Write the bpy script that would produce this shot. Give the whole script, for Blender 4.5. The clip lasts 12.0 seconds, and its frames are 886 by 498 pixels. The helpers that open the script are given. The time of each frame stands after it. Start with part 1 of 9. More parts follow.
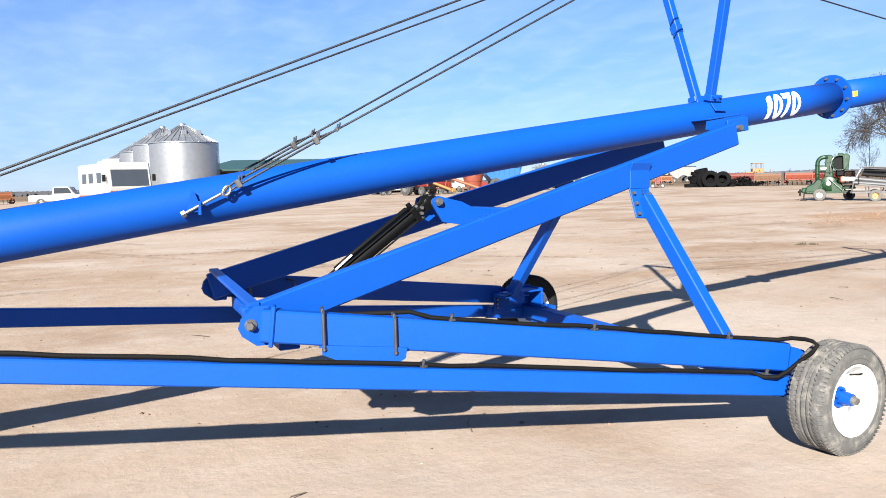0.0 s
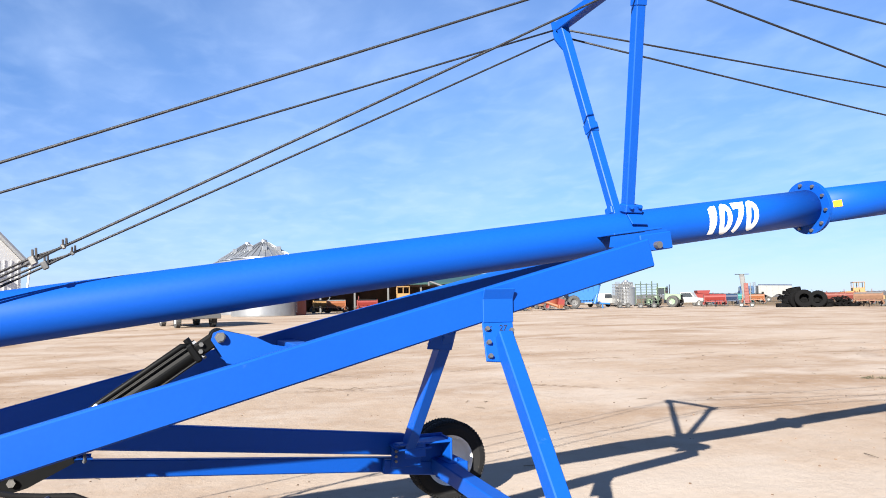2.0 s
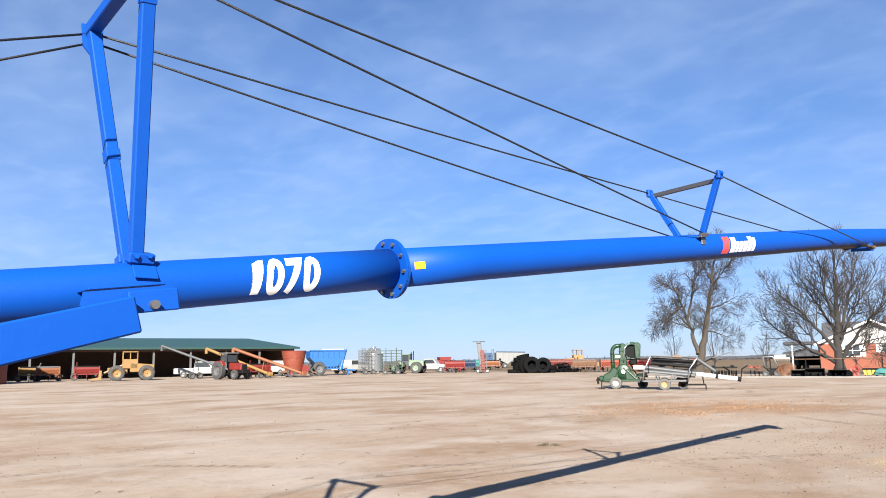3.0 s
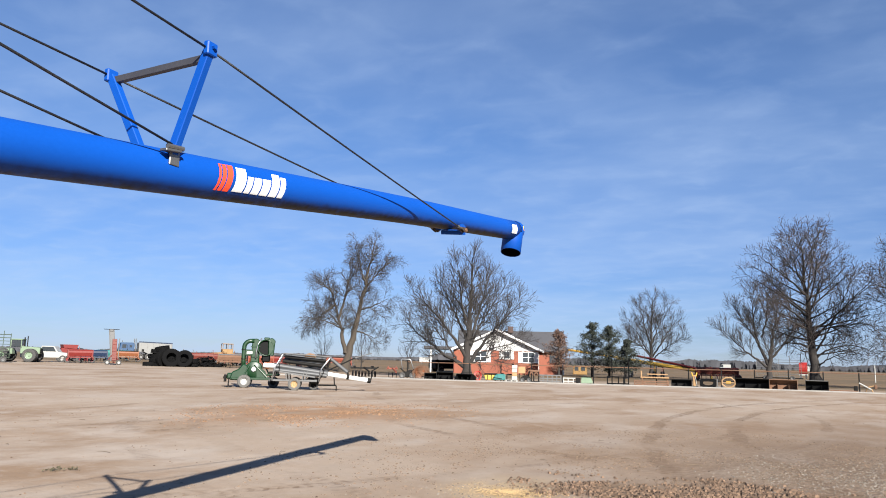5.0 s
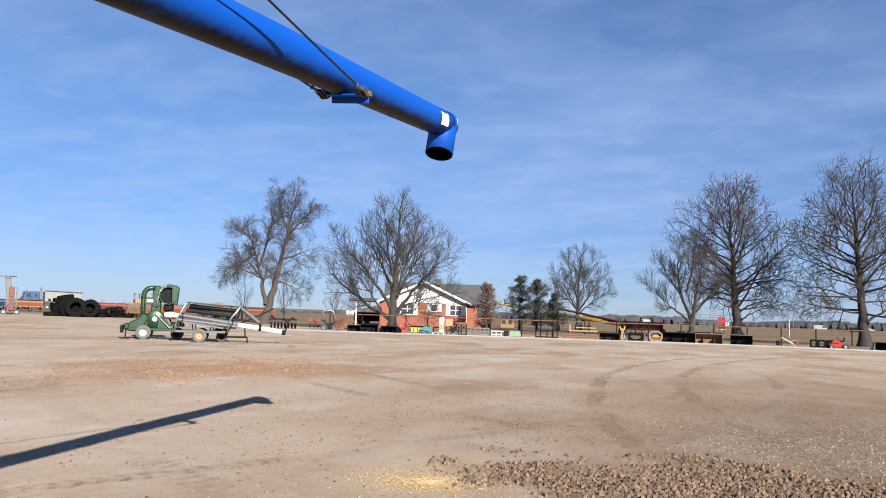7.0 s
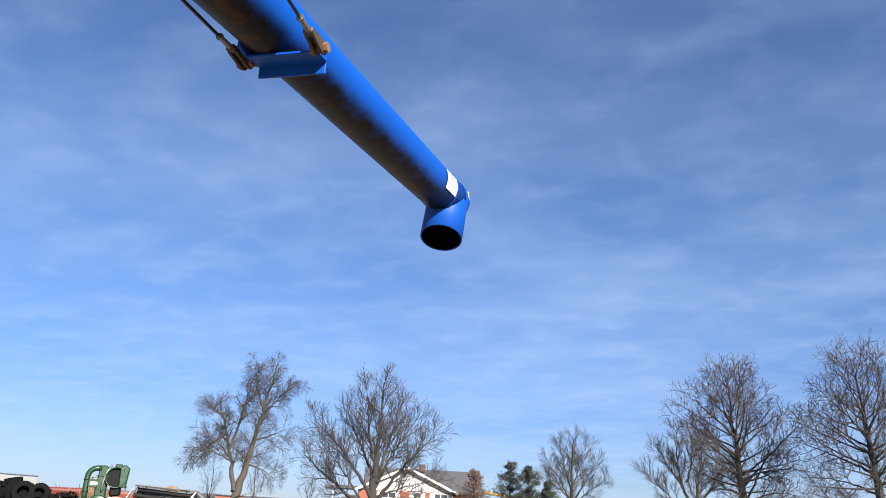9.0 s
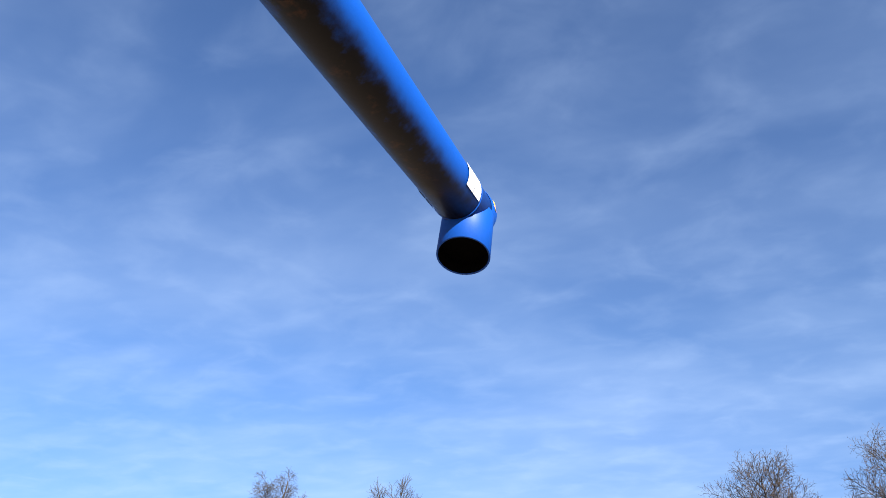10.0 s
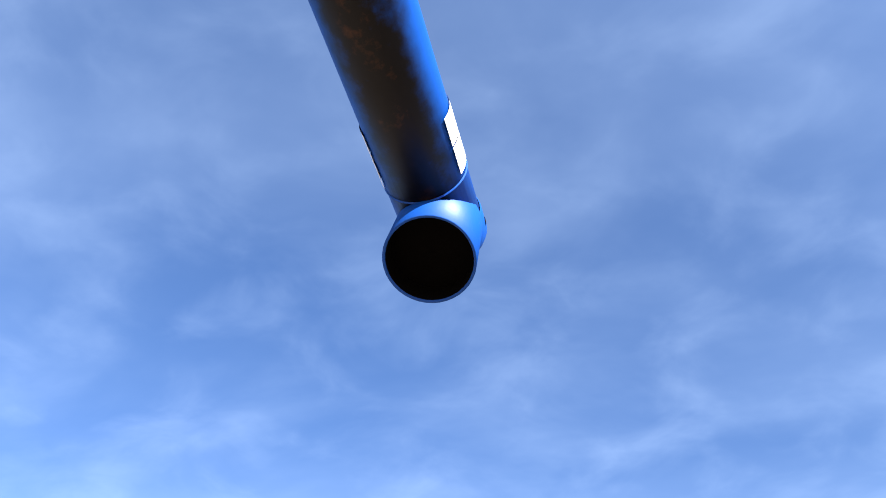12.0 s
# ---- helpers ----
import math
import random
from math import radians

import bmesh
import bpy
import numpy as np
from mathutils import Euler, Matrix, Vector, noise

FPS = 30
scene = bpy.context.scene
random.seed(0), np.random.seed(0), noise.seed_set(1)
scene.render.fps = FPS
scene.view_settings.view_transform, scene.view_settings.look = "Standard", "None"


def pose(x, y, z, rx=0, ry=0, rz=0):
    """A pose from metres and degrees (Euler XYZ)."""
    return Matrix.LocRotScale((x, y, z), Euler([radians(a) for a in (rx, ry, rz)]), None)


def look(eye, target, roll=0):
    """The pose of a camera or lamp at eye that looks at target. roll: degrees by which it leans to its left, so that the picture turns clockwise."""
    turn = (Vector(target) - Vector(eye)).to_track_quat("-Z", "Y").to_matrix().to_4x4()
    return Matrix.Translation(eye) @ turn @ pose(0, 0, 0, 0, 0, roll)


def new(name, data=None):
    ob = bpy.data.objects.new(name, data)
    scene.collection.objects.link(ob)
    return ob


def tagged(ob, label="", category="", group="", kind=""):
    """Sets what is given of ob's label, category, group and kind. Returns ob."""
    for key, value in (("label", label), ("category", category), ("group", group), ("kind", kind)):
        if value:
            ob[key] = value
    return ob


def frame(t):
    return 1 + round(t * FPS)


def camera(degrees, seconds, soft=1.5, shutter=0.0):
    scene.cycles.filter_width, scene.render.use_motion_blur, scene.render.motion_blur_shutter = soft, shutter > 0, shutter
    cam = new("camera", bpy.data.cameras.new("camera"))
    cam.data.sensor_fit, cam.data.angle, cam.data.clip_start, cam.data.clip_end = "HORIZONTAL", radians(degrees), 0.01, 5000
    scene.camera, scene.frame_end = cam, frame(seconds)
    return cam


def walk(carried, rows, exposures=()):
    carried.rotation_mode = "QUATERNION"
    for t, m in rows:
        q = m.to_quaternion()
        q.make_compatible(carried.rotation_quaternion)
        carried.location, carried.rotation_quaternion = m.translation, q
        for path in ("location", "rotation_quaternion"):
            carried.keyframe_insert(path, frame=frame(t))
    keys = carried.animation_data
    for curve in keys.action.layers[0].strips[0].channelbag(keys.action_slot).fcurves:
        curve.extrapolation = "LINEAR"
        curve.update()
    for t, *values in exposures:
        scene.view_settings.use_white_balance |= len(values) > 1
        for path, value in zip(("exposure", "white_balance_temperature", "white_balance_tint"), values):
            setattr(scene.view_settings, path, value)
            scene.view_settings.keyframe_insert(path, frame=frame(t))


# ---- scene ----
cam = camera(62.0, 12.0, 0.95)
PATH = [
    (0, (5.122, -3.992, 1.467), (6.076, -2.242, 1.289), -1.6),
    (0.5, (5.555, -3.922, 1.469), (6.524, -2.180, 1.308), -1.7),
    (1, (5.881, -3.802, 1.474), (6.733, -2.001, 1.299), -1.4),
    (1.5, (6.307, -3.791, 1.456), (7.033, -1.929, 1.381), -1.3),
    (2, (6.886, -3.737, 1.510), (7.632, -1.887, 1.650), -1.0),
    (2.3, (7.304, -3.685, 1.541), (8.219, -1.919, 1.750), 0.60),
    (2.5, (7.610, -3.660, 1.561), (8.689, -1.995, 1.815), 0.2),
    (2.7, (7.934, -3.649, 1.531), (9.118, -2.063, 1.820), -0.4),
    (4.3, (10.581, -3.154, 1.565), (12.128, -1.924, 1.872), 0.9),
    (4.5, (10.910, -3.056, 1.580), (12.503, -1.909, 1.960), 1.05),
    (5, (11.673, -2.999, 1.568), (13.478, -2.192, 1.865), 1.4),
    (5.5, (12.368, -2.825, 1.524), (14.259, -2.218, 1.756), 0.2),
    (6, (13.033, -2.630, 1.488), (14.923, -1.998, 1.651), 0.8),
    (6.5, (13.697, -2.387, 1.495), (15.583, -1.739, 1.646), 1.0),
    (8.3, (15.495, -1.682, 1.335), (17.383, -1.225, 1.811), 0.39),
    (8.5, (15.785, -1.583, 1.369), (17.639, -1.070, 1.916), -3.20),
    (8.6, (15.908, -1.515, 1.378), (17.743, -0.955, 1.944), -3.30),
    (9, (16.494, -1.305, 1.398), (18.291, -0.725, 2.058), 2.56),
    (9.5, (17.027, -1.157, 1.395), (18.724, -0.577, 2.282), 2.13),
    (10, (17.548, -0.904, 1.359), (19.224, -0.332, 2.289), 0.30),
    (10.5, (18.071, -0.730, 1.369), (19.757, -0.213, 2.313), 0.74),
    (11, (18.640, -0.562, 1.347), (20.195, -0.082, 2.509), 2.3),
    (11.5, (19.076, -0.369, 1.350), (20.476, -0.037, 2.739), 1.8),
    (12, (19.250, -0.389, 1.458), (20.497, -0.035, 2.982), 2.3),
]
walk(cam, [(t, look(eye, target, roll)) for t, eye, target, roll in PATH],
     [(0, 2.02), (2.0, 2.06), (2.7, 1.93), (4.3, 1.58), (5.5, 1.57), (6.5, 1.57), (8.3, 1.68), (9.5, 1.86), (10.5, 2.12), (11.2, 2.34), (12, 2.64)])

# ---- light ----
world = bpy.data.worlds.new("world")
scene.world = world
world.use_nodes = True
wn, wl = world.node_tree.nodes, world.node_tree.links
sky = wn.new("ShaderNodeTexSky")
sky.sky_type, sky.sun_disc = "NISHITA", False
sky.sun_elevation, sky.sun_rotation = radians(27.2), radians(224)
sky.air_density, sky.dust_density, sky.ozone_density, sky.altitude = 1.0, 0.1, 3.0, 200
# thin streaks of cirrus over the blue
wco = wn.new("ShaderNodeTexCoord")
wsep = wn.new("ShaderNodeSeparateXYZ")
wl.new(wco.outputs["Generated"], wsep.inputs[0])
wz = wn.new("ShaderNodeMath")
wz.operation, wz.inputs[1].default_value = "ADD", 0.14
wl.new(wsep.outputs[2], wz.inputs[0])
wx = wn.new("ShaderNodeMath")
wx.operation = "DIVIDE"
wy = wn.new("ShaderNodeMath")
wy.operation = "DIVIDE"
for node, k in ((wx, 0), (wy, 1)):
    wl.new(wsep.outputs[k], node.inputs[0])
    wl.new(wz.outputs[0], node.inputs[1])
wcomb = wn.new("ShaderNodeCombineXYZ")
wl.new(wx.outputs[0], wcomb.inputs[0])
wl.new(wy.outputs[0], wcomb.inputs[1])


def cloud_layer(turn, sx, sy, scale, lo, hi, off):
    mp = wn.new("ShaderNodeMapping")
    mp.inputs["Rotation"].default_value[2] = radians(turn)
    mp.inputs["Scale"].default_value = (sx, sy, 1)
    mp.inputs["Location"].default_value = (off, off * 0.7, 0)
    wl.new(wcomb.outputs[0], mp.inputs[0])
    nz = wn.new("ShaderNodeTexNoise")
    nz.inputs["Scale"].default_value, nz.inputs["Detail"].default_value = scale, 5.0
    nz.inputs["Roughness"].default_value, nz.inputs["Distortion"].default_value = 0.50, 0.35
    wl.new(mp.outputs[0], nz.inputs["Vector"])
    mr = wn.new("ShaderNodeMapRange")
    mr.interpolation_type = "SMOOTHSTEP"
    mr.inputs[1].default_value, mr.inputs[2].default_value = lo, hi
    wl.new(nz.outputs["Fac"], mr.inputs[0])
    return mr.outputs[0]


c1 = cloud_layer(0, 1.2, 0.6, 1.0, 0.10, 1.00, 3.1)
c2 = cloud_layer(-14, 1.5, 0.85, 2.4, 0.36, 1.05, 7.7)
cadd = wn.new("ShaderNodeMath")
cadd.operation = "MULTIPLY_ADD"
cadd.inputs[1].default_value = 0.62
c3 = cloud_layer(35, 1.1, 0.9, 6.5, 0.40, 0.90, 1.3)
csum = wn.new("ShaderNodeMath")
csum.operation = "ADD"
wl.new(c1, csum.inputs[0])
wl.new(c2, csum.inputs[1])
wl.new(c3, cadd.inputs[0])
wl.new(csum.outputs[0], cadd.inputs[2])
# the thin cloud grows denser where one looks through more of it, low in the sky
cpath = wn.new("ShaderNodeMath")
cpath.operation = "DIVIDE"
cslant = wn.new("ShaderNodeMath")
cslant.operation, cslant.inputs[1].default_value = "ADD", 0.30
wl.new(wsep.outputs[2], cslant.inputs[0])
wl.new(cadd.outputs[0], cpath.inputs[0])
wl.new(cslant.outputs[0], cpath.inputs[1])
ctau = wn.new("ShaderNodeMath")
ctau.operation, ctau.inputs[1].default_value = "MULTIPLY", -0.225
wl.new(cpath.outputs[0], ctau.inputs[0])
cexp = wn.new("ShaderNodeMath")
cexp.operation = "EXPONENT"
wl.new(ctau.outputs[0], cexp.inputs[0])
cfac = wn.new("ShaderNodeMath")
cfac.operation, cfac.inputs[0].default_value = "SUBTRACT", 1.0
wl.new(cexp.outputs[0], cfac.inputs[1])
tint = wn.new("ShaderNodeMix")
tint.data_type, tint.blend_type = "RGBA", "MULTIPLY"
tint.inputs[0].default_value = 1.0
wgrad = wn.new("ShaderNodeMapRange")
wgrad.interpolation_type = "SMOOTHSTEP"
wgrad.inputs[1].default_value, wgrad.inputs[2].default_value = 0.0, 0.35
wl.new(wsep.outputs[2], wgrad.inputs[0])
wtint = wn.new("ShaderNodeMix")
wtint.data_type = "RGBA"
wtint.inputs[6].default_value, wtint.inputs[7].default_value = (0.56, 0.70, 1.12, 1), (0.69, 0.955, 1.34, 1)
wl.new(wgrad.outputs[0], wtint.inputs[0])
wl.new(wtint.outputs[2], tint.inputs[7])
wl.new(sky.outputs[0], tint.inputs[6])
cmix = wn.new("ShaderNodeMix")
cmix.data_type = "RGBA"
cmix.inputs[7].default_value = (5.6, 7.35, 10.4, 1)
wl.new(cfac.outputs[0], cmix.inputs[0])
wl.new(tint.outputs[2], cmix.inputs[6])
wl.new(cmix.outputs[2], wn["Background"].inputs[0])
wn["Background"].inputs[1].default_value = 0.031

sun = new("sun", bpy.data.lights.new("sun", "SUN"))
sun.data.energy, sun.data.angle, sun.data.color = 5.0, radians(0.53), (1.0, 0.95, 0.87)
sun.matrix_world = look((0, 0, 0), (1.35, 1.40, -1.0))


# ---- materials ----
def grain(name, base, rough=0.6, metal=0.0, var=0.12, scale=3.0, fine=40.0, bump=0.15, dirt=None, dirt_amount=0.0, dirt_scale=1.2,
          coat=0.0, stretch=(1, 1, 1), island=0.0, spec=0.5, bump_dist=0.01, obrand=0.0):
    """A surface with colour variation at two scales, dirt patches of their own shape and fine relief."""
    m = bpy.data.materials.new(name)
    m.use_nodes = True
    n, l = m.node_tree.nodes, m.node_tree.links
    b = n["Principled BSDF"]
    tc = n.new("ShaderNodeTexCoord")
    mp = n.new("ShaderNodeMapping")
    mp.inputs["Scale"].default_value = stretch
    l.new(tc.outputs["Object"], mp.inputs[0])

    def noise_tex(sc, det=5.0, rgh=0.55):
        t = n.new("ShaderNodeTexNoise")
        t.inputs["Scale"].default_value, t.inputs["Detail"].default_value, t.inputs["Roughness"].default_value = sc, det, rgh
        l.new(mp.outputs[0], t.inputs["Vector"])
        return t

    big, small = noise_tex(scale), noise_tex(fine, 3.0)
    mix = n.new("ShaderNodeMath")
    mix.operation, mix.inputs[1].default_value = "MULTIPLY_ADD", 0.6
    sm = n.new("ShaderNodeMath")
    sm.operation, sm.inputs[1].default_value = "MULTIPLY", 0.4
    l.new(small.outputs["Fac"], sm.inputs[0])
    l.new(big.outputs["Fac"], mix.inputs[0])
    l.new(sm.outputs[0], mix.inputs[2])
    ramp = n.new("ShaderNodeMapRange")
    ramp.inputs[1].default_value, ramp.inputs[2].default_value = 0.3, 0.7
    ramp.inputs[3].default_value, ramp.inputs[4].default_value = 1 - var, 1 + var
    l.new(mix.outputs[0], ramp.inputs[0])
    last = ramp.outputs[0]
    for amount, source in ((island, "isl"), (obrand, "obj")):
        if amount:
            g = n.new("ShaderNodeNewGeometry") if source == "isl" else n.new("ShaderNodeObjectInfo")
            r = n.new("ShaderNodeMapRange")
            r.inputs[3].default_value, r.inputs[4].default_value = 1 - amount, 1 + amount
            l.new(g.outputs["Random Per Island" if source == "isl" else "Random"], r.inputs[0])
            mu = n.new("ShaderNodeMath")
            mu.operation = "MULTIPLY"
            l.new(last, mu.inputs[0])
            l.new(r.outputs[0], mu.inputs[1])
            last = mu.outputs[0]
    col = n.new("ShaderNodeMix")
    col.data_type, col.blend_type = "RGBA", "MULTIPLY"
    col.inputs[0].default_value = 1.0
    col.inputs[6].default_value = (*base, 1)
    l.new(last, col.inputs[7])
    out = col.outputs[2]
    if dirt is not None:
        d = noise_tex(dirt_scale, 6.0, 0.65)
        dr = n.new("ShaderNodeMapRange")
        dr.inputs[1].default_value, dr.inputs[2].default_value = 0.72 - 0.45 * dirt_amount, 0.86 - 0.35 * dirt_amount
        l.new(d.outputs["Fac"], dr.inputs[0])
        dm = n.new("ShaderNodeMix")
        dm.data_type = "RGBA"
        dm.inputs[7].default_value = (*dirt, 1)
        l.new(dr.outputs[0], dm.inputs[0])
        l.new(out, dm.inputs[6])
        out = dm.outputs[2]
    l.new(out, b.inputs["Base Color"])
    b.inputs["Metallic"].default_value = metal
    b.inputs["Specular IOR Level"].default_value = spec
    b.inputs["Coat Weight"].default_value = coat
    b.inputs["Coat Roughness"].default_value = 0.12
    rr = n.new("ShaderNodeMapRange")
    rr.inputs[3].default_value, rr.inputs[4].default_value = max(0.02, rough - 0.08), min(1, rough + 0.08)
    l.new(mix.outputs[0], rr.inputs[0])
    l.new(rr.outputs[0], b.inputs["Roughness"])
    if bump:
        bp = n.new("ShaderNodeBump")
        bp.inputs["Strength"].default_value, bp.inputs["Distance"].default_value = bump, bump_dist
        l.new(mix.outputs[0], bp.inputs["Height"])
        l.new(bp.outputs[0], b.inputs["Normal"])
    return m


BLUE = grain("blue_paint", (0.0010, 0.046, 0.255), 0.50, var=0.08, scale=1.5, fine=60, bump=0.05, dirt=(0.03, 0.09, 0.26), dirt_amount=0.08, dirt_scale=7, spec=0.20)
STEEL = grain("zinc_steel", (0.17, 0.165, 0.155), 0.45, metal=0.8, var=0.15, scale=14, fine=120, bump=0.1)
SHACKLE = grain("weathered_brown_steel", (0.045, 0.032, 0.022), 0.65, metal=0.3, var=0.3, scale=20, fine=120, bump=0.2)
RUSTY = grain("rusty_steel", (0.16, 0.085, 0.045), 0.7, metal=0.4, var=0.3, scale=20, fine=120, bump=0.2)
WIRE = grain("wire_rope", (0.032, 0.032, 0.034), 0.5, metal=0.7, var=0.3, scale=60, fine=300, bump=0.6)
HOSE = grain("black_rubber_hose", (0.0032, 0.003, 0.003), 0.75, var=0.2, scale=10, fine=80, bump=0.1, dirt=(0.02, 0.017, 0.014), dirt_amount=0.08, dirt_scale=6, spec=0.10)
BLACK = grain("black_paint", (0.0026, 0.0028, 0.003), 0.50, var=0.2, scale=8, fine=60, bump=0.05, spec=0.11)
BOLTSTEEL = grain("dull_zinc_rod", (0.055, 0.058, 0.066), 0.5, metal=0.6, var=0.2, scale=14, fine=120, bump=0.1)
TYRE = grain("dusty_tyre_rubber", (0.062, 0.061, 0.058), 0.85, var=0.35, scale=14, fine=90, bump=0.4, dirt=(0.15, 0.138, 0.12), dirt_amount=0.5, dirt_scale=16)
TYRE_DARK = grain("dark_tyre_rubber", (0.03, 0.03, 0.03), 0.8, var=0.25, scale=12, fine=90, bump=0.4, dirt=(0.17, 0.14, 0.11), dirt_amount=0.35, dirt_scale=9)
WHITE = grain("white_paint", (0.60, 0.60, 0.585), 0.4, var=0.05, scale=3, fine=50, bump=0.04, dirt=(0.5, 0.45, 0.38), dirt_amount=0.08, dirt_scale=8)
DECAL = grain("white_vinyl", (0.64, 0.64, 0.64), 0.4, var=0.03, scale=4, fine=80, bump=0.03)
DECAL_RED = grain("red_vinyl", (0.75, 0.06, 0.02), 0.4, var=0.05, scale=4, fine=80, bump=0.03)
DECAL_YELLOW = grain("yellow_vinyl", (0.85, 0.42, 0.02), 0.4, var=0.05, scale=4, fine=80, bump=0.03)
INK = grain("dark_ink", (0.008, 0.009, 0.02), 0.6, var=0.1, scale=9, fine=80, bump=0)


# ---- building blocks ----
def part(name, bm, material, parent=None, label="", smooth=False):
    me = bpy.data.meshes.new(name)
    bm.to_mesh(me)
    bm.free()
    me.materials.append(material)
    if smooth:
        me.polygons.foreach_set("use_smooth", [True] * len(me.polygons))
    ob = new(name, me)
    if parent:
        ob.parent = parent
    if label:
        tagged(ob, label)
    return ob


def thing(name, label, category, group="", m=None):
    ob = tagged(new(name), label, category, group)
    if m is not None:
        ob.matrix_world = m
    return ob


def twin(ob, name, parent, m):
    """Another part on the same mesh."""
    c = new(name, ob.data)
    c.parent = parent
    c.matrix_basis = m
    return c


def box(bm, size, m=None, bevel=0.0):
    """A box centred on m's origin."""
    r = bmesh.ops.create_cube(bm, size=1.0)
    vs = r["verts"]
    bmesh.ops.scale(bm, vec=size, verts=vs)
    if bevel:
        es = list({e for v in vs for e in v.link_edges})
        rb = bmesh.ops.bevel(bm, geom=es, offset=bevel, segments=1, affect="EDGES", clamp_overlap=True)
        vs = list({v for f in rb["faces"] for v in f.verts} | {v for v in vs if v.is_valid})
    if m is not None:
        bmesh.ops.transform(bm, matrix=m, verts=vs)
    return vs


def frame_between(p0, p1, up=(0, 0, 1)):
    """A pose at the middle of p0 p1, with x along it and z as near as may be to up."""
    p0, p1 = Vector(p0), Vector(p1)
    x = (p1 - p0).normalized()
    y = Vector(up).cross(x)
    y = y.normalized() if y.length > 1e-6 else Vector((0, 1, 0))
    z = x.cross(y)
    m = Matrix((x, y, z)).transposed().to_4x4()
    m.translation = (p0 + p1) / 2
    return m


def beam(bm, p0, p1, w, h, up=(0, 0, 1), bevel=0.006):
    return box(bm, ((Vector(p1) - Vector(p0)).length, w, h), frame_between(p0, p1, up), bevel)


def rod(bm, p0, p1, r0, r1=None, n=10, caps=True):
    p0, p1 = Vector(p0), Vector(p1)
    m = frame_between(p0, p1) @ Matrix.Rotation(math.pi / 2, 4, "Y")
    return bmesh.ops.create_cone(bm, cap_ends=caps, segments=n, radius1=r0, radius2=r0 if r1 is None else r1, depth=(p1 - p0).length, matrix=m)["verts"]


def pipe(bm, pts, r, n=8, closed_ends=True):
    """A round bar along a line of points; r is one radius or one a point."""
    pts = [Vector(p) for p in pts]
    rs = r if isinstance(r, (list, tuple)) else [r] * len(pts)
    rings, side = [], None
    for i, p in enumerate(pts):
        d = (pts[min(i + 1, len(pts) - 1)] - pts[max(i - 1, 0)]).normalized()
        if side is None:
            side = d.cross(Vector((0, 0, 1)) if abs(d.z) < 0.9 else Vector((1, 0, 0))).normalized()
        side = (side - d * side.dot(d)).normalized()
        other = d.cross(side)
        rings.append([bm.verts.new(p + rs[i] * (math.cos(a) * side + math.sin(a) * other)) for a in (2 * math.pi * k / n for k in range(n))])
    for a, b in zip(rings, rings[1:]):
        for k in range(n):
            bm.faces.new((a[k], a[(k + 1) % n], b[(k + 1) % n], b[k]))
    if closed_ends:
        bm.faces.new(rings[0][::-1])
        bm.faces.new(rings[-1])
    return rings


def lathe(bm, profile, m, n=32):
    """Turns a profile of (radius, along) round the x axis of m."""
    rings = []
    for r, x in profile:
        rings.append([bm.verts.new(m @ Vector((x, r * math.cos(a), r * math.sin(a)))) for a in (2 * math.pi * k / n for k in range(n))])
    for a, b in zip(rings, rings[1:]):
        for k in range(n):
            bm.faces.new((a[k], a[(k + 1) % n], b[(k + 1) % n], b[k]))
    return rings


def prism(bm, outline, thick, m=None):
    """A flat plate: an outline in the x z plane, thick along y about the middle."""
    a = [bm.verts.new((x, -thick / 2, z)) for x, z in outline]
    b = [bm.verts.new((x, thick / 2, z)) for x, z in outline]
    bm.faces.new(a)
    bm.faces.new(b[::-1])
    for i in range(len(a)):
        j = (i + 1) % len(a)
        bm.faces.new((a[j], a[i], b[i], b[j]))
    bmesh.ops.recalc_face_normals(bm, faces=list({f for v in a + b for f in v.link_faces}))
    if m is not None:
        bmesh.ops.transform(bm, matrix=m, verts=a + b)
    return a + b


def hexbolt(bm, p, axis, r=0.014, l=0.02):
    rod(bm, p, Vector(p) + Vector(axis).normalized() * l, r, n=6)


def single(fn, *args, **kw):
    bm = bmesh.new()
    fn(bm, *args, **kw)
    return bm


# ---- ground ----
def ground_z(x, y):
    d = (y - 22) - 0.15 * (x - 60)
    d = 5 * math.log1p(math.exp(max(-30, min(d, 60) / 5))) if d < 60 else 60.0
    return min(0.4, 0.006 * d) * (1.0 if x < 90 else max(0.0, 1 - (x - 90) / 200))


def relief(x, y):
    near = max(0.0, 1 - max(0, abs(x - 14) - 16) / 10) * max(0.0, 1 - max(0, abs(y - 1) - 14) / 10)
    if near <= 0:
        return 0.0
    z = 0.016 * noise.noise((x * 0.45, y * 0.45, 1.0)) + 0.010 * noise.noise((x * 1.7, y * 1.7, 4.0)) + 0.005 * noise.noise((x * 5, y * 5, 9.0))
    rough = brown(x, y)
    z += rough * (0.022 * noise.noise((x * 3.3, y * 3.3, 2.0)) + 0.015 * noise.noise((x * 8, y * 8, 5.0)))
    return near * z


def brown(x, y):
    """How far the loose brown gravel covers a place."""
    r = math.hypot((x - 21.2) / 1.55, (y + 2.5) / 2.5) + 0.45 * noise.noise((x * 0.7, y * 0.7, 3.0)) + 0.4 * noise.noise((x * 1.9, y * 1.9, 7.0))
    return max(0.0, min(1.0, (1.12 - r) * 1.4))


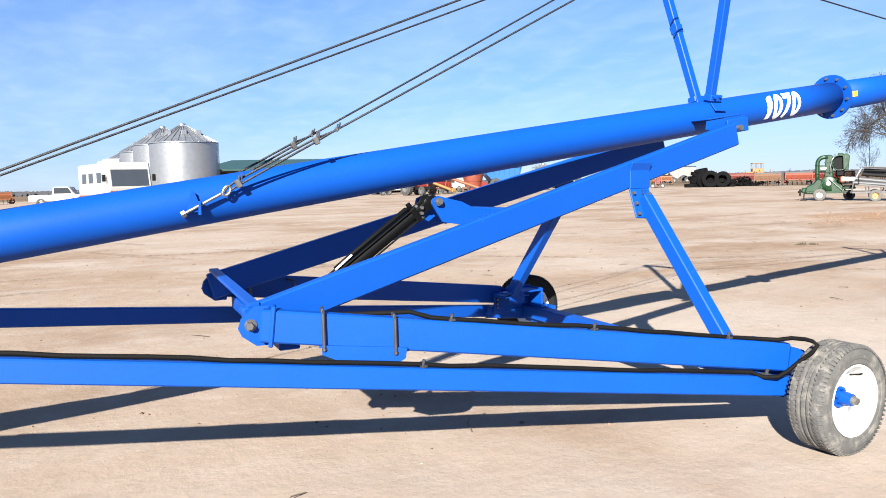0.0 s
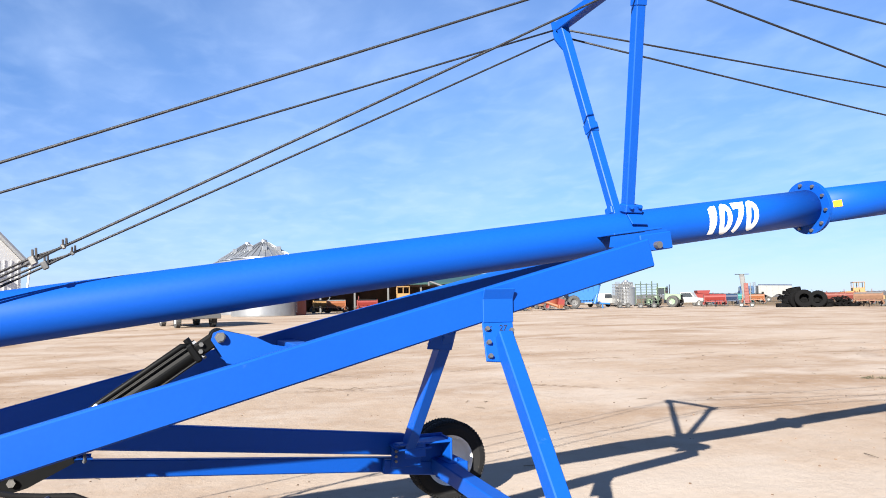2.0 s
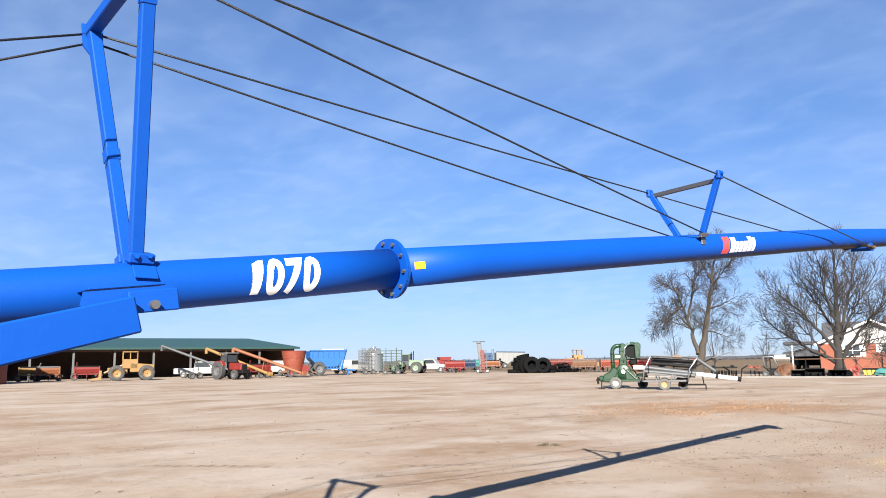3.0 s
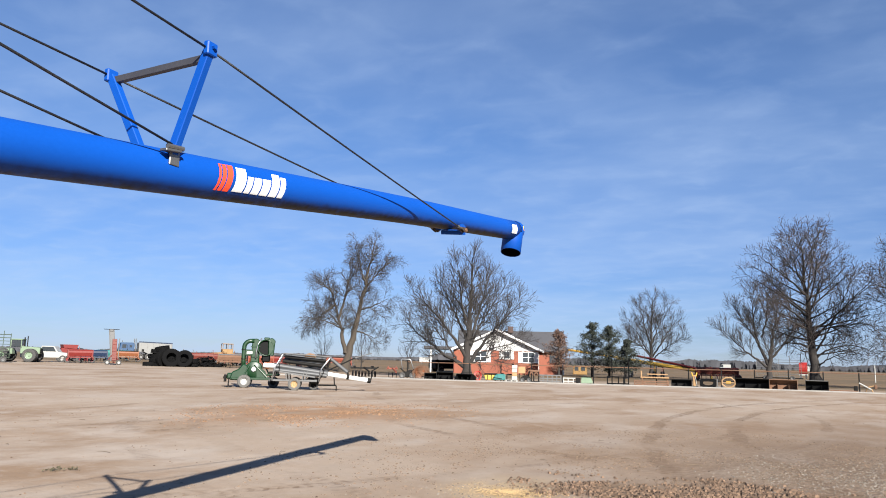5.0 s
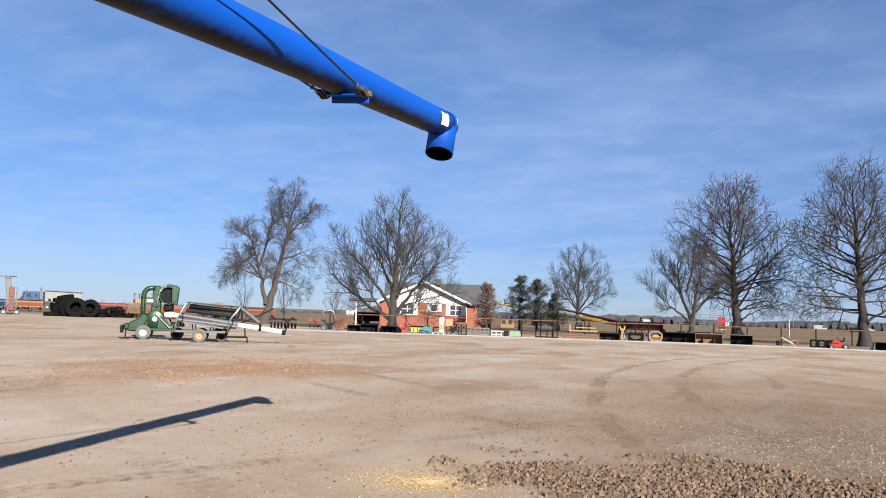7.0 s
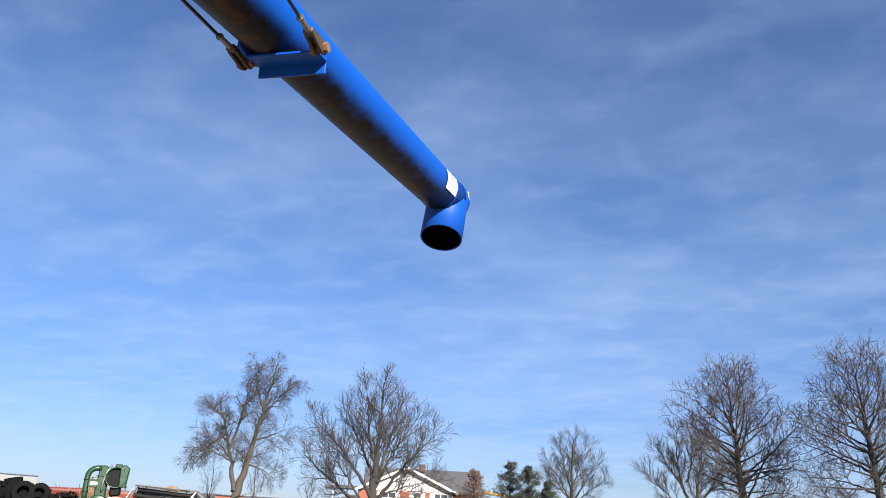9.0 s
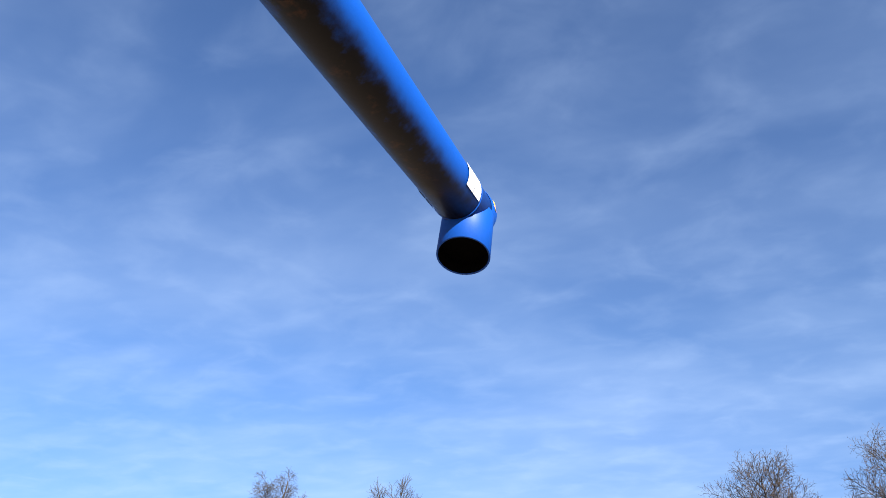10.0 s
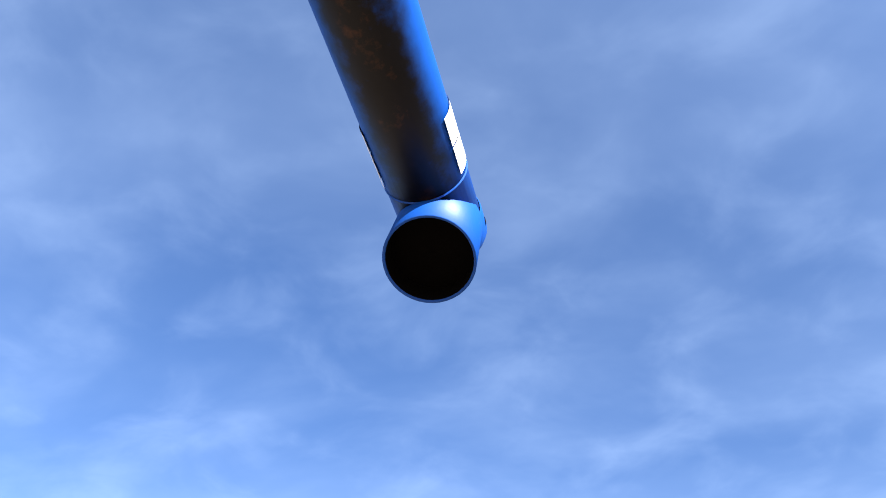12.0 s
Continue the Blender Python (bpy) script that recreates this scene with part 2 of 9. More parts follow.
def ground_material():
    m = bpy.data.materials.new("packed_dirt")
    m.use_nodes = True
    n, l = m.node_tree.nodes, m.node_tree.links
    b = n["Principled BSDF"]
    geo = n.new("ShaderNodeNewGeometry")

    def nz(scale, detail=5.0, rough=0.6, stretch=None, turn=0.0, dist=0.0):
        t = n.new("ShaderNodeTexNoise")
        t.inputs["Scale"].default_value, t.inputs["Detail"].default_value, t.inputs["Roughness"].default_value = scale, detail, rough
        t.inputs["Distortion"].default_value = dist
        if stretch:
            mp = n.new("ShaderNodeMapping")
            mp.inputs["Rotation"].default_value[2] = radians(turn)
            mp.inputs["Scale"].default_value = stretch
            l.new(geo.outputs["Position"], mp.inputs[0])
            l.new(mp.outputs[0], t.inputs["Vector"])
        else:
            l.new(geo.outputs["Position"], t.inputs["Vector"])
        return t.outputs["Fac"]

    def rng(src, a, b_, c=0.0, d=1.0):
        r = n.new("ShaderNodeMapRange")
        r.interpolation_type = "SMOOTHSTEP"
        for i, v in enumerate((a, b_, c, d)):
            r.inputs[i + 1].default_value = v
        l.new(src, r.inputs[0])
        return r.outputs[0]

    def mixc(fac, a, c, mode="MIX"):
        x = n.new("ShaderNodeMix")
        x.data_type, x.blend_type = "RGBA", mode
        if isinstance(fac, float):
            x.inputs[0].default_value = fac
        else:
            l.new(fac, x.inputs[0])
        for sock, v in ((x.inputs[6], a), (x.inputs[7], c)):
            if isinstance(v, tuple):
                sock.default_value = (*v, 1)
            else:
                l.new(v, sock)
        return x.outputs[2]

    def mul(a, c):
        x = n.new("ShaderNodeMath")
        x.operation = "MULTIPLY"
        l.new(a, x.inputs[0])
        l.new(c, x.inputs[1]) if not isinstance(c, float) else setattr(x.inputs[1], "default_value", c)
        return x.outputs[0]

    col = mixc(rng(nz(0.16, 6.0), 0.35, 0.68), (0.238, 0.179, 0.130), (0.284, 0.230, 0.182))
    col = mixc(mul(rng(nz(0.22, 4.0, 0.5, (0.75, 1.25, 1), 35), 0.44, 0.66), 0.85), col, (0.182, 0.120, 0.075))
    col = mixc(mul(rng(nz(0.42, 5.0, 0.55, (0.8, 1.2, 1), 20), 0.48, 0.68), 0.8), col, (0.300, 0.254, 0.212))
    col = mixc(mul(rng(nz(2.6, 6.0, 0.65), 0.46, 0.66), 0.34), col, (0.295, 0.249, 0.207))
    col = mixc(mul(rng(nz(4.0, 6.0, 0.65), 0.52, 0.72), 0.26), col, (0.163, 0.112, 0.075))
    col = mixc(mul(rng(nz(38.0, 3.0, 0.6), 0.60, 0.70), 0.4), col, (0.326, 0.288, 0.252))
    col = mixc(mul(rng(nz(24.0, 4.0, 0.6), 0.66, 0.76), 0.4), col, (0.110, 0.079, 0.057))

    def spread(cx, cy, rx, ry, power=1.0):
        """A soft patch round a place, 1 in its middle."""
        mp = n.new("ShaderNodeMapping")
        mp.vector_type = "POINT"
        mp.inputs["Scale"].default_value = (1 / rx, 1 / ry, 0)
        mp.inputs["Location"].default_value = (-cx / rx, -cy / ry, 0)
        l.new(geo.outputs["Position"], mp.inputs[0])
        ln = n.new("ShaderNodeVectorMath")
        ln.operation = "LENGTH"
        l.new(mp.outputs[0], ln.inputs[0])
        return rng(ln.outputs["Value"], 1.0, 0.0)

    # browner soil towards the spout
    col = mixc(mul(spread(27.0, -8.0, 19.0, 15.0), rng(nz(0.5, 7.0, 0.68, (0.8, 1.2, 1), 65), 0.36, 0.62, 0.6, 1.0)), col, (0.132, 0.087, 0.056))
    # dark specks painted in for the shadowed pits between clods
    col = mixc(mul(spread(24.5, -5.5, 8.0, 6.5), rng(nz(9.0, 8.0, 0.8), 0.44, 0.56)), col, (0.088, 0.063, 0.045))
    col = mixc(mul(rng(nz(3.2, 5.0, 0.6), 0.52, 0.70), 0.18), col, (0.162, 0.101, 0.061))
    # paler trodden dirt beside the machine
    col = mixc(mul(mul(spread(10.5, 0.0, 7.0, 4.5), rng(nz(0.6, 5.0, 0.6), 0.30, 0.60)), 0.75), col, (0.312, 0.270, 0.230))
    # corn dust round the spill
    col = mixc(mul(spread(20.75, 0.15, 1.5, 1.0), rng(nz(2.0, 6.0, 0.7), 0.3, 0.6)), col, (0.30, 0.225, 0.135))
    # churned reddish soil past the shadow's end
    col = mixc(mul(spread(30.2, 8.8, 7.0, 4.6), rng(nz(0.9, 7.0, 0.7), 0.36, 0.58)), col, (0.225, 0.128, 0.068))

    # tyre marks: arcs with cleats across
    wob = nz(0.7, 3.0)

    def track(cx, cy, radius, half, strength, lo, hi):
        sh = n.new("ShaderNodeVectorMath")
        sh.operation = "SUBTRACT"
        sh.inputs[1].default_value = (cx, cy, 0)
        l.new(geo.outputs["Position"], sh.inputs[0])
        ln = n.new("ShaderNodeVectorMath")
        ln.operation = "LENGTH"
        l.new(sh.outputs[0], ln.inputs[0])
        ad = n.new("ShaderNodeMath")
        ad.operation, ad.inputs[1].default_value = "MULTIPLY_ADD", 0.5
        l.new(wob, ad.inputs[0])
        l.new(ln.outputs["Value"], ad.inputs[2])
        su = n.new("ShaderNodeMath")
        su.operation, su.inputs[1].default_value = "SUBTRACT", radius + 0.25
        l.new(ad.outputs[0], su.inputs[0])
        ab = n.new("ShaderNodeMath")
        ab.operation = "ABSOLUTE"
        l.new(su.outputs[0], ab.inputs[0])
        band = rng(ab.outputs[0], half, half * 0.55)
        sp = n.new("ShaderNodeSeparateXYZ")
        l.new(sh.outputs[0], sp.inputs[0])
        an = n.new("ShaderNodeMath")
        an.operation = "ARCTAN2"
        l.new(sp.outputs[1], an.inputs[0])
        l.new(sp.outputs[0], an.inputs[1])
        sk = n.new("ShaderNodeMath")
        sk.operation, sk.inputs[1].default_value = "MULTIPLY_ADD", radius * 34.0
        l.new(an.outputs[0], sk.inputs[0])
        ab2 = n.new("ShaderNodeMath")
        ab2.operation, ab2.inputs[1].default_value = "MULTIPLY", 14.0
        l.new(ab.outputs[0], ab2.inputs[0])
        l.new(ab2.outputs[0], sk.inputs[2])
        wv = n.new("ShaderNodeMath")
        wv.operation = "SINE"
        l.new(sk.outputs[0], wv.inputs[0])
        cleat = mul(rng(wv.outputs[0], -0.2, 0.6, 0.45, 1.0), rng(nz(5.0, 6.0, 0.75), 0.36, 0.6, 0.1, 1.0))
        worn = rng(nz(0.35, 3.0, 0.5), lo + 0.04, hi + 0.06)
        return mul(mul(mul(band, cleat), worn), strength)

    ruts = None
    for args in ((36.0, 28.0, 30.5, 0.17, 0.8, 0.40, 0.58), (36.0, 28.0, 32.3, 0.17, 0.8, 0.40, 0.58), (60.0, -22.0, 40.0, 0.19, 0.8, 0.40, 0.58), (60.0, -22.0, 42.0, 0.19, 0.8, 0.40, 0.58), (14.0, -70.0, 79.0, 0.22, 0.8, 0.40, 0.58), (14.0, -70.0, 81.0, 0.22, 0.8, 0.40, 0.58),
                 (46.0, -12.4, 30.0, 0.26, 0.45, 0.38, 0.54), (46.0, -12.4, 31.4, 0.26, 0.45, 0.38, 0.54), (34.0, -40.0, 38.0, 0.20, 1.0, 0.32, 0.46), (34.0, -40.0, 39.9, 0.20, 1.0, 0.34, 0.48), (20.0, 60.0, 46.0, 0.2, 0.8, 0.40, 0.58), (20.0, 60.0, 48.0, 0.2, 0.8, 0.40, 0.58)):
        one = track(*args)
        if ruts is None:
            ruts = one
        else:
            mx = n.new("ShaderNodeMath")
            mx.operation = "MAXIMUM"
            l.new(ruts, mx.inputs[0])
            l.new(one, mx.inputs[1])
            ruts = mx.outputs[0]
    col = mixc(ruts, col, (0.105, 0.068, 0.043))
    # loose brown gravel and grey chippings, from the vertex layer
    att = n.new("ShaderNodeAttribute")
    att.attribute_name = "gravel"
    # the darker tone paints in the shade of gaps between the stones
    gr = mixc(rng(nz(9.0, 7.0, 0.75), 0.35, 0.65), (0.060, 0.039, 0.024), (0.150, 0.100, 0.064))
    col = mixc(att.outputs["Fac"], col, gr)
    att2 = n.new("ShaderNodeAttribute")
    att2.attribute_name = "field"
    dry = mixc(rng(nz(0.05, 6.0), 0.35, 0.65), (0.140, 0.095, 0.056), (0.096, 0.070, 0.042))
    dry = mixc(rng(nz(0.8, 6.0, 0.7, (0.3, 2.0, 1), 0), 0.5, 0.75), dry, (0.088, 0.072, 0.040))
    col = mixc(att2.outputs["Fac"], col, dry)
    l.new(col, b.inputs["Base Color"])
    b.inputs["Roughness"].default_value = 0.95
    b.inputs["Specular IOR Level"].default_value = 0.15
    bp = n.new("ShaderNodeBump")
    bp.inputs["Strength"].default_value, bp.inputs["Distance"].default_value = 0.28, 0.05
    dp = n.new("ShaderNodeMath")
    dp.operation = "MULTIPLY_ADD"
    dp.inputs[1].default_value = -0.5
    l.new(ruts, dp.inputs[0])
    l.new(nz(7.0, 9.0, 0.68), dp.inputs[2])
    l.new(dp.outputs[0], bp.inputs["Height"])
    l.new(bp.outputs[0], b.inputs["Normal"])
    return m


def steps(lo, hi, near_lo, near_hi, fine, grow=1.25):
    out = list(np.arange(near_lo, near_hi + 1e-6, fine))
    d, v = fine, near_hi
    while v < hi:
        d *= grow
        v += d
        out.append(min(v, hi))
    d, v = fine, near_lo
    while v > lo:
        d *= grow
        v -= d
        out.insert(0, max(v, lo))
    return out


def build_ground():
    xs, ys = steps(-2500, 2500, 3, 32, 0.14, 1.22), steps(-2500, 2500, -8, 12, 0.14, 1.22)
    nx, ny = len(xs), len(ys)
    verts = [(x, y, ground_z(x, y) + relief(x, y)) for y in ys for x in xs]
    faces = [(j * nx + i, j * nx + i + 1, (j + 1) * nx + i + 1, (j + 1) * nx + i) for j in range(ny - 1) for i in range(nx - 1)]
    me = bpy.data.meshes.new("ground")
    me.from_pydata(verts, [], faces)
    me.polygons.foreach_set("use_smooth", [True] * len(me.polygons))
    g, f = me.attributes.new("gravel", "FLOAT", "POINT"), me.attributes.new("field", "FLOAT", "POINT")
    g.data.foreach_set("value", [brown(x, y) if 10 < x < 40 and -15 < y < 10 else 0.0 for x, y, z in verts])
    f.data.foreach_set("value", [max(0.0, min(1.0, max((x - 72.5) / 1.5, (y - 130) / 10, (-y - 60) / 10))) for x, y, z in verts])
    me.materials.append(ground_material())
    return tagged(new("ground", me), "pale tan packed dirt lot with tyre marks and dry field beyond", "ground", kind="structure")


build_ground()


# ---- the auger ----
R = 0.122


def axis_z(x):
    """Height of the tube's centre line, which bows up a little between its stays."""
    return 1.312 + 0.1255 * (x - 5.2) + 0.055 * (1 - ((x - 12.7) / 7.5) ** 2) + 0.010 * math.exp(-((x - 17.6) / 1.5) ** 2)


def rise(x):
    return 0.045 - 0.0058 * (x - 5.2) if x < 12 else 0.0


def axis_frame(x):
    s = (axis_z(x + 0.1) - axis_z(x - 0.1)) / 0.2
    m = Matrix.Rotation(-math.atan(s), 4, "Y")
    m.translation = (x, 0, axis_z(x))
    return m


def wrap(bm, x0, lift=0.0025, up=0.0):
    """Lays a flat drawing (x along the tube, y up its near side) on the tube at x0."""
    for v in bm.verts:
        a = (v.co.y + up) / R
        m = axis_frame(x0 + v.co.x)
        v.co = m @ Vector((0, -(R + lift) * math.cos(a), (R + lift) * math.sin(a)))


def slices(bm, lo, hi, step):
    y = lo
    while y < hi:
        bmesh.ops.bisect_plane(bm, geom=bm.verts[:] + bm.edges[:] + bm.faces[:], plane_co=(0, y, 0), plane_no=(0, 1, 0))
        y += step


def shape_flat(bm, outline):
    f = bm.faces.new([bm.verts.new((x, y, 0)) for x, y in outline])
    if f.normal.z < 0:
        f.normal_flip()


def number_decal(parent, x0):
    """The model number in bold italic: a flagged stroke for the first digit, then the rest."""
    height = 0.19
    one = bmesh.new()
    shape_flat(one, [(0.0, 0.0), (0.046, 0.0), (0.092, 0.19), (0.062, 0.19), (0.024, 0.168), (0.017, 0.138), (0.034, 0.142)])
    bmesh.ops.triangulate(one, faces=one.faces)
    slices(one, 0.012, height, 0.02)
    wrap(one, x0, up=-height / 2)
    part("number_decal", one, DECAL, parent, "white italic digit 1 on the blue tube")
    cu = bpy.data.curves.new("number", "FONT")
    cu.body, cu.size, cu.shear, cu.offset, cu.space_character = "070", height * 1.42, 0.24, 0.013, 1.16
    tmp = new("number", cu)
    bpy.context.view_layer.update()
    me = bpy.data.meshes.new_from_object(tmp.evaluated_get(bpy.context.evaluated_depsgraph_get()))
    bpy.data.objects.remove(tmp)
    bm = bmesh.new()
    bm.from_mesh(me)
    bmesh.ops.scale(bm, vec=(0.70, 1.0, 1.0), verts=bm.verts)
    left = min(v.co.x for v in bm.verts)
    bmesh.ops.translate(bm, vec=(0.088 - left, 0, 0), verts=bm.verts)
    slices(bm, 0, height, 0.02)
    wrap(bm, x0, up=-height / 2)
    return part("number_decal", bm, DECAL, parent, "white italic digits 070 on the blue tube")


def build_wheel(auger, y, x, out, z=0.286, rubber=None):
    """A road wheel, out: -1 where its outer face looks to -y."""
    w = new("wheel")
    w.parent = auger
    w.matrix_basis = Matrix.Translation((x, y, z)) @ Matrix.Rotation(math.pi / 2 * out, 4, "Z") @ Matrix.Scale(0.965, 4)
    # x of the wheel points away from the machine's middle
    I = Matrix.Identity(4)
    prof = [(0.185, -0.080), (0.20, -0.097), (0.25, -0.103), (0.282, -0.094), (0.300, -0.085), (0.303, -0.07)]
    for k in (-0.045, -0.015, 0.015, 0.045):
        prof += [(0.304, k - 0.012), (0.292, k - 0.006), (0.292, k + 0.002), (0.304, k + 0.006)] if k > -0.05 else []
    prof += [(0.303, 0.07), (0.300, 0.085), (0.282, 0.094), (0.25, 0.103), (0.232, 0.103), (0.228, 0.100), (0.205, 0.100), (0.185, 0.080)]
    bm = bmesh.new()
    lathe(bm, prof, I, 64)
    # tread blocks cut across the ribs
    for k in range(72):
        a = 2 * math.pi * k / 72
        for x0, dx in ((-0.055, 0.028), (0.0, 0.02), (0.055, 0.028)):
            aa = a + x0 * 3.0
            m = Matrix.Rotation(aa, 4, "X") @ Matrix.Translation((x0, 0, 0.3030)) @ Matrix.Rotation(0.5, 4, "Z")
            box(bm, (dx, 0.014, 0.005), m)
        m = Matrix.Rotation(a, 4, "X") @ Matrix.Translation((0.09, 0, 0.2945)) @ Matrix.Rotation(0.6, 4, "Y")
        box(bm, (0.03, 0.012, 0.008), m)
        box(bm, (0.03, 0.012, 0.008), Matrix.Rotation(a, 4, "X") @ Matrix.Translation((-0.09, 0, 0.2945)) @ Matrix.Rotation(-0.6, 4, "Y"))
    t = part("tyre", bm, rubber or TYRE, w, "dusty grey worn rubber tyre" if rubber is None else "black worn rubber tyre", smooth=False)
    bm = bmesh.new()
    lathe(bm, [(0.190, 0.090), (0.198, 0.096), (0.196, 0.102), (0.188, 0.098), (0.182, 0.080), (0.172, 0.040), (0.166, 0.0), (0.150, -0.018), (0.125, -0.012), (0.10, 0.004),
               (0.075, 0.006), (0.0, 0.006)], I, 48)
    lathe(bm, [(0.192, -0.088), (0.178, -0.08), (0.168, -0.05), (0.150, -0.025), (0.05, -0.006), (0.0, -0.006)], I, 48)
    part("rim", bm, WHITE, w, "white painted steel rim", smooth=True)
    bm = bmesh.new()
    rod(bm, (0.0, 0, 0), (0.012, 0, 0), 0.062, 0.060, 20)
    rod(bm, (0.012, 0, 0), (0.085, 0, 0), 0.040, 0.034, 16)
    for k in range(5):
        a = 2 * math.pi * k / 5 + 0.3
        rod(bm, (0.006, 0.050 * math.cos(a), 0.050 * math.sin(a)), (0.034, 0.050 * math.cos(a), 0.050 * math.sin(a)), 0.010, n=6)
    part("hub", bm, BLUE, w, "blue hub with wheel nuts")
    bm = single(rod, (0.085, 0, 0), (0.112, 0, 0), 0.027, 0.020, 14)
    part("dust_cap", bm, STEEL, w, "silver grease cap")
    bm = single(pipe, [(0.0, 0.10, 0.11), (0.05, 0.108, 0.12), (0.065, 0.112, 0.125)], 0.005, 6)
    part("valve_stem", bm, BLACK, w)
    return w


def u_bolt(auger, x, y, w, z0, z1, tilt):
    bm = bmesh.new()
    d = Vector((math.cos(tilt), math.sin(tilt), 0)).normalized()
    side = Vector((-d.y, d.x, 0))
    c = Vector((x, y, 0))
    pts = [c - side * w + Vector((0, 0, z0 - 0.018)), c - side * w + Vector((0, 0, z1)), c - side * (w - 0.012) + Vector((0, 0, z1 + 0.012)),
           c + side * (w - 0.012) + Vector((0, 0, z1 + 0.012)), c + side * w + Vector((0, 0, z1)), c + side * w + Vector((0, 0, z0 - 0.018))]
    pipe(bm, pts, 0.0085, 8)
    for s in (-1, 1):
        hexbolt(bm, c + s * side * w + Vector((0, 0, z0 - 0.004)), (0, 0, -1), 0.012, 0.010)
    return part("u_bolt", bm, BOLTSTEEL, auger, "zinc U-bolt round the lift arm")


def build_auger():
    A = thing("grain_auger", "blue steel grain auger with cable truss and scissor lift", "grain auger")
    FL = 11.105

    def tube(name, x0, x1, label):
        bm = bmesh.new()
        n = 40
        xs = np.linspace(x0, x1, max(2, int((x1 - x0) / 0.6) + 1))
        for r in (R, R - 0.006):
            rings = []
            for x in xs:
                m = axis_frame(x)
                rings.append([bm.verts.new(m @ Vector((0, r * math.cos(2 * math.pi * k / n), r * math.sin(2 * math.pi * k / n)))) for k in range(n)])
            for a, b in zip(rings, rings[1:]):
                for k in range(n):
                    bm.faces.new((a[k], a[(k + 1) % n], b[(k + 1) % n], b[k]))
            if r == R:
                outer = (rings[0], rings[-1])
        for o, i in zip(outer, (rings[0], rings[-1])):
            for k in range(n):
                bm.faces.new((o[k], o[(k + 1) % n], i[(k + 1) % n], i[k]))
        bmesh.ops.recalc_face_normals(bm, faces=bm.faces)
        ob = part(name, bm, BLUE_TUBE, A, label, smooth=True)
        # layer for shade painted on the belly, and rust; stronger towards the spout
        at = ob.data.attributes.new("shade_and_rust", "FLOAT", "POINT")
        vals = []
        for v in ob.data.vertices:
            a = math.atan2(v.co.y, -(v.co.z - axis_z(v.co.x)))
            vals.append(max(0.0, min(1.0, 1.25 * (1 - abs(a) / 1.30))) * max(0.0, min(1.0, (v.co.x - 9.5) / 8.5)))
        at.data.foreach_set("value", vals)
        return ob

    tube("lower_tube", -3.6, FL - 0.012, "long blue round steel tube")
    tube("upper_tube", FL + 0.012, 20.66, "long blue round steel tube")
    # bolted flange
    for dx in (-0.008, 0.008):
        bm = bmesh.new()
        lathe(bm, [(R - 0.002, -0.006), (R + 0.062, -0.006), (R + 0.062, 0.006), (R - 0.002, 0.006)], axis_frame(FL + dx), 40)
        part("flange", bm, BLUE, A, "blue bolted flange ring")
    for k in range(10):
        a = 2 * math.pi * (k + 0.3) / 10
        p = Vector((0, (R + 0.036) * math.cos(a), (R + 0.036) * math.sin(a)))
        bm = bmesh.new()
        m = axis_frame(FL)
        rod(bm, m @ (p - Vector((0.028, 0, 0))), m @ (p + Vector((0.032, 0, 0))), 0.012, n=6)
        part("bolt", bm, STEEL, A)
    # elbow collar, spout and end cap
    bm = bmesh.new()
    lathe(bm, [(R + 0.003, -0.09), (R + 0.006, -0.085), (R + 0.006, 0.0), (R - 0.004, 0.02), (R - 0.05, 0.035), (0.03, 0.038), (0.0, 0.038)], axis_frame(20.66), 40)
    part("end_cap", bm, BLUE, A, "domed blue end cap", smooth=True)
    # the spout leans back, so that it hangs plumb once the tube is raised
    mouth = Vector((20.49, 0, 2.938))
    lean = Vector((math.sin(radians(19)), 0, math.cos(radians(19))))
    ms = Matrix((lean, Vector((0, 1, 0)), lean.cross(Vector((0, 1, 0))))).transposed().to_4x4()
    ms.translation = mouth
    bm = bmesh.new()
    lathe(bm, [(0.120, 0.22), (0.120, 0.0), (0.128, 0.0), (0.128, 0.27)], ms, 40)
    part("spout", bm, BLUE, A, "short blue discharge spout pointing down", smooth=True)
    # black lining and disc that paint the spout's inner darkness and close it
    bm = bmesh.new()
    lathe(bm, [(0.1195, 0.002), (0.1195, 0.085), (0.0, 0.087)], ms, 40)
    part("spout_throat", bm, grain("throat_shade_black", (0.0014, 0.0012, 0.0011), 0.95, var=0.3, scale=20, fine=80, bump=0.1, spec=0.05), A, "black lining and disc painting the dark inside of the spout")
    bm = single(lathe, [(R + 0.001, -0.004), (R + 0.004, 0.0), (R + 0.001, 0.004)], axis_frame(20.40), 40)
    part("weld_seam", bm, BLUE, A)
    # white stickers near the spout, on both sides
    for s in (1, -1):
        for x0, x1 in ((20.185, 20.278), (20.283, 20.378)):
            bm = bmesh.new()
            shape_flat(bm, [(0, -0.055), (x1 - x0, -0.055), (x1 - x0, 0.055), (0, 0.055)])
            slices(bm, -0.05, 0.055, 0.018)
            wrap(bm, x0, lift=0.0045, up=-0.006)
            if s < 0:
                bmesh.ops.scale(bm, vec=(1, -1, 1), verts=bm.verts)
            part("warning_sticker", bm, DECAL, A, "white paper warning sticker")
    # decals
    number_decal(A, 10.125)
    bm = bmesh.new()
    shape_flat(bm, [(0, -0.022), (0.085, -0.022), (0.085, 0.022), (0, 0.022)])
    wrap(bm, 11.20, up=0.0)
    part("caution_sticker", bm, DECAL_YELLOW, A, "small yellow caution sticker")
    bm = bmesh.new()
    shape_flat(bm, [(0, -0.02), (0.02, -0.03), (0.035, 0.03), (0.01, 0.035)])
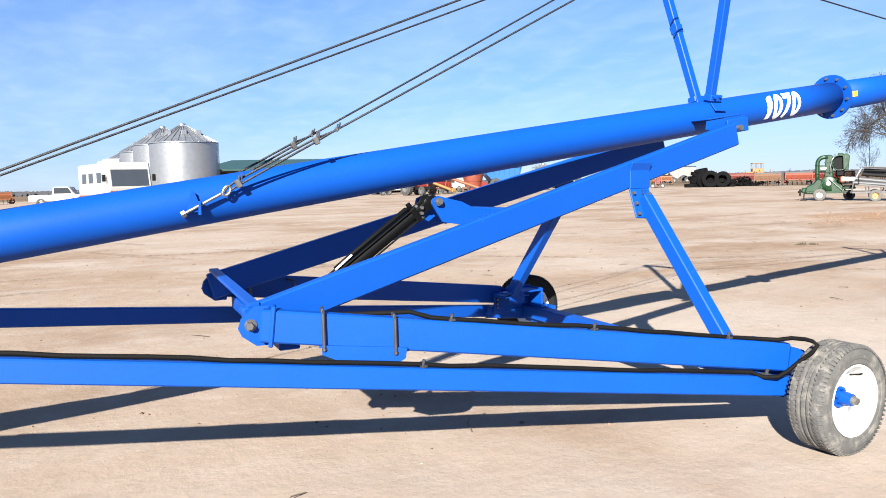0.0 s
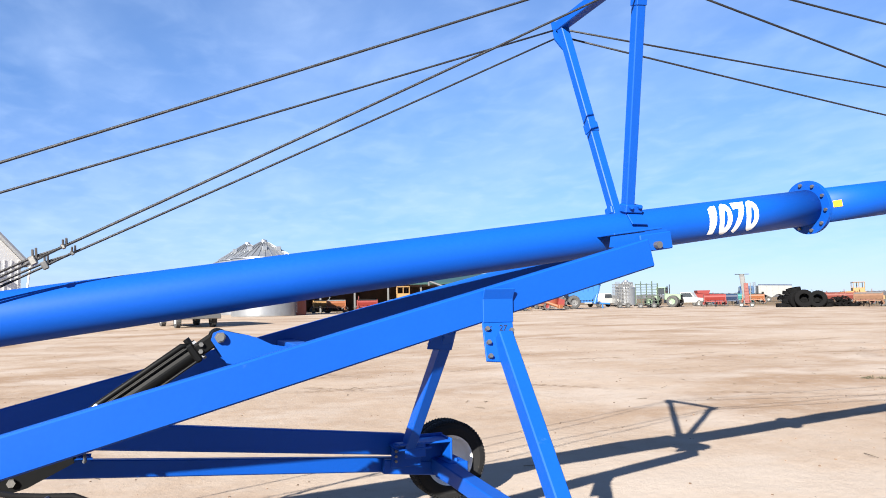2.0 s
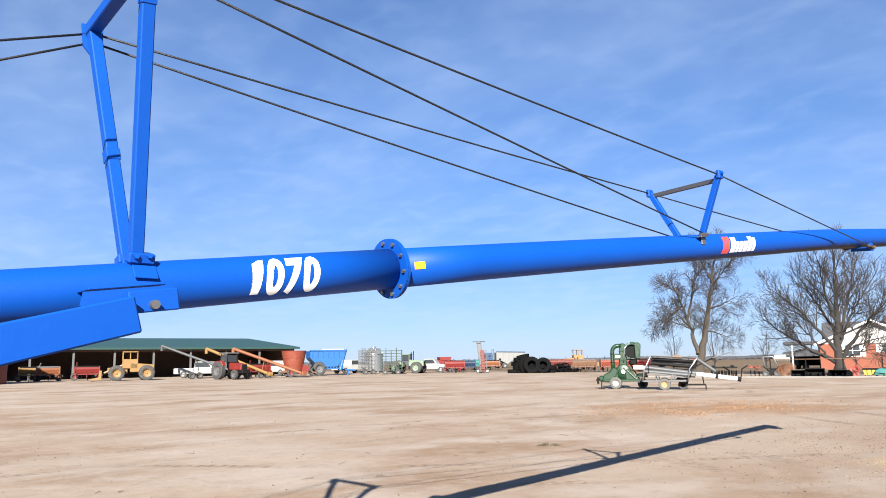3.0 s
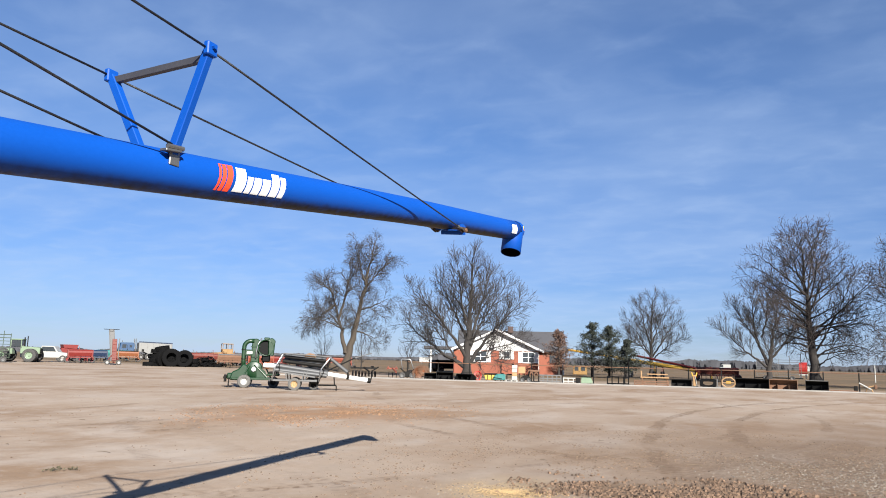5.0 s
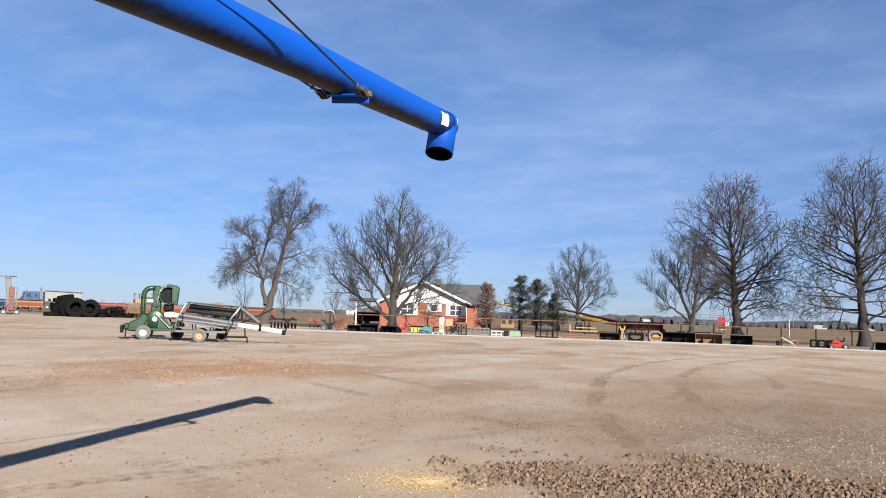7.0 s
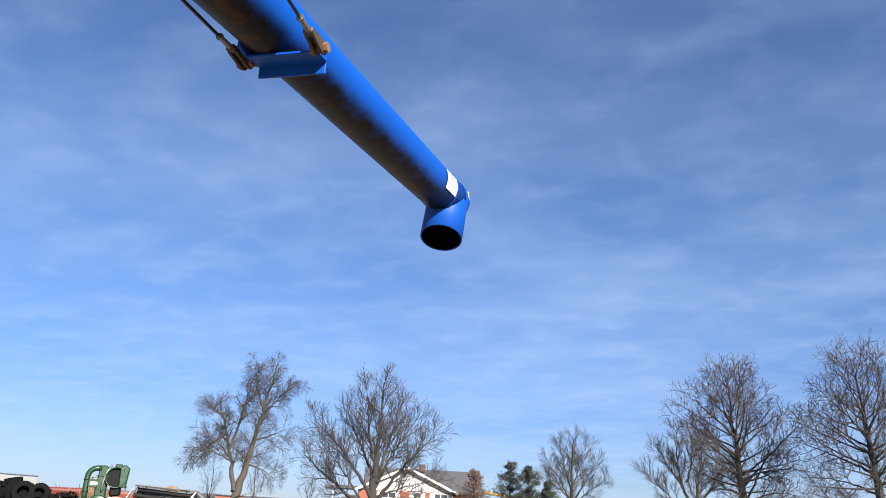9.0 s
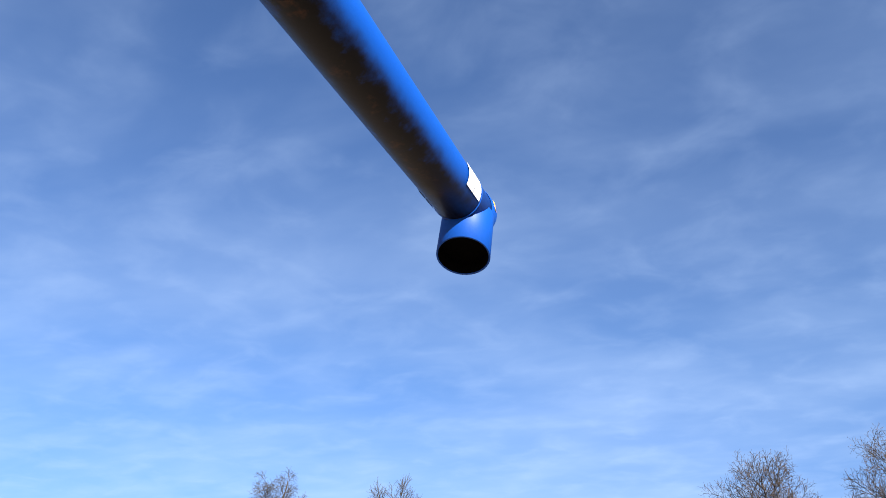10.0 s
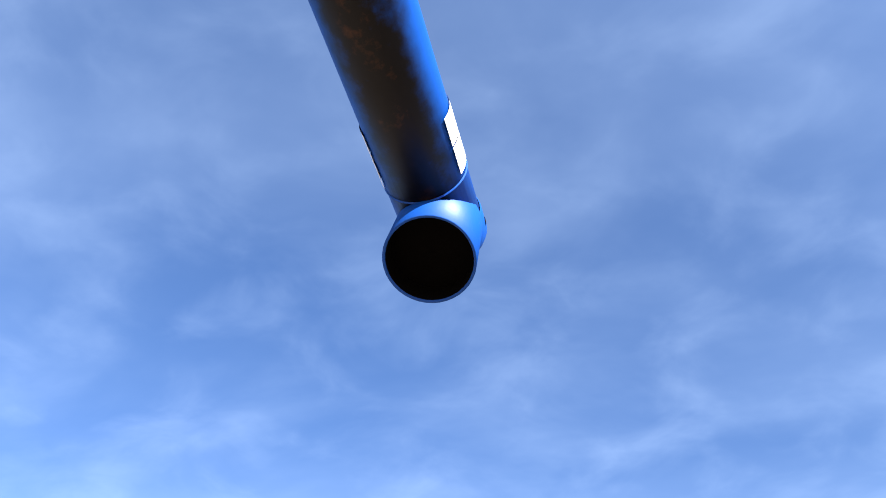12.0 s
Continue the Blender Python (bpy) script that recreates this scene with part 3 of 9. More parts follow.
    wrap(bm, 20.62, lift=0.009, up=0.02)
    part("caution_sticker", bm, DECAL_YELLOW, A, "small yellow caution sticker")
    # maker's mark as plain shapes: three slanting bars and a row of white blocks
    for k, (w, g) in enumerate(((0.020, 0.0), (0.032, 0.030), (0.048, 0.072))):
        bm = bmesh.new()
        shape_flat(bm, [(g, -0.085), (g + w, -0.085), (g + w + 0.045, 0.085), (g + 0.045, 0.085)])
        slices(bm, -0.08, 0.085, 0.02)
        wrap(bm, 14.90, up=0.0)
        part("logo_bar", bm, DECAL_RED, A, "red slanting bar decal")
    gx = 0.15
    for k, (w, h) in enumerate(((0.092, 0.155), (0.052, 0.105), (0.072, 0.105), (0.078, 0.105), (0.078, 0.155), (0.055, 0.14))):
        bm = bmesh.new()
        s = 0.26
        lo = -0.078
        shape_flat(bm, [(gx, lo), (gx + w, lo), (gx + w + s * h, lo + h), (gx + s * h, lo + h)])
        bmesh.ops.triangulate(bm, faces=bm.faces)
        slices(bm, lo + 0.01, lo + h, 0.02)
        wrap(bm, 14.90, up=0.0)
        part("logo_block", bm, DECAL, A, "white block of the maker's mark")
        gx += w + 0.012
    # near and far sides
    for s in (-1, 1):
        ww = lambda x, y, z: (x, s * abs(y), z + rise(x))
        lx = 8.50 if s < 0 else 8.59
        # the lower hinge of the lift arms, which sit a little askew
        hx, hy, hz = (5.93, 0.615, 0.0) if s < 0 else (6.02, 0.735, 0.03)
        # lift arm: upper member
        bm = bmesh.new()
        beam(bm, ww(hx, hy - 0.05, 0.797 + hz), ww(9.49, 0.350, 1.738), 0.065, 0.160, bevel=0.008)
        part("upper_lift_arm", bm, BLUE, A, "blue box-section lift arm")
        # hinge plate with bolt
        bm = bmesh.new()
        prism(bm, [(-0.07, 0.0), (-0.055, 0.045), (0.005, 0.10), (0.07, 0.10), (0.07, -0.085), (0.01, -0.085), (-0.055, -0.035)], 0.016,
              Matrix.Translation(ww(hx + 0.025, hy, 0.785 + hz)) @ Matrix.Rotation(s * 0.15, 4, "Z"))
        part("hinge_plate", bm, BLUE, A)
        bm = single(rod, ww(hx + 0.005, hy - 0.005, 0.80 + hz), ww(hx - 0.002, hy + 0.045, 0.80 + hz), 0.020, 0.017, 6)
        rod(bm, ww(hx + 0.01, hy - 0.005, 0.80 + hz), ww(hx + 0.01, hy + 0.015, 0.80 + hz), 0.028, n=14)
        part("hinge_bolt", bm, STEEL, A, "zinc hinge bolt")
        # lower arm, splayed out to the axle
        bm = bmesh.new()
        beam(bm, ww(hx + 0.05, hy + 0.03, 0.80 + hz), ww(8.62, 1.425, 0.455), 0.07, 0.152, bevel=0.008)
        prism(bm, [(0, 0.06), (0.08, 0.045), (0.11, 0.02), (0.0, -0.076)], 0.066, frame_between(ww(8.62, 1.425, 0.455), ww(9.2, 1.595, 0.379)) @ Matrix.Translation((-0.304, 0, 0)))
        part("lower_lift_arm", bm, BLUE, A, "blue box-section lower arm")
        # draft beam from the axle to the lower tube
        bm = bmesh.new()
        beam(bm, ww(3.15, 0.17, 0.935 if s < 0 else 0.985), ww(8.62, 1.47, 0.303), 0.07, 0.102, bevel=0.007)
        if s > 0:
            beam(bm, ww(8.46, 1.385, 0.318), ww(8.90, 1.375, 0.270), 0.066, 0.100, bevel=0.007)
        part("draft_beam", bm, BLUE, A, "long blue square-tube draft beam")
        bm = single(box, (0.30, 0.012, 0.20), Matrix.Translation(ww(3.1, 0.165, 0.94)) @ Matrix.Rotation(-0.12, 4, "Y"), 0.004)
        part("draft_bracket", bm, BLUE, A)
        # straps and cradle plate under the lower arm
        t = s * math.atan2(0.78, 2.64)
        u_bolt(A, 6.25, s * 0.728, 0.05, 0.725, 0.885, t)
        u_bolt(A, 6.57, s * 0.822, 0.05, 0.683, 0.838, t)
        bm = bmesh.new()
        prism(bm, [(-0.20, 0.045), (0.20, 0.005), (0.19, -0.045), (0.16, -0.062), (-0.06, -0.062), (-0.20, 0.0)], 0.012,
              Matrix.Translation(ww(6.42, 0.822, 0.652)) @ Matrix.Rotation(t, 4, "Z"))
        box(bm, (0.40, 0.10, 0.010), Matrix.Translation(ww(6.42, 0.775, 0.668)) @ Matrix.Rotation(t, 4, "Z") @ Matrix.Rotation(0.11, 4, "Y"))
        part("cradle_plate", bm, BLUE, A)
        part("hinge_collar", single(box, (0.022, 0.088, 0.190), Matrix.Translation(ww(hx + 0.10, hy + 0.045, 0.793 + hz)) @ Matrix.Rotation(t, 4, "Z") @ Matrix.Rotation(0.12, 4, "Y"), 0.006), BLUE, A)
        # leg from the upper arm to the axle end
        bm = bmesh.new()
        shift = 0.020 if s < 0 else 0.0
        beam(bm, ww(lx + 0.025 - shift, 0.485, 1.31), ww(lx - 0.01 - shift, 1.155, 0.50), 0.088, 0.075, up=(1, 0, 0), bevel=0.006)
        part("leg", bm, BLUE, A, "blue square-tube leg")
        bm = single(box, (0.17, 0.13, 0.014), Matrix.Translation(ww(lx - 0.01 - shift, 1.165, 0.505)) @ Matrix.Rotation(s * -0.08, 4, "X"), 0.003)
        if s > 0:
            box(bm, (0.24, 0.27, 0.014), Matrix.Translation(ww(lx + 0.03, 1.265, 0.470)), 0.003)
            box(bm, (0.22, 0.012, 0.17), Matrix.Translation(ww(lx + 0.03, 1.335, 0.395)), 0.003)
            box(bm, (0.15, 0.012, 0.09), Matrix.Translation(ww(lx + 0.03, 1.14, 0.455)), 0.003)
        part("leg_foot", bm, BLUE, A)
        if s > 0:
            for dz in (0.0, 0.035, 0.07, 0.105):
                part("bolt", single(hexbolt, ww(lx - 0.05, 1.327, 0.355 + dz), (0, -1, 0), 0.010, 0.014), STEEL, A)
        tilt = Matrix.Rotation(s * -0.52, 4, "X")
        m = Matrix.Translation(ww(lx, 0.478, 1.33))
        bm = bmesh.new()
        box(bm, (0.165, 0.010, 0.12), Matrix.Translation(ww(lx, 0.446, 1.432)), 0.003)
        box(bm, (0.168, 0.010, 0.058), Matrix.Translation(ww(lx, 0.457, 1.514)) @ Matrix.Rotation(s * -0.42, 4, "X"), 0.003)
        box(bm, (0.165, 0.012, 0.215), Matrix.Translation(ww(lx - 0.012, 0.481, 1.282)) @ Matrix.Rotation(s * 0.42, 4, "X") @ Matrix.Rotation(0.09, 4, "Y"), 0.003)
        part("leg_plate", bm, BLUE, A, "blue bolted bracket plate")
        for dx in (-0.065, 0.065):
            for dz in (0.055, -0.015, -0.085):
                bm = bmesh.new()
                mm = Matrix.Translation(ww(lx - 0.012, 0.481, 1.282)) @ Matrix.Rotation(s * 0.42, 4, "X") @ Matrix.Rotation(0.09, 4, "Y")
                hexbolt(bm, mm @ Vector((dx, s * 0.006, dz)), mm.to_3x3() @ Vector((0, s, 0)), 0.012, 0.02)
                part("bolt", bm, STEEL, A)
        # saddle on the tube and its pin
        bm = bmesh.new()
        prism(bm, [(-0.19, -0.045), (-0.18, 0.015), (0.20, 0.065), (0.20, 0.045), (0.16, 0.03), (0.165, -0.045), (0.05, -0.055)], 0.012, Matrix.Translation(ww(9.47, 0.285, 1.815)))
        box(bm, (0.33, 0.19, 0.012), Matrix.Translation(ww(9.47, 0.20, 1.865)) @ Matrix.Rotation(-0.129, 4, "Y"), 0.003)
        box(bm, (0.22, 0.012, 0.10), Matrix.Translation(ww(9.58, 0.306, 1.805)) @ Matrix.Rotation(-0.129, 4, "Y"), 0.01)
        part("saddle", bm, BLUE, A, "blue welded saddle under the tube")
        bm = single(rod, ww(9.575, 0.24, 1.785), ww(9.575, 0.345, 1.785), 0.022, 0.020, 12)
        part("saddle_pin", bm, STEEL, A, "zinc pivot pin")
        # truss tower over the saddle
        head = 0.042 if s < 0 else 0.0
        top = ww(9.45, 0.43, 3.33 + head)
        bm = bmesh.new()
        beam(bm, ww(9.575, 0.045, 1.95), top, 0.06, 0.06, up=(1, 0, 0), bevel=0.005)
        part("tower_post", bm, BLUE, A, "slim blue square-tube post")
        bm = bmesh.new()
        f = 0.84 if s < 0 else 0.43
        p = Vector(ww(9.575, 0.045, 1.95)).lerp(Vector(top), f)
        q = Vector(ww(9.575, 0.045, 1.95)).lerp(Vector(top), f + 0.045)
        beam(bm, p, q, 0.068, 0.068, up=(1, 0, 0), bevel=0.003)
        part("post_sleeve", bm, BLUE, A)
        bm = bmesh.new()
        az, th = axis_z(9.60), radians(38)
        box(bm, (0.11, 0.010, 0.12), Matrix.Translation((9.60, s * (R + 0.006) * math.cos(th), az + (R + 0.006) * math.sin(th))) @ Matrix.Rotation(s * th, 4, "X"), 0.003)
        box(bm, (0.12, 0.075, 0.05), Matrix.Translation((9.585, s * 0.075, az + R + 0.012)) @ Matrix.Rotation(s * -0.25, 4, "X"), 0.006)
        hexbolt(bm, (9.555, s * 0.112, az + R + 0.01), (0, s, 0.1), 0.013, 0.016)
        hexbolt(bm, (9.615, s * 0.112, az + R + 0.016), (0, s, 0.1), 0.013, 0.016)
        part("post_clamp", bm, BLUE, A)
        bm = bmesh.new()
        prism(bm, [(-0.05, 0.0), (-0.055, 0.14), (0.055, 0.14), (0.05, 0.0), (0.0, -0.07)], 0.012, Matrix.Translation(ww(9.46, 0.455, 3.22 + head)) @ Matrix.Rotation(s * -0.24, 4, "X"))
        for dz in (0.02, 0.06, 0.10):
            hexbolt(bm, ww(9.46, 0.462 + dz * 0.24, 3.22 + head + dz), (0, s, 0.2), 0.012, 0.018)
        part("cable_lug", bm, BLUE, A, "blue cable lug at the post head")
        # stay cables
        hi, lo = Vector(ww(9.46, 0.475, 3.31 + head)), Vector(ww(9.46, 0.468, 3.255 + 0.4 * head))
        sx, sy, sz = (14.55, 0.330, 3.165) if s < 0 else (14.59, 0.42, 3.135)
        vt, vb = Vector((sx, s * sy, sz)), Vector(ww(14.52, 0.15, 2.655))
        end = Vector((18.41, -0.212, 2.858)) if s < 0 else Vector((18.47, 0.115, 2.888))
        clamp = Vector(ww(5.763, 0.140, 1.312))
        eye = Vector(ww(5.965, 0.165, 1.418))
        joint = Vector(ww(6.44, 0.20, 1.672))
        for pts in ([Vector(ww(4.02, 0.125, axis_z(4.02))), hi], [joint, lo], [hi, vt], [lo, vb], [vt, end]):
            sag = 0.0 if len(pts) > 2 else (pts[1] - pts[0]).length * 0.0015
            line = [pts[0].lerp(pts[1], t_) - Vector((0, 0, sag * 4 * t_ * (1 - t_))) for t_ in np.linspace(0, 1, 9)]
            bm = single(pipe, line, 0.0065, 6)
            part("stay_cable", bm, WIRE, A, "thin grey wire rope stay", smooth=True)
        # doubled rope, thimble, clips and eye bolt at the lower anchor
        bm = bmesh.new()
        off = Vector((0, 0, 0.014))
        d = (joint - eye).normalized()
        pipe(bm, [joint + d * 0.10, joint + off, eye + d * 0.05 + off * 1.6, eye + off * 0.9, eye - d * 0.012, eye - off * 0.9, eye + d * 0.05 - off * 0.4, joint - off * 0.3, joint + d * 0.12], 0.0065, 6)
        part("rope_loop", bm, WIRE, A, "doubled wire rope loop")
        for c, k in ((eye + d * 0.07, 1.0), (joint, 1.0), (joint + d * 0.13, 0.6)):
            bm = bmesh.new()
            m = frame_between(c - d * 0.02, c + d * 0.02)
            box(bm, (0.028 * k, 0.03 * k, 0.04 * k), m, 0.004)
            rod(bm, c, c + Vector((0, -0.02, 0.045 * k)), 0.005, n=6)
            rod(bm, c + d * 0.015, c + d * 0.015 + Vector((0, -0.02, 0.045 * k)), 0.005, n=6)
            part("rope_clip", bm, STEEL, A)
        bm = bmesh.new()
        pipe(bm, [clamp, clamp.lerp(eye, 0.86)], 0.008, 8)
        ring = [eye + 0.022 * (math.cos(a) * d + math.sin(a) * Vector((0, 0, 1))) for a in np.linspace(0, 2 * math.pi, 13)]
        pipe(bm, ring, 0.007, 6, False)
        hexbolt(bm, clamp, clamp - eye, 0.02, 0.022)
        part("eye_bolt", bm, STEEL, A, "zinc eye bolt")
        bm = bmesh.new()
        prism(bm, [(-0.035, -0.03), (0.045, -0.03), (0.012, 0.07), (0.0, 0.08)], 0.010, Matrix.Translation(ww(5.80, 0.135, 1.345)))
        box(bm, (0.012, 0.06, 0.07), Matrix.Translation(ww(5.83, 0.14, 1.335)), 0.002)
        part("anchor_lug", bm, BLUE, A)
        # strut of the small truss
        bm = bmesh.new()
        beam(bm, ww(14.57, 0.105, 2.62), (sx, s * (sy - 0.005), sz - 0.005), 0.05, 0.045, up=(1, 0, 0), bevel=0.004)
        part("truss_strut", bm, BLUE, A, "short blue strut")
        bm = bmesh.new()
        box(bm, (0.075, 0.035, 0.075), Matrix.Translation((sx, s * (sy + 0.005), sz)), 0.006)
        hexbolt(bm, (sx, s * (sy + 0.02), sz + 0.01), (0, s, 0), 0.014, 0.02)
        part("strut_head", bm, BLUE, A)
        bm = bmesh.new()
        box(bm, (0.11, 0.05, 0.014), Matrix.Translation(ww(14.53, 0.135, 2.625)) @ Matrix.Rotation(-0.13, 4, "Y"), 0.003)
        box(bm, (0.07, 0.012, 0.09), Matrix.Translation(ww(14.57, 0.122, 2.60)), 0.003)
        rod(bm, ww(14.49, 0.15, 2.64), ww(14.60, 0.15, 2.65), 0.014, n=8)
        part("strut_foot", bm, STEEL, A, "weathered steel strut foot with shackle")
        # shackles at the upper anchor: a forged clevis, its rusty bolt and the rope's ferrule
        back = (vt - end).normalized()
        mk = frame_between(end, end + back * 0.02)
        mk.translation = end
        bm = bmesh.new()
        for off in (-0.013, 0.013):
            prism(bm, [(-0.024, 0.0), (-0.017, -0.018), (0.0, -0.026), (0.03, -0.022), (0.085, -0.011), (0.085, 0.011), (0.03, 0.022), (0.0, 0.026), (-0.017, 0.018)], 0.009, mk @ Matrix.Translation((0, off, 0)))
        box(bm, (0.03, 0.036, 0.022), mk @ Matrix.Translation((0.085, 0, 0)), 0.004)
        part("shackle", bm, SHACKLE, A, "dull brown forged clevis")
        bm = single(rod, mk @ Vector((0, -0.026, 0)), mk @ Vector((0, 0.026, 0)), 0.012, n=10)
        hexbolt(bm, mk @ Vector((0, -0.018, 0)), mk.to_3x3() @ Vector((0, -1, 0)), 0.019, 0.014)
        hexbolt(bm, mk @ Vector((0, 0.018, 0)), mk.to_3x3() @ Vector((0, 1, 0)), 0.019, 0.014)
        part("shackle_bolt", bm, RUSTY, A, "rusty bolt through the clevis")
        bm = single(rod, end + back * 0.095, end + back * 0.165, 0.011, 0.009, 8)
        rod(bm, end + back * 0.150, end + back * 0.158, 0.014, n=8)
        part("ferrule", bm, STEEL, A, "pressed steel ferrule on the rope")
    # what joins the two sides
    bm = single(beam, (9.45, -0.46, 3.377), (9.45, 0.46, 3.335), 0.065, 0.065, bevel=0.005)
    part("tower_crossbar", bm, BLUE, A)
    bm = single(beam, (14.55, -0.32, 3.12), (14.59, 0.41, 3.105), 0.03, 0.04, bevel=0.003)
    part("truss_crossbar", bm, grain("dark_bare_steel", (0.055, 0.055, 0.065), 0.55, metal=0.5), A, "dull dark steel crossbar")
    bm = bmesh.new()
    zc, yc = axis_z(18.45) - R, 0.0
    tiltx = Matrix.Rotation(-0.13, 4, "Y") @ Matrix.Rotation(0.07, 4, "X")
    box(bm, (0.10, 0.27, 0.010), Matrix.Translation((18.47, yc - 0.05, zc - 0.006)) @ tiltx, 0.002)
    box(bm, (0.010, 0.27, 0.045), Matrix.Translation((18.515, yc - 0.05, zc - 0.022)) @ tiltx, 0.002)
    for y, z in ((-0.186, -0.012), (0.088, 0.008)):
        prism(bm, [(-0.085, -0.012), (-0.04, -0.02), (0.045, -0.012), (0.04, 0.03), (-0.03, 0.045), (-0.085, 0.03)], 0.012, Matrix.Translation((18.46, y, zc + 0.012 + z)))
    part("anchor_bracket", bm, BLUE, A, "blue angle bracket under the tube")
    bm = single(beam, (5.965, -0.60, 0.930), (6.05, 0.70, 0.968), 0.055, 0.022, bevel=0.003)
    part("hinge_crossbar", bm, BLUE, A)
    bm = single(beam, (6.12, -0.62, 0.74), (6.20, 0.70, 0.76), 0.10, 0.08, bevel=0.005)
    part("cradle_crossbeam", bm, BLUE, A)
    bm = single(beam, (7.62, -0.47, 1.262), (7.62, 0.47, 1.262), 0.10, 0.09, bevel=0.005)
    part("arm_crossbeam", bm, BLUE, A)
    for y in (-0.11, 0.11):
        bm = bmesh.new()
        prism(bm, [(-0.43, 0.075), (-0.42, 0.108), (-0.385, 0.122), (-0.35, 0.112), (-0.225, 0.082), (-0.13, 0.035), (-0.05, 0.02), (0.02, -0.03), (-0.22, -0.06), (-0.36, -0.035)], 0.014, Matrix.Translation((7.60, y, 1.27)))
        part("cylinder_lug", bm, BLUE, A, "blue pivot lug for the hydraulic cylinder")
    bm = single(rod, (7.21, -0.15, 1.357), (7.21, 0.15, 1.357), 0.017, n=12)
    hexbolt(bm, (7.21, -0.12, 1.357), (0, -1, 0), 0.026, 0.02)
    part("cylinder_pin", bm, STEEL, A)
    # hydraulic cylinder
    C = new("hydraulic_cylinder")
    C.parent = A
    tagged(C, "black hydraulic lift cylinder")
    top, bot = Vector((7.21, 0, 1.357)), Vector((6.31, 0, 0.740))
    d = (bot - top).normalized()
    side = Vector((0, -1, 0))
    up = d.cross(side).normalized()
    if up.z < 0:
        up = -up
    part("barrel", single(rod, top + d * 0.14, top + d * 0.78, 0.040, n=28), BLACK, C, smooth=False)
    for a_, b_ in ((0.115, 0.150), (0.765, 0.800)):
        part("cylinder_head", single(box, (b_ - a_, 0.098, 0.098), frame_between(top + d * a_, top + d * b_), 0.008), BLACK, C, "square black cylinder head")
        for sy in (-1, 1):
            for su in (-1, 1):
                q = top + d * (a_ - 0.002 if a_ < 0.5 else b_) + side * sy * 0.038 + up * su * 0.038
                part("tie_rod_nut", single(hexbolt, q, -d if a_ < 0.5 else d, 0.013, 0.016), BOLTSTEEL if sy > 0 and a_ < 0.5 else BLACK, C)
    for sy in (-1, 1):
        for su in (-1, 1):
            part("tie_rod", single(rod, top + d * 0.14 + side * sy * 0.038 + up * su * 0.038, top + d * 0.77 + side * sy * 0.038 + up * su * 0.038, 0.006, n=8), BLACK, C)
    # the upper clevis and its eye round the pin
    for sy in (-1, 1):
        part("clevis", single(box, (0.15, 0.018, 0.062), frame_between(top - d * 0.03, top + d * 0.12) @ Matrix.Translation((0, sy * 0.042, 0)), 0.008), BLACK, C)
        part("eye", single(rod, top + side * sy * 0.034, top + side * sy * 0.056, 0.040, n=20), BLACK, C)
    for k, t_ in enumerate((0.085, 0.105)):
        part("bolt", single(hexbolt, top + d * t_ + side * 0.052 + up * (0.018 - 0.026 * k), side, 0.011, 0.016), STEEL, C)
    part("piston_rod", single(rod, top + d * 0.80, bot, 0.027, n=14), BLACK, C)
    for y in (-0.05, 0.05):
        part("lower_clevis", single(prism, [(6.28, 0.70), (6.42, 0.735), (6.60, 0.825), (6.57, 0.91), (6.40, 0.845), (6.29, 0.79)], 0.014, Matrix.Translation((0, y, 0))), BLACK, C, "black lower clevis plate")
    part("clevis_pin", single(hexbolt, (6.36, -0.058, 0.765), (0, -1, 0), 0.018, 0.022), STEEL, C, "bright clevis pin")
    bm = single(pipe, [top + d * 0.13 + up * 0.040 + side * 0.01, top + d * 0.16 + up * 0.060 + side * 0.012, top + d * 0.60 + up * 0.058 + side * 0.012, top + d * 0.72 + up * 0.054 + side * 0.01], 0.014, 10)
    part("pressure_tube", bm, BLACK, C, "black pressure tube along the barrel", smooth=True)
    part("fitting", single(rod, top + d * 0.125 + up * 0.04, top + d * 0.125 + up * 0.076, 0.016, n=8), BLACK, C)
    bm = single(box, (0.13, 0.005, 0.010), frame_between(top + d * 0.62 + side * 0.028 + up * 0.060, top + d * 0.70 + side * 0.028 + up * 0.056), 0)
    part("label", bm, DECAL, C, "small white label")
    # axle and wheels
    ax = Matrix.Translation((8.78, 0, 0.325)) @ Matrix.Rotation(radians(-3.8), 4, "Z")
    bm = single(box, (0.105, 2.86, 0.105), ax, 0.006)
    part("axle_beam", bm, BLUE, A, "blue square-tube axle")
    for s, x in ((-1, 8.70), (1, 8.92)):
        bm = bmesh.new()
        box(bm, (0.15, 0.26, 0.15), Matrix.Translation((x, s * 1.22, 0.31)), 0.006)
        box(bm, (0.26, 0.014, 0.20), Matrix.Translation((x - 0.14, s * 1.36, 0.45)), 0.004)
        box(bm, (0.24, 0.20, 0.014), Matrix.Translation((x - 0.14, s * 1.26, 0.52)), 0.004)
        box(bm, (0.014, 0.20, 0.22), Matrix.Translation((x - 0.02, s * 1.26, 0.43)), 0.004)
        for dy in (-0.09, 0.09):
            hexbolt(bm, (x, s * 1.22 + dy, 0.386), (0, 0, 1), 0.012, 0.02)
            hexbolt(bm, (x + 0.05, s * 1.22 + dy, 0.236), (0, 0, -1), 0.012, 0.03)
        part("axle_clamp", bm, BLUE, A, "blue clamp block on the axle")
        bm = single(rod, (x, s * 1.34, 0.30), (x, s * 1.62, 0.30), 0.03, n=14)
        part("spindle", bm, BLUE, A)
    build_wheel(A, -1.64, 8.755, -1)
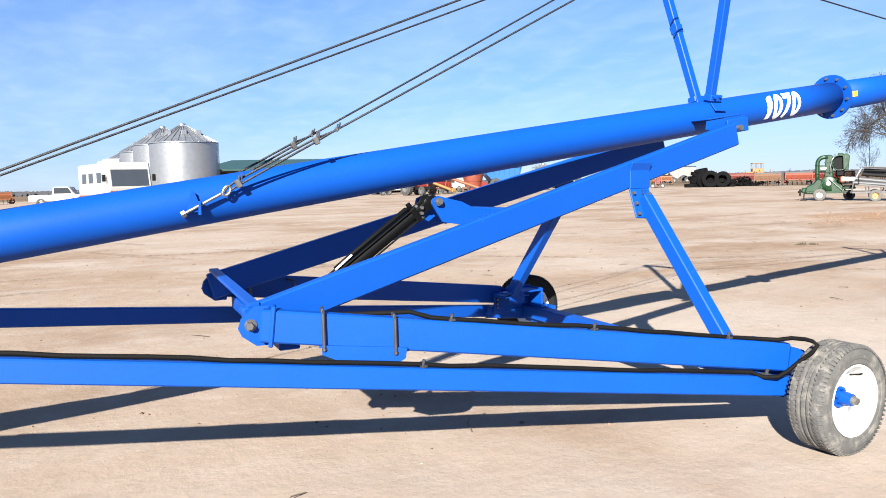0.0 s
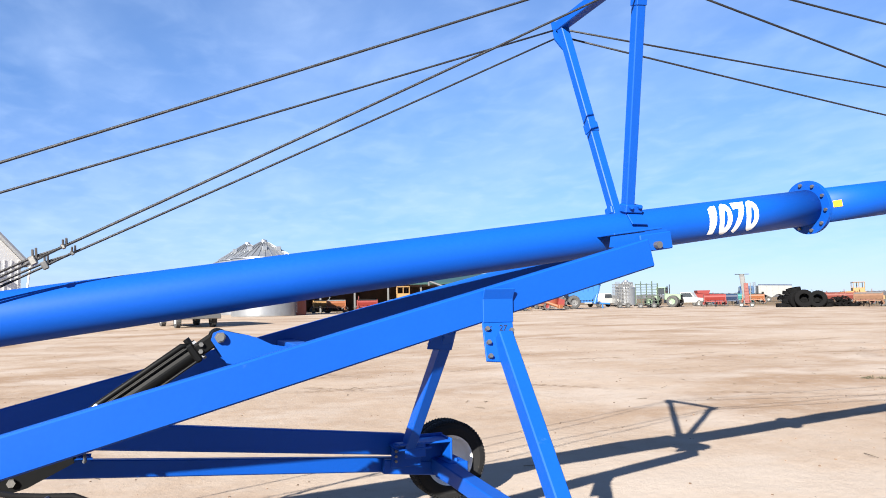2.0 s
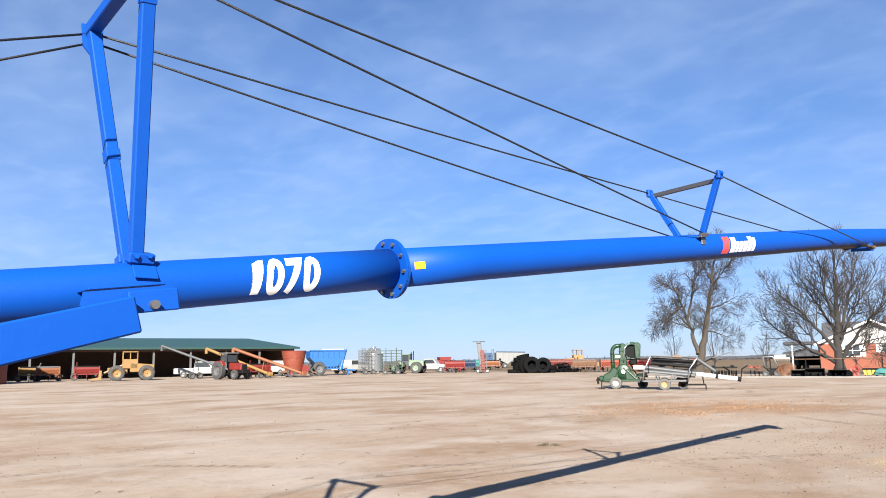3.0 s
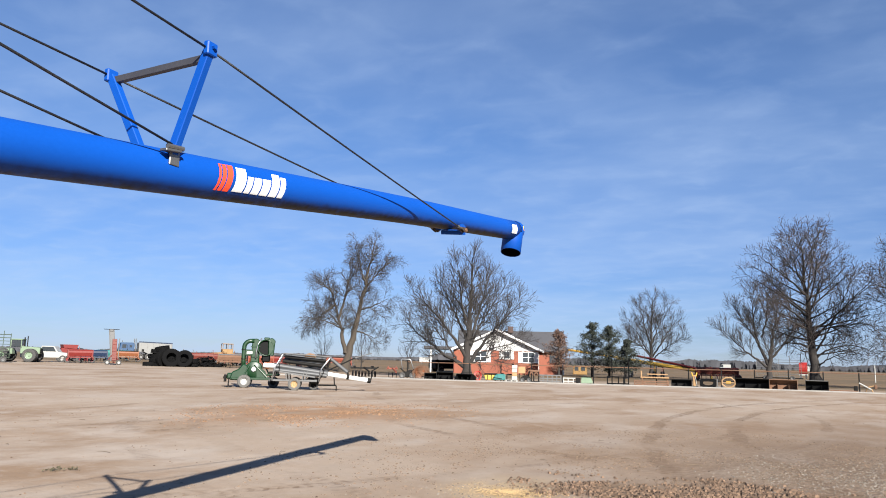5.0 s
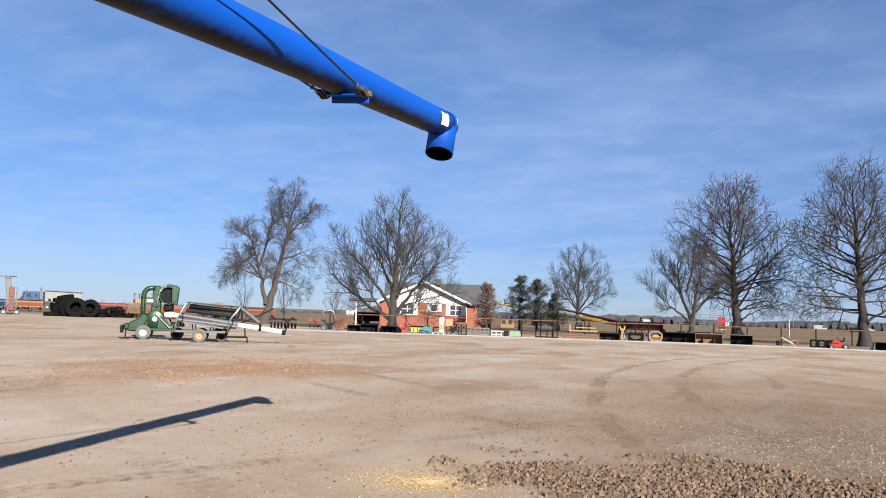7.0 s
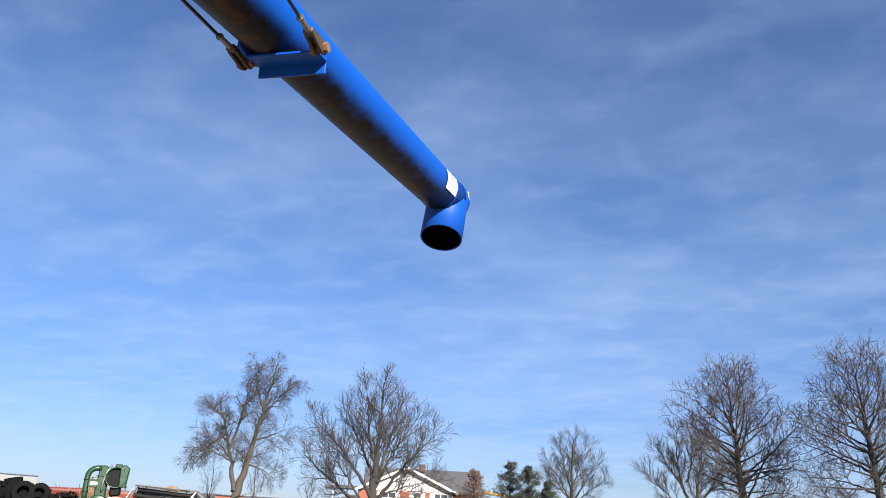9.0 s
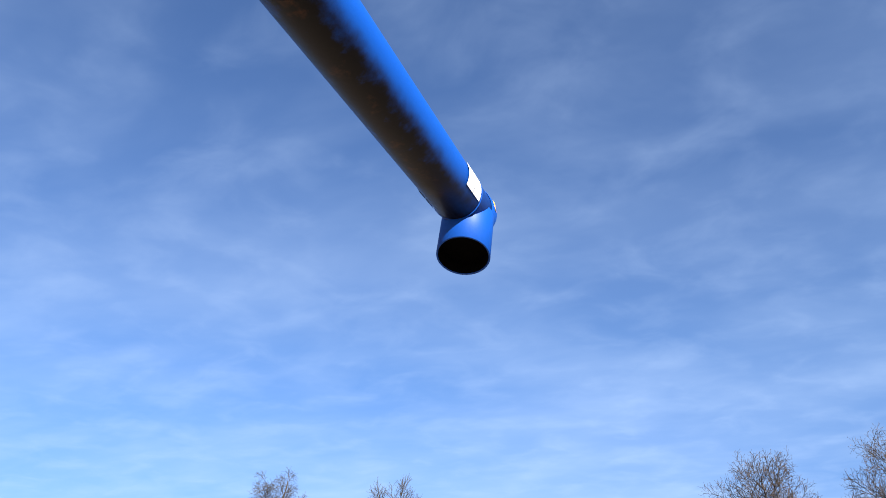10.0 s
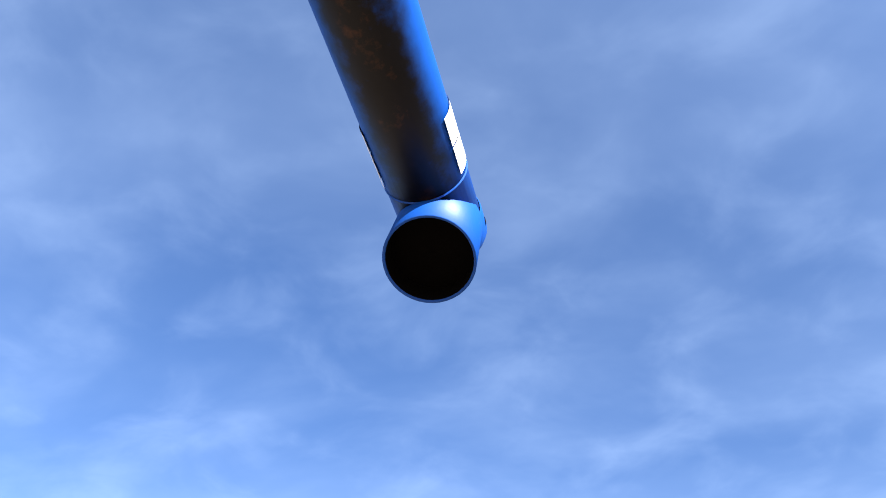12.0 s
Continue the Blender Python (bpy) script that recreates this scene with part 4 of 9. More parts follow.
    build_wheel(A, 1.57, 9.02, 1, 0.312, grain("black_tyre_rubber", (0.009, 0.009, 0.0095), 0.8, var=0.25, scale=12, fine=90, bump=0.3, dirt=(0.05, 0.042, 0.035), dirt_amount=0.2, dirt_scale=9, spec=0.2))
    # hydraulic hoses along the beams
    La, Lb = Vector((5.98, -0.645, 0.84)), Vector((8.62, -1.425, 0.480))
    Ba, Bb = Vector((3.15, -0.17, 0.992)), Vector((8.62, -1.47, 0.328))

    def on(a, b, x, h):
        t_ = (x - a.x) / (b.x - a.x)
        return a.lerp(b, t_) + Vector((0, 0, h))
    bm = bmesh.new()
    rnd = random.Random(4)
    pts = [(6.33, -0.42, 0.80), (6.37, -0.55, 0.835), (6.46, -0.70, 0.848), (6.56, -0.775, 0.852), (6.66, -0.815, 0.852)]
    pts += [on(La, Lb, x, 0.088 + rnd.uniform(-0.004, 0.008)) for x in np.arange(6.75, 8.45, 0.12)]
    pts += [(8.53, -1.44, 0.585), (8.565, -1.50, 0.60), (8.578, -1.57, 0.604), (8.578, -1.609, 0.601), (8.585, -1.634, 0.584), (8.572, -1.615, 0.545), (8.545, -1.558, 0.486), (8.50, -1.525, 0.436), (8.448, -1.508, 0.411), (8.40, -1.46, 0.405)]
    pts += [on(Ba, Bb, x, 0.063 + rnd.uniform(-0.003, 0.006)) for x in np.arange(8.36, 3.4, -0.16)]
    pipe(bm, pts, 0.0115, 8)
    part("hydraulic_hose", bm, HOSE, A, "black rubber hydraulic hose tied along the beams", smooth=True)
    for a, b, h, xs in ((La, Lb, 0.095, (6.84, 7.55, 8.28)), (Ba, Bb, 0.07, (8.45, 6.63))):
        for x in xs:
            c = on(a, b, x, h)
            bm = single(box, (0.03, 0.05, 0.012), Matrix.Translation(c + Vector((0, 0, -0.012))), 0.002)
            rod(bm, c + Vector((0, -0.005, -0.01)), c + Vector((0.004, -0.01, 0.018)), 0.009, n=8)
            part("hose_clip", bm, BOLTSTEEL, A)
    # stencilled arrow and number on the bracket plate
    z = 1.345 + rise(8.5)
    for name, text, dx, label in (("stencil_arrow", "<", -0.045, "dark stencilled arrow"), ("stencil_number", "27", 0.028, "dark stencilled number 27")):
        cu = bpy.data.curves.new("stencil", "FONT")
        cu.body, cu.size, cu.align_x, cu.align_y, cu.shear = text, 0.044, "CENTER", "CENTER", 0.25
        tmp = new("stencil", cu)
        bpy.context.view_layer.update()
        me = bpy.data.meshes.new_from_object(tmp.evaluated_get(bpy.context.evaluated_depsgraph_get()))
        bpy.data.objects.remove(tmp)
        bm = bmesh.new()
        bm.from_mesh(me)
        bmesh.ops.transform(bm, matrix=Matrix.Translation((8.487, -0.462, z)) @ Matrix.Rotation(-0.42, 4, "X") @ Matrix.Rotation(math.pi / 2, 4, "X") @ Matrix.Translation((dx, 0, 0)), verts=bm.verts)
        part(name, bm, INK, A, label)
    return A


BLUE_TUBE = grain("blue_tube_paint", (0.0010, 0.046, 0.255), 0.50, var=0.08, scale=1.5, fine=60, bump=0.04, spec=0.17)


def add_shade_and_rust(m):
    """Paints shade on the tube's belly, with rust towards its end, by the layer."""
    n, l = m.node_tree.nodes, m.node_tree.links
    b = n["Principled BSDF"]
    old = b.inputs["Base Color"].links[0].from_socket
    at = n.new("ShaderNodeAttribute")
    at.attribute_name = "shade_and_rust"
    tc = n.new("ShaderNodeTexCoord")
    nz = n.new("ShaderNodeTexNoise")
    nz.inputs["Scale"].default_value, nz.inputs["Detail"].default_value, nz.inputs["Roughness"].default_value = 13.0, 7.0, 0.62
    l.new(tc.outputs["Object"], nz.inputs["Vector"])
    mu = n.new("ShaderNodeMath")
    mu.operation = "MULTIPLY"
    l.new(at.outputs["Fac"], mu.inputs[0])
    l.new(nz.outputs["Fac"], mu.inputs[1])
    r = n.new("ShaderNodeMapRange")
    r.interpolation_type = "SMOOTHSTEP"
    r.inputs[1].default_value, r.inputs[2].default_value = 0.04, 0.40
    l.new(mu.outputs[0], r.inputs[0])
    # near-black that puts the tube's shaded underside into its colour
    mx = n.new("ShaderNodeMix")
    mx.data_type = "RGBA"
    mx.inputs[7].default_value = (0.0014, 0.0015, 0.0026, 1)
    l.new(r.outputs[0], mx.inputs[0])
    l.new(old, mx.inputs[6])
    # bare rusted patches, larger than the mottling of the painted shade
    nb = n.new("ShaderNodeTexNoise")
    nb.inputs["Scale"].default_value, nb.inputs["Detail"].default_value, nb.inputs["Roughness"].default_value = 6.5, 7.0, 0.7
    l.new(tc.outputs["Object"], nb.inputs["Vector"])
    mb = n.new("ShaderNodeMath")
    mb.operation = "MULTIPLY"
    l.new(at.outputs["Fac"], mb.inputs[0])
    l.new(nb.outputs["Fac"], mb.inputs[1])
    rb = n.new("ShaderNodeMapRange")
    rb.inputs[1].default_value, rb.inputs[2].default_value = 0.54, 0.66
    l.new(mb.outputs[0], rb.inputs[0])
    shade_and_rust = n.new("ShaderNodeMix")
    shade_and_rust.data_type = "RGBA"
    shade_and_rust.inputs[7].default_value = (0.036, 0.014, 0.006, 1)
    l.new(rb.outputs[0], shade_and_rust.inputs[0])
    l.new(mx.outputs[2], shade_and_rust.inputs[6])
    l.new(shade_and_rust.outputs[2], b.inputs["Base Color"])


add_shade_and_rust(BLUE_TUBE)
build_auger()


# ---- more materials ----
GALV = grain("galvanised_sheet", (0.30, 0.31, 0.32), 0.34, metal=0.75, var=0.10, scale=2.5, fine=40, bump=0.06, dirt=(0.30, 0.28, 0.25), dirt_amount=0.15, dirt_scale=1.5)
BARK = grain("grey_brown_bark", (0.021, 0.0175, 0.0155), 0.95, var=0.35, scale=4, fine=40, bump=0.8, bump_dist=0.03, stretch=(3, 3, 0.5))
BARK_PALE = grain("pale_bark", (0.040, 0.031, 0.023), 0.95, var=0.35, scale=4, fine=40, bump=0.8, bump_dist=0.03, stretch=(3, 3, 0.5))
TWIG = grain("bare_twigs", (0.030, 0.025, 0.023), 0.95, var=0.25, scale=3, fine=20, bump=0, island=0.35)
TWIG_RED = grain("reddish_twigs", (0.034, 0.024, 0.021), 0.95, var=0.25, scale=3, fine=20, bump=0, island=0.35)
SEEDS = grain("dry_seed_clusters", (0.085, 0.052, 0.038), 0.95, var=0.3, scale=3, fine=20, bump=0, island=0.4)
CEDAR = grain("cedar_foliage", (0.019, 0.024, 0.017), 0.9, var=0.3, scale=3, fine=20, bump=0, island=0.45)
OAKLEAF = grain("dead_oak_leaves", (0.085, 0.046, 0.030), 0.9, var=0.3, scale=3, fine=20, bump=0, island=0.4)
FARTREE = grain("far_bare_trees", (0.045, 0.046, 0.053), 1.0, var=0.2, scale=0.05, fine=1.0, bump=0, island=0.25)
BRICK = grain("red_brick", (0.175, 0.055, 0.032), 0.9, var=0.15, scale=2, fine=30, bump=0.2, obrand=0.0)
CHIMNEY = grain("sooty_brick", (0.055, 0.035, 0.03), 0.9, var=0.2, scale=2, fine=30, bump=0.2)
SHINGLE = grain("grey_shingles", (0.045, 0.045, 0.05), 0.9, var=0.2, scale=3, fine=25, bump=0.3)
GLASS_DARK = grain("window_glass", (0.03, 0.035, 0.04), 0.06, var=0.1, scale=2, fine=10, bump=0, spec=0.8)
SIDING = grain("white_siding", (0.55, 0.55, 0.54), 0.6, var=0.05, scale=2, fine=30, bump=0.05)
GREENROOF = grain("green_sheet_roof", (0.016, 0.045, 0.038), 0.45, var=0.08, scale=1, fine=30, bump=0.05)
SHEDWALL = grain("brown_shed_boards", (0.12, 0.07, 0.05), 0.9, var=0.2, scale=2, fine=30, bump=0.2)
REDP = grain("red_machine_paint", (0.125, 0.012, 0.009), 0.5, var=0.15, scale=3, fine=40, bump=0.06, dirt=(0.110, 0.060, 0.040), dirt_amount=0.2, dirt_scale=3)
REDBIN = grain("faded_red_paint", (0.15, 0.03, 0.014), 0.6, var=0.2, scale=2, fine=30, bump=0.08, dirt=(0.125, 0.070, 0.045), dirt_amount=0.3, dirt_scale=2)
ORANGE = grain("orange_paint", (0.15, 0.05, 0.018), 0.5, var=0.15, scale=3, fine=40, bump=0.06, dirt=(0.150, 0.090, 0.050), dirt_amount=0.2, dirt_scale=3)
YELLOW = grain("yellow_machine_paint", (0.18, 0.10, 0.03), 0.5, var=0.15, scale=3, fine=40, bump=0.06, dirt=(0.150, 0.110, 0.060), dirt_amount=0.2, dirt_scale=3)
GREEN = grain("dark_green_paint", (0.003, 0.024, 0.007), 0.42, var=0.2, scale=3, fine=40, bump=0.06, dirt=(0.03, 0.05, 0.022), dirt_amount=0.2, dirt_scale=3)
PALEGREEN = grain("pale_green_paint", (0.13, 0.18, 0.12), 0.5, var=0.1, scale=3, fine=40, bump=0.06, dirt=(0.150, 0.150, 0.100), dirt_amount=0.2, dirt_scale=3)
TEAL = grain("teal_paint", (0.02, 0.12, 0.115), 0.5, var=0.1, scale=3, fine=40, bump=0.06)
CARTBLUE = grain("bright_blue_paint", (0.012, 0.08, 0.245), 0.45, var=0.12, scale=3, fine=40, bump=0.06)
NAVY = grain("dark_blue_paint", (0.008, 0.018, 0.045), 0.45, var=0.12, scale=3, fine=40, bump=0.06)
GREY = grain("weathered_grey_steel", (0.085, 0.085, 0.085), 0.6, metal=0.15, var=0.2, scale=4, fine=50, bump=0.1, dirt=(0.070, 0.060, 0.050), dirt_amount=0.3, dirt_scale=2)
PIPEGREY = grain("grey_pipe", (0.060, 0.062, 0.065), 0.55, metal=0.3, var=0.15, scale=4, fine=50, bump=0.1)
RACK = grain("dull_green_rack_steel", (0.045, 0.065, 0.045), 0.6, metal=0.2, var=0.2, scale=4, fine=50, bump=0.1)
DARKIRON = grain("dark_iron", (0.005, 0.0045, 0.004), 0.7, metal=0.0, var=0.3, scale=4, fine=50, bump=0.15, dirt=(0.05, 0.026, 0.016), dirt_amount=0.22, dirt_scale=3, spec=0.2)
RUST = grain("rusted_iron", (0.11, 0.055, 0.03), 0.8, var=0.3, scale=4, fine=50, bump=0.2)
TAN = grain("tan_wood", (0.15, 0.085, 0.045), 0.8, var=0.2, scale=3, fine=30, bump=0.15)
CORN = grain("spilled_corn", (0.30, 0.205, 0.095), 0.8, var=0.2, scale=8, fine=60, bump=0.4, island=0.3)

BRIGHTRED_FADED = grain("sun_faded_red_paint", (0.095, 0.016, 0.010), 0.6, var=0.18, scale=2, fine=30, bump=0.08, dirt=(0.15, 0.08, 0.05), dirt_amount=0.3, dirt_scale=2)
OLDWHITE = grain("weathered_white_paint", (0.27, 0.27, 0.255), 0.5, var=0.12, scale=2, fine=30, bump=0.05, dirt=(0.25, 0.21, 0.17), dirt_amount=0.25, dirt_scale=2)


# ---- helpers for the yard ----
def stand(x, y, turn=0.0):
    """A pose on the ground whose x runs to the right, and y away, for one who looks from the auger."""
    a = math.atan2(y + 3, x - 12)
    return Matrix.Translation((x, y, ground_z(x, y))) @ Matrix.Rotation(a - math.pi / 2 + radians(turn), 4, "Z")


WHEEL_MESH = {}


def wheel_meshes():
    if not WHEEL_MESH:
        bm = single(lathe, [(0.55, -0.45), (0.70, -0.5), (0.93, -0.46), (1.0, -0.38), (1.0, 0.38), (0.93, 0.46), (0.70, 0.5), (0.55, 0.45)], Matrix.Rotation(math.pi / 2, 4, "Z"), 28)
        for k in range(22):
            for s in (-1, 1):
                box(bm, (0.075, 0.5, 0.05), Matrix.Rotation(2 * math.pi * (k + 0.25 * s) / 22, 4, "Y") @ Matrix.Translation((0, s * 0.23, 1.0)) @ Matrix.Rotation(s * 0.5, 4, "Z"))
        t = bpy.data.meshes.new("tyre")
        bm.to_mesh(t)
        bm.free()
        bm = single(lathe, [(0.58, -0.42), (0.50, -0.36), (0.44, -0.10), (0.18, -0.04), (0.16, -0.2), (0.0, -0.22)], Matrix.Rotation(math.pi / 2, 4, "Z"), 20)
        lathe(bm, [(0.58, 0.42), (0.50, 0.36), (0.44, 0.10), (0.18, 0.04), (0.16, 0.2), (0.0, 0.22)], Matrix.Rotation(math.pi / 2, 4, "Z"), 20)
        r = bpy.data.meshes.new("rim")
        bm.to_mesh(r)
        bm.free()
        WHEEL_MESH["tyre"], WHEEL_MESH["rim"] = t, r
    return WHEEL_MESH["tyre"], WHEEL_MESH["rim"]


TYPED = {}


def typed(mesh, material):
    key = (mesh.name, material.name)
    if key not in TYPED:
        TYPED[key] = mesh.copy()
        TYPED[key].materials.clear()
        TYPED[key].materials.append(material)
    return TYPED[key]


def add_wheel(parent, x, y, r, w, rim=None, z=None, tyre=None):
    t, rm = wheel_meshes()
    h = new("wheel")
    h.parent = parent
    h.matrix_basis = Matrix.Translation((x, y, r if z is None else z)) @ Matrix.Diagonal((r, w, r, 1))
    o = new("tyre", typed(t, tyre or TYRE_DARK))
    o.parent = h
    o = new("rim", typed(rm, rim or GREY))
    o.parent = h
    return h


def slab(parent, name, size, at, mat, bevel=0.02, label="", rot=None):
    m = Matrix.Translation(at)
    if rot:
        m = m @ Euler([radians(a) for a in rot]).to_matrix().to_4x4()
    return part(name, single(box, size, m, bevel), mat, parent, label)


def bar(parent, name, p0, p1, r, mat, n=8, label=""):
    return part(name, single(rod, p0, p1, r, n=n), mat, parent, label)


def sheet(parent, name, outline, width, mat, y=0.0, label="", bevel=0.0):
    bm = single(prism, outline, width, Matrix.Translation((0, y, 0)))
    if bevel:
        bmesh.ops.bevel(bm, geom=bm.edges[:], offset=bevel, segments=1, affect="EDGES", clamp_overlap=True)
    return part(name, bm, mat, parent, label)


# ---- trees ----
class Wood:
    def __init__(self):
        self.v, self.f = [], []

    def limb(self, pts, rs, n):
        base = len(self.v)
        side = None
        for i, p in enumerate(pts):
            d = (pts[min(i + 1, len(pts) - 1)] - pts[max(i - 1, 0)]).normalized()
            if side is None:
                side = d.cross(Vector((0.3, 0.2, 1)) if abs(d.z) < 0.9 else Vector((1, 0, 0))).normalized()
            side = (side - d * side.dot(d)).normalized()
            o = d.cross(side)
            for k in range(n):
                a = 2 * math.pi * k / n
                self.v.append(p + rs[i] * (math.cos(a) * side + math.sin(a) * o))
        for i in range(len(pts) - 1):
            for k in range(n):
                a, b = base + i * n + k, base + i * n + (k + 1) % n
                self.f.append((a, b, b + n, a + n))

    def leaf(self, p, size, rnd):
        a = Vector((rnd.gauss(0, 1), rnd.gauss(0, 1), rnd.gauss(0, 1))).normalized()
        b = a.cross(Vector((rnd.gauss(0, 1), rnd.gauss(0, 1), rnd.gauss(0, 1)))).normalized()
        k = len(self.v)
        self.v += [p, p + size * (a + 0.35 * b), p + size * 1.5 * a, p + size * (a - 0.35 * b)]
        self.f.append((k, k + 1, k + 2, k + 3))

    def mesh(self, name, mat, parent, label=""):
        me = bpy.data.meshes.new(name)
        me.from_pydata([tuple(v) for v in self.v], [], self.f)
        me.polygons.foreach_set("use_smooth", [len(f) == 4 and name != "dry_foliage" for f in self.f])
        me.materials.append(mat)
        ob = new(name, me)
        ob.parent = parent
        if label:
            tagged(ob, label)
        return ob


def turned(d, angle, rnd):
    """d bent by angle towards a random side."""
    side = d.cross(Vector((rnd.gauss(0, 1), rnd.gauss(0, 1), rnd.gauss(0, 1)))).normalized()
    return (d * math.cos(angle) + side * math.sin(angle)).normalized()


def grow(thick, thin, p, d, length, r, level, last, rnd, lift, kids, spread, env):
    n = 5
    pts, rs, q, e = [p], [r], p.copy(), d.copy()
    for i in range(n):
        e = (e + Vector((rnd.gauss(0, 0.12), rnd.gauss(0, 0.12), rnd.gauss(0, 0.08) + lift))).normalized()
        q = q + e * (length / n)
        if level < 4 and i > 0 and not env(q):
            break
        pts.append(q.copy())
        rs.append(max(0.008, r * (1 - 0.74 * (i + 1) / n)))
    if len(pts) <= n:
        rs = [max(0.008, r * (1 - 0.85 * i / (len(pts) - 1))) for i in range(len(pts))]
    (thick if level <= 1 else thin).limb(pts, rs, 6 if level <= 1 else 4 if level == 2 else 3)
    if level >= last:
        return
    m = len(pts) - 1
    count = max(1, round(kids[level] * m / n))
    for k in range(count):
        t = 0.2 + 0.8 * (k + rnd.random()) / count
        i = min(m - 1, int(t * m))
        a = pts[i].lerp(pts[i + 1], t * m - i)
        if level > 0 and not env(a):
            continue
        dd = turned((pts[i + 1] - pts[i]).normalized(), radians(rnd.uniform(*spread)), rnd)
        grow(thick, thin, a, dd, length * rnd.uniform(0.42, 0.68) * (1.05 - 0.30 * t), max(0.009, rs[i] * rnd.uniform(0.42, 0.58)), level + 1, last, rnd, lift, kids, spread, env)


def small_tree(x, y, height, radius, seed, label, lobes):
    """lobes: the crown's outline as ellipsoids (right, height, half width, half height)."""
    rnd = random.Random(seed)
    T = thing("bare_tree", label, "tree", "bare trees", stand(x, y) @ Matrix.Translation((0, 0, -0.05)))
    thick, thin = Wood(), Wood()

    def env(p):
        wave = 0.86 + 0.45 * noise.noise((p.x * 0.55, p.y * 0.55, p.z * 0.55 + seed)) + 0.35 * noise.noise((p.x * 1.9, p.y * 1.9, p.z * 1.9 + seed))
        return any(((p.x - cx) ** 2 + p.y ** 2) / rx ** 2 + (p.z - cz) ** 2 / rz ** 2 < wave for cx, cz, rx, rz in lobes)

    stem = height * 0.17
    lean = Vector((rnd.uniform(-0.05, 0.05), rnd.uniform(-0.05, 0.05), 1))
    top = lean * stem
    thick.limb([Vector((0, 0, -0.1)), Vector((0, 0, stem * 0.12)) + lean * 0.01, top * 0.55, top], [radius * 1.5, radius * 1.12, radius, radius * 0.95], 10)
    starts = [((rnd.uniform(-0.1, 0.1), rnd.uniform(-0.1, 0.1), 1.0), 0.86, 0.66), ((0.25, 0.15, 1.0), 0.8, 0.45), ((-0.22, -0.2, 1.0), 0.8, 0.45)]
    for k in range(9):
        a = 2 * math.pi * k / 9 + rnd.uniform(-0.3, 0.3)
        tilt = rnd.uniform(0.5, 1.7)
        starts.append(((math.cos(a) * tilt, math.sin(a) * tilt, 1.0), rnd.uniform(0.52, 0.70), rnd.uniform(0.30, 0.45)))
    for d, l, k in starts:
        grow(thick, thin, top * rnd.uniform(0.75, 1.0), Vector(d).normalized(), height * l, radius * k, 0, 3, rnd, 0.025, (5, 4, 3, 2), (22, 58), env)
    thick.mesh("trunk", BARK, T)
    thin.mesh("crown", TWIG, T, "leafless crown of fine twigs")
    return T


def smooth_line(knots, per=4):
    """A soft curve through the knots."""
    pts = []
    for i in range(len(knots) - 1):
        p0, p1, p2, p3 = knots[max(i - 1, 0)], knots[i], knots[i + 1], knots[min(i + 2, len(knots) - 1)]
        for j in range(per):
            t = j / per
            pts.append(0.5 * (2 * p1 + (p2 - p0) * t + (2 * p0 - 5 * p1 + 4 * p2 - p3) * t * t + (3 * p1 - p0 - 3 * p2 + p3) * t ** 3))
    pts.append(knots[-1])
    return pts


def branch_out(thick, thin, tips, line, rs, level, rnd, style):
    """Branches alternate along a line and branch again, down to fine twigs; style: (rise, droop, spread, closeness, length)."""
    rise_, droop, spread, close, size = style
    m = len(line) - 1
    total = sum((line[i + 1] - line[i]).length for i in range(m))
    count = max(2, round(total * close * (1.5, 2.9, 4.6)[level]))
    start = (0.26, 0.16, 0.10)[level]
    turn = rnd.uniform(0, 6.28)
    for c in range(count):
        t = start + (1 - start) * (c + rnd.uniform(0.2, 0.8)) / count
        i = min(m - 1, int(t * m))
        u = t * m - i
        p, d = line[i].lerp(line[i + 1], u), (line[i + 1] - line[i]).normalized()
        turn += 2.4 + rnd.uniform(-0.5, 0.5)
        side = d.cross(Vector((math.cos(turn), math.sin(turn), 0.35 * math.sin(turn * 1.7)))).normalized()
        ang = radians(rnd.uniform(*spread))
        e = (d * math.cos(ang) + side * math.sin(ang)).normalized()
        length = size * (1.0, 0.52, 0.30)[level] * rnd.uniform(0.65, 1.25) * (1.12 - 0.55 * t)
        r0 = min((0.050, 0.026, 0.0140)[level], (rs[i] * (1 - u) + rs[i + 1] * u) * 0.6)
        r1 = (0.020, 0.0130, 0.0100)[level]
        n = (5, 4, 2)[level]
        pts, q = [p], p.copy()
        for k in range(n):
            e = (e + Vector((rnd.gauss(0, 0.07), rnd.gauss(0, 0.07), rnd.gauss(0, 0.05) + rise_ / n - droop * level * (k + 1) / n))).normalized()
            q = q + e * (length / n)
            pts.append(q.copy())
        rr = [r0 + (r1 - r0) * k / n for k in range(n + 1)]
        (thick if level == 0 else thin).limb(pts, rr, (5, 4, 3)[level])
        if level < 2:
            branch_out(thick, thin, tips, pts, rr, level + 1, rnd, style)
        elif tips is not None and rnd.random() < 0.30:
            tips.leaf(q, rnd.uniform(0.05, 0.10), rnd)


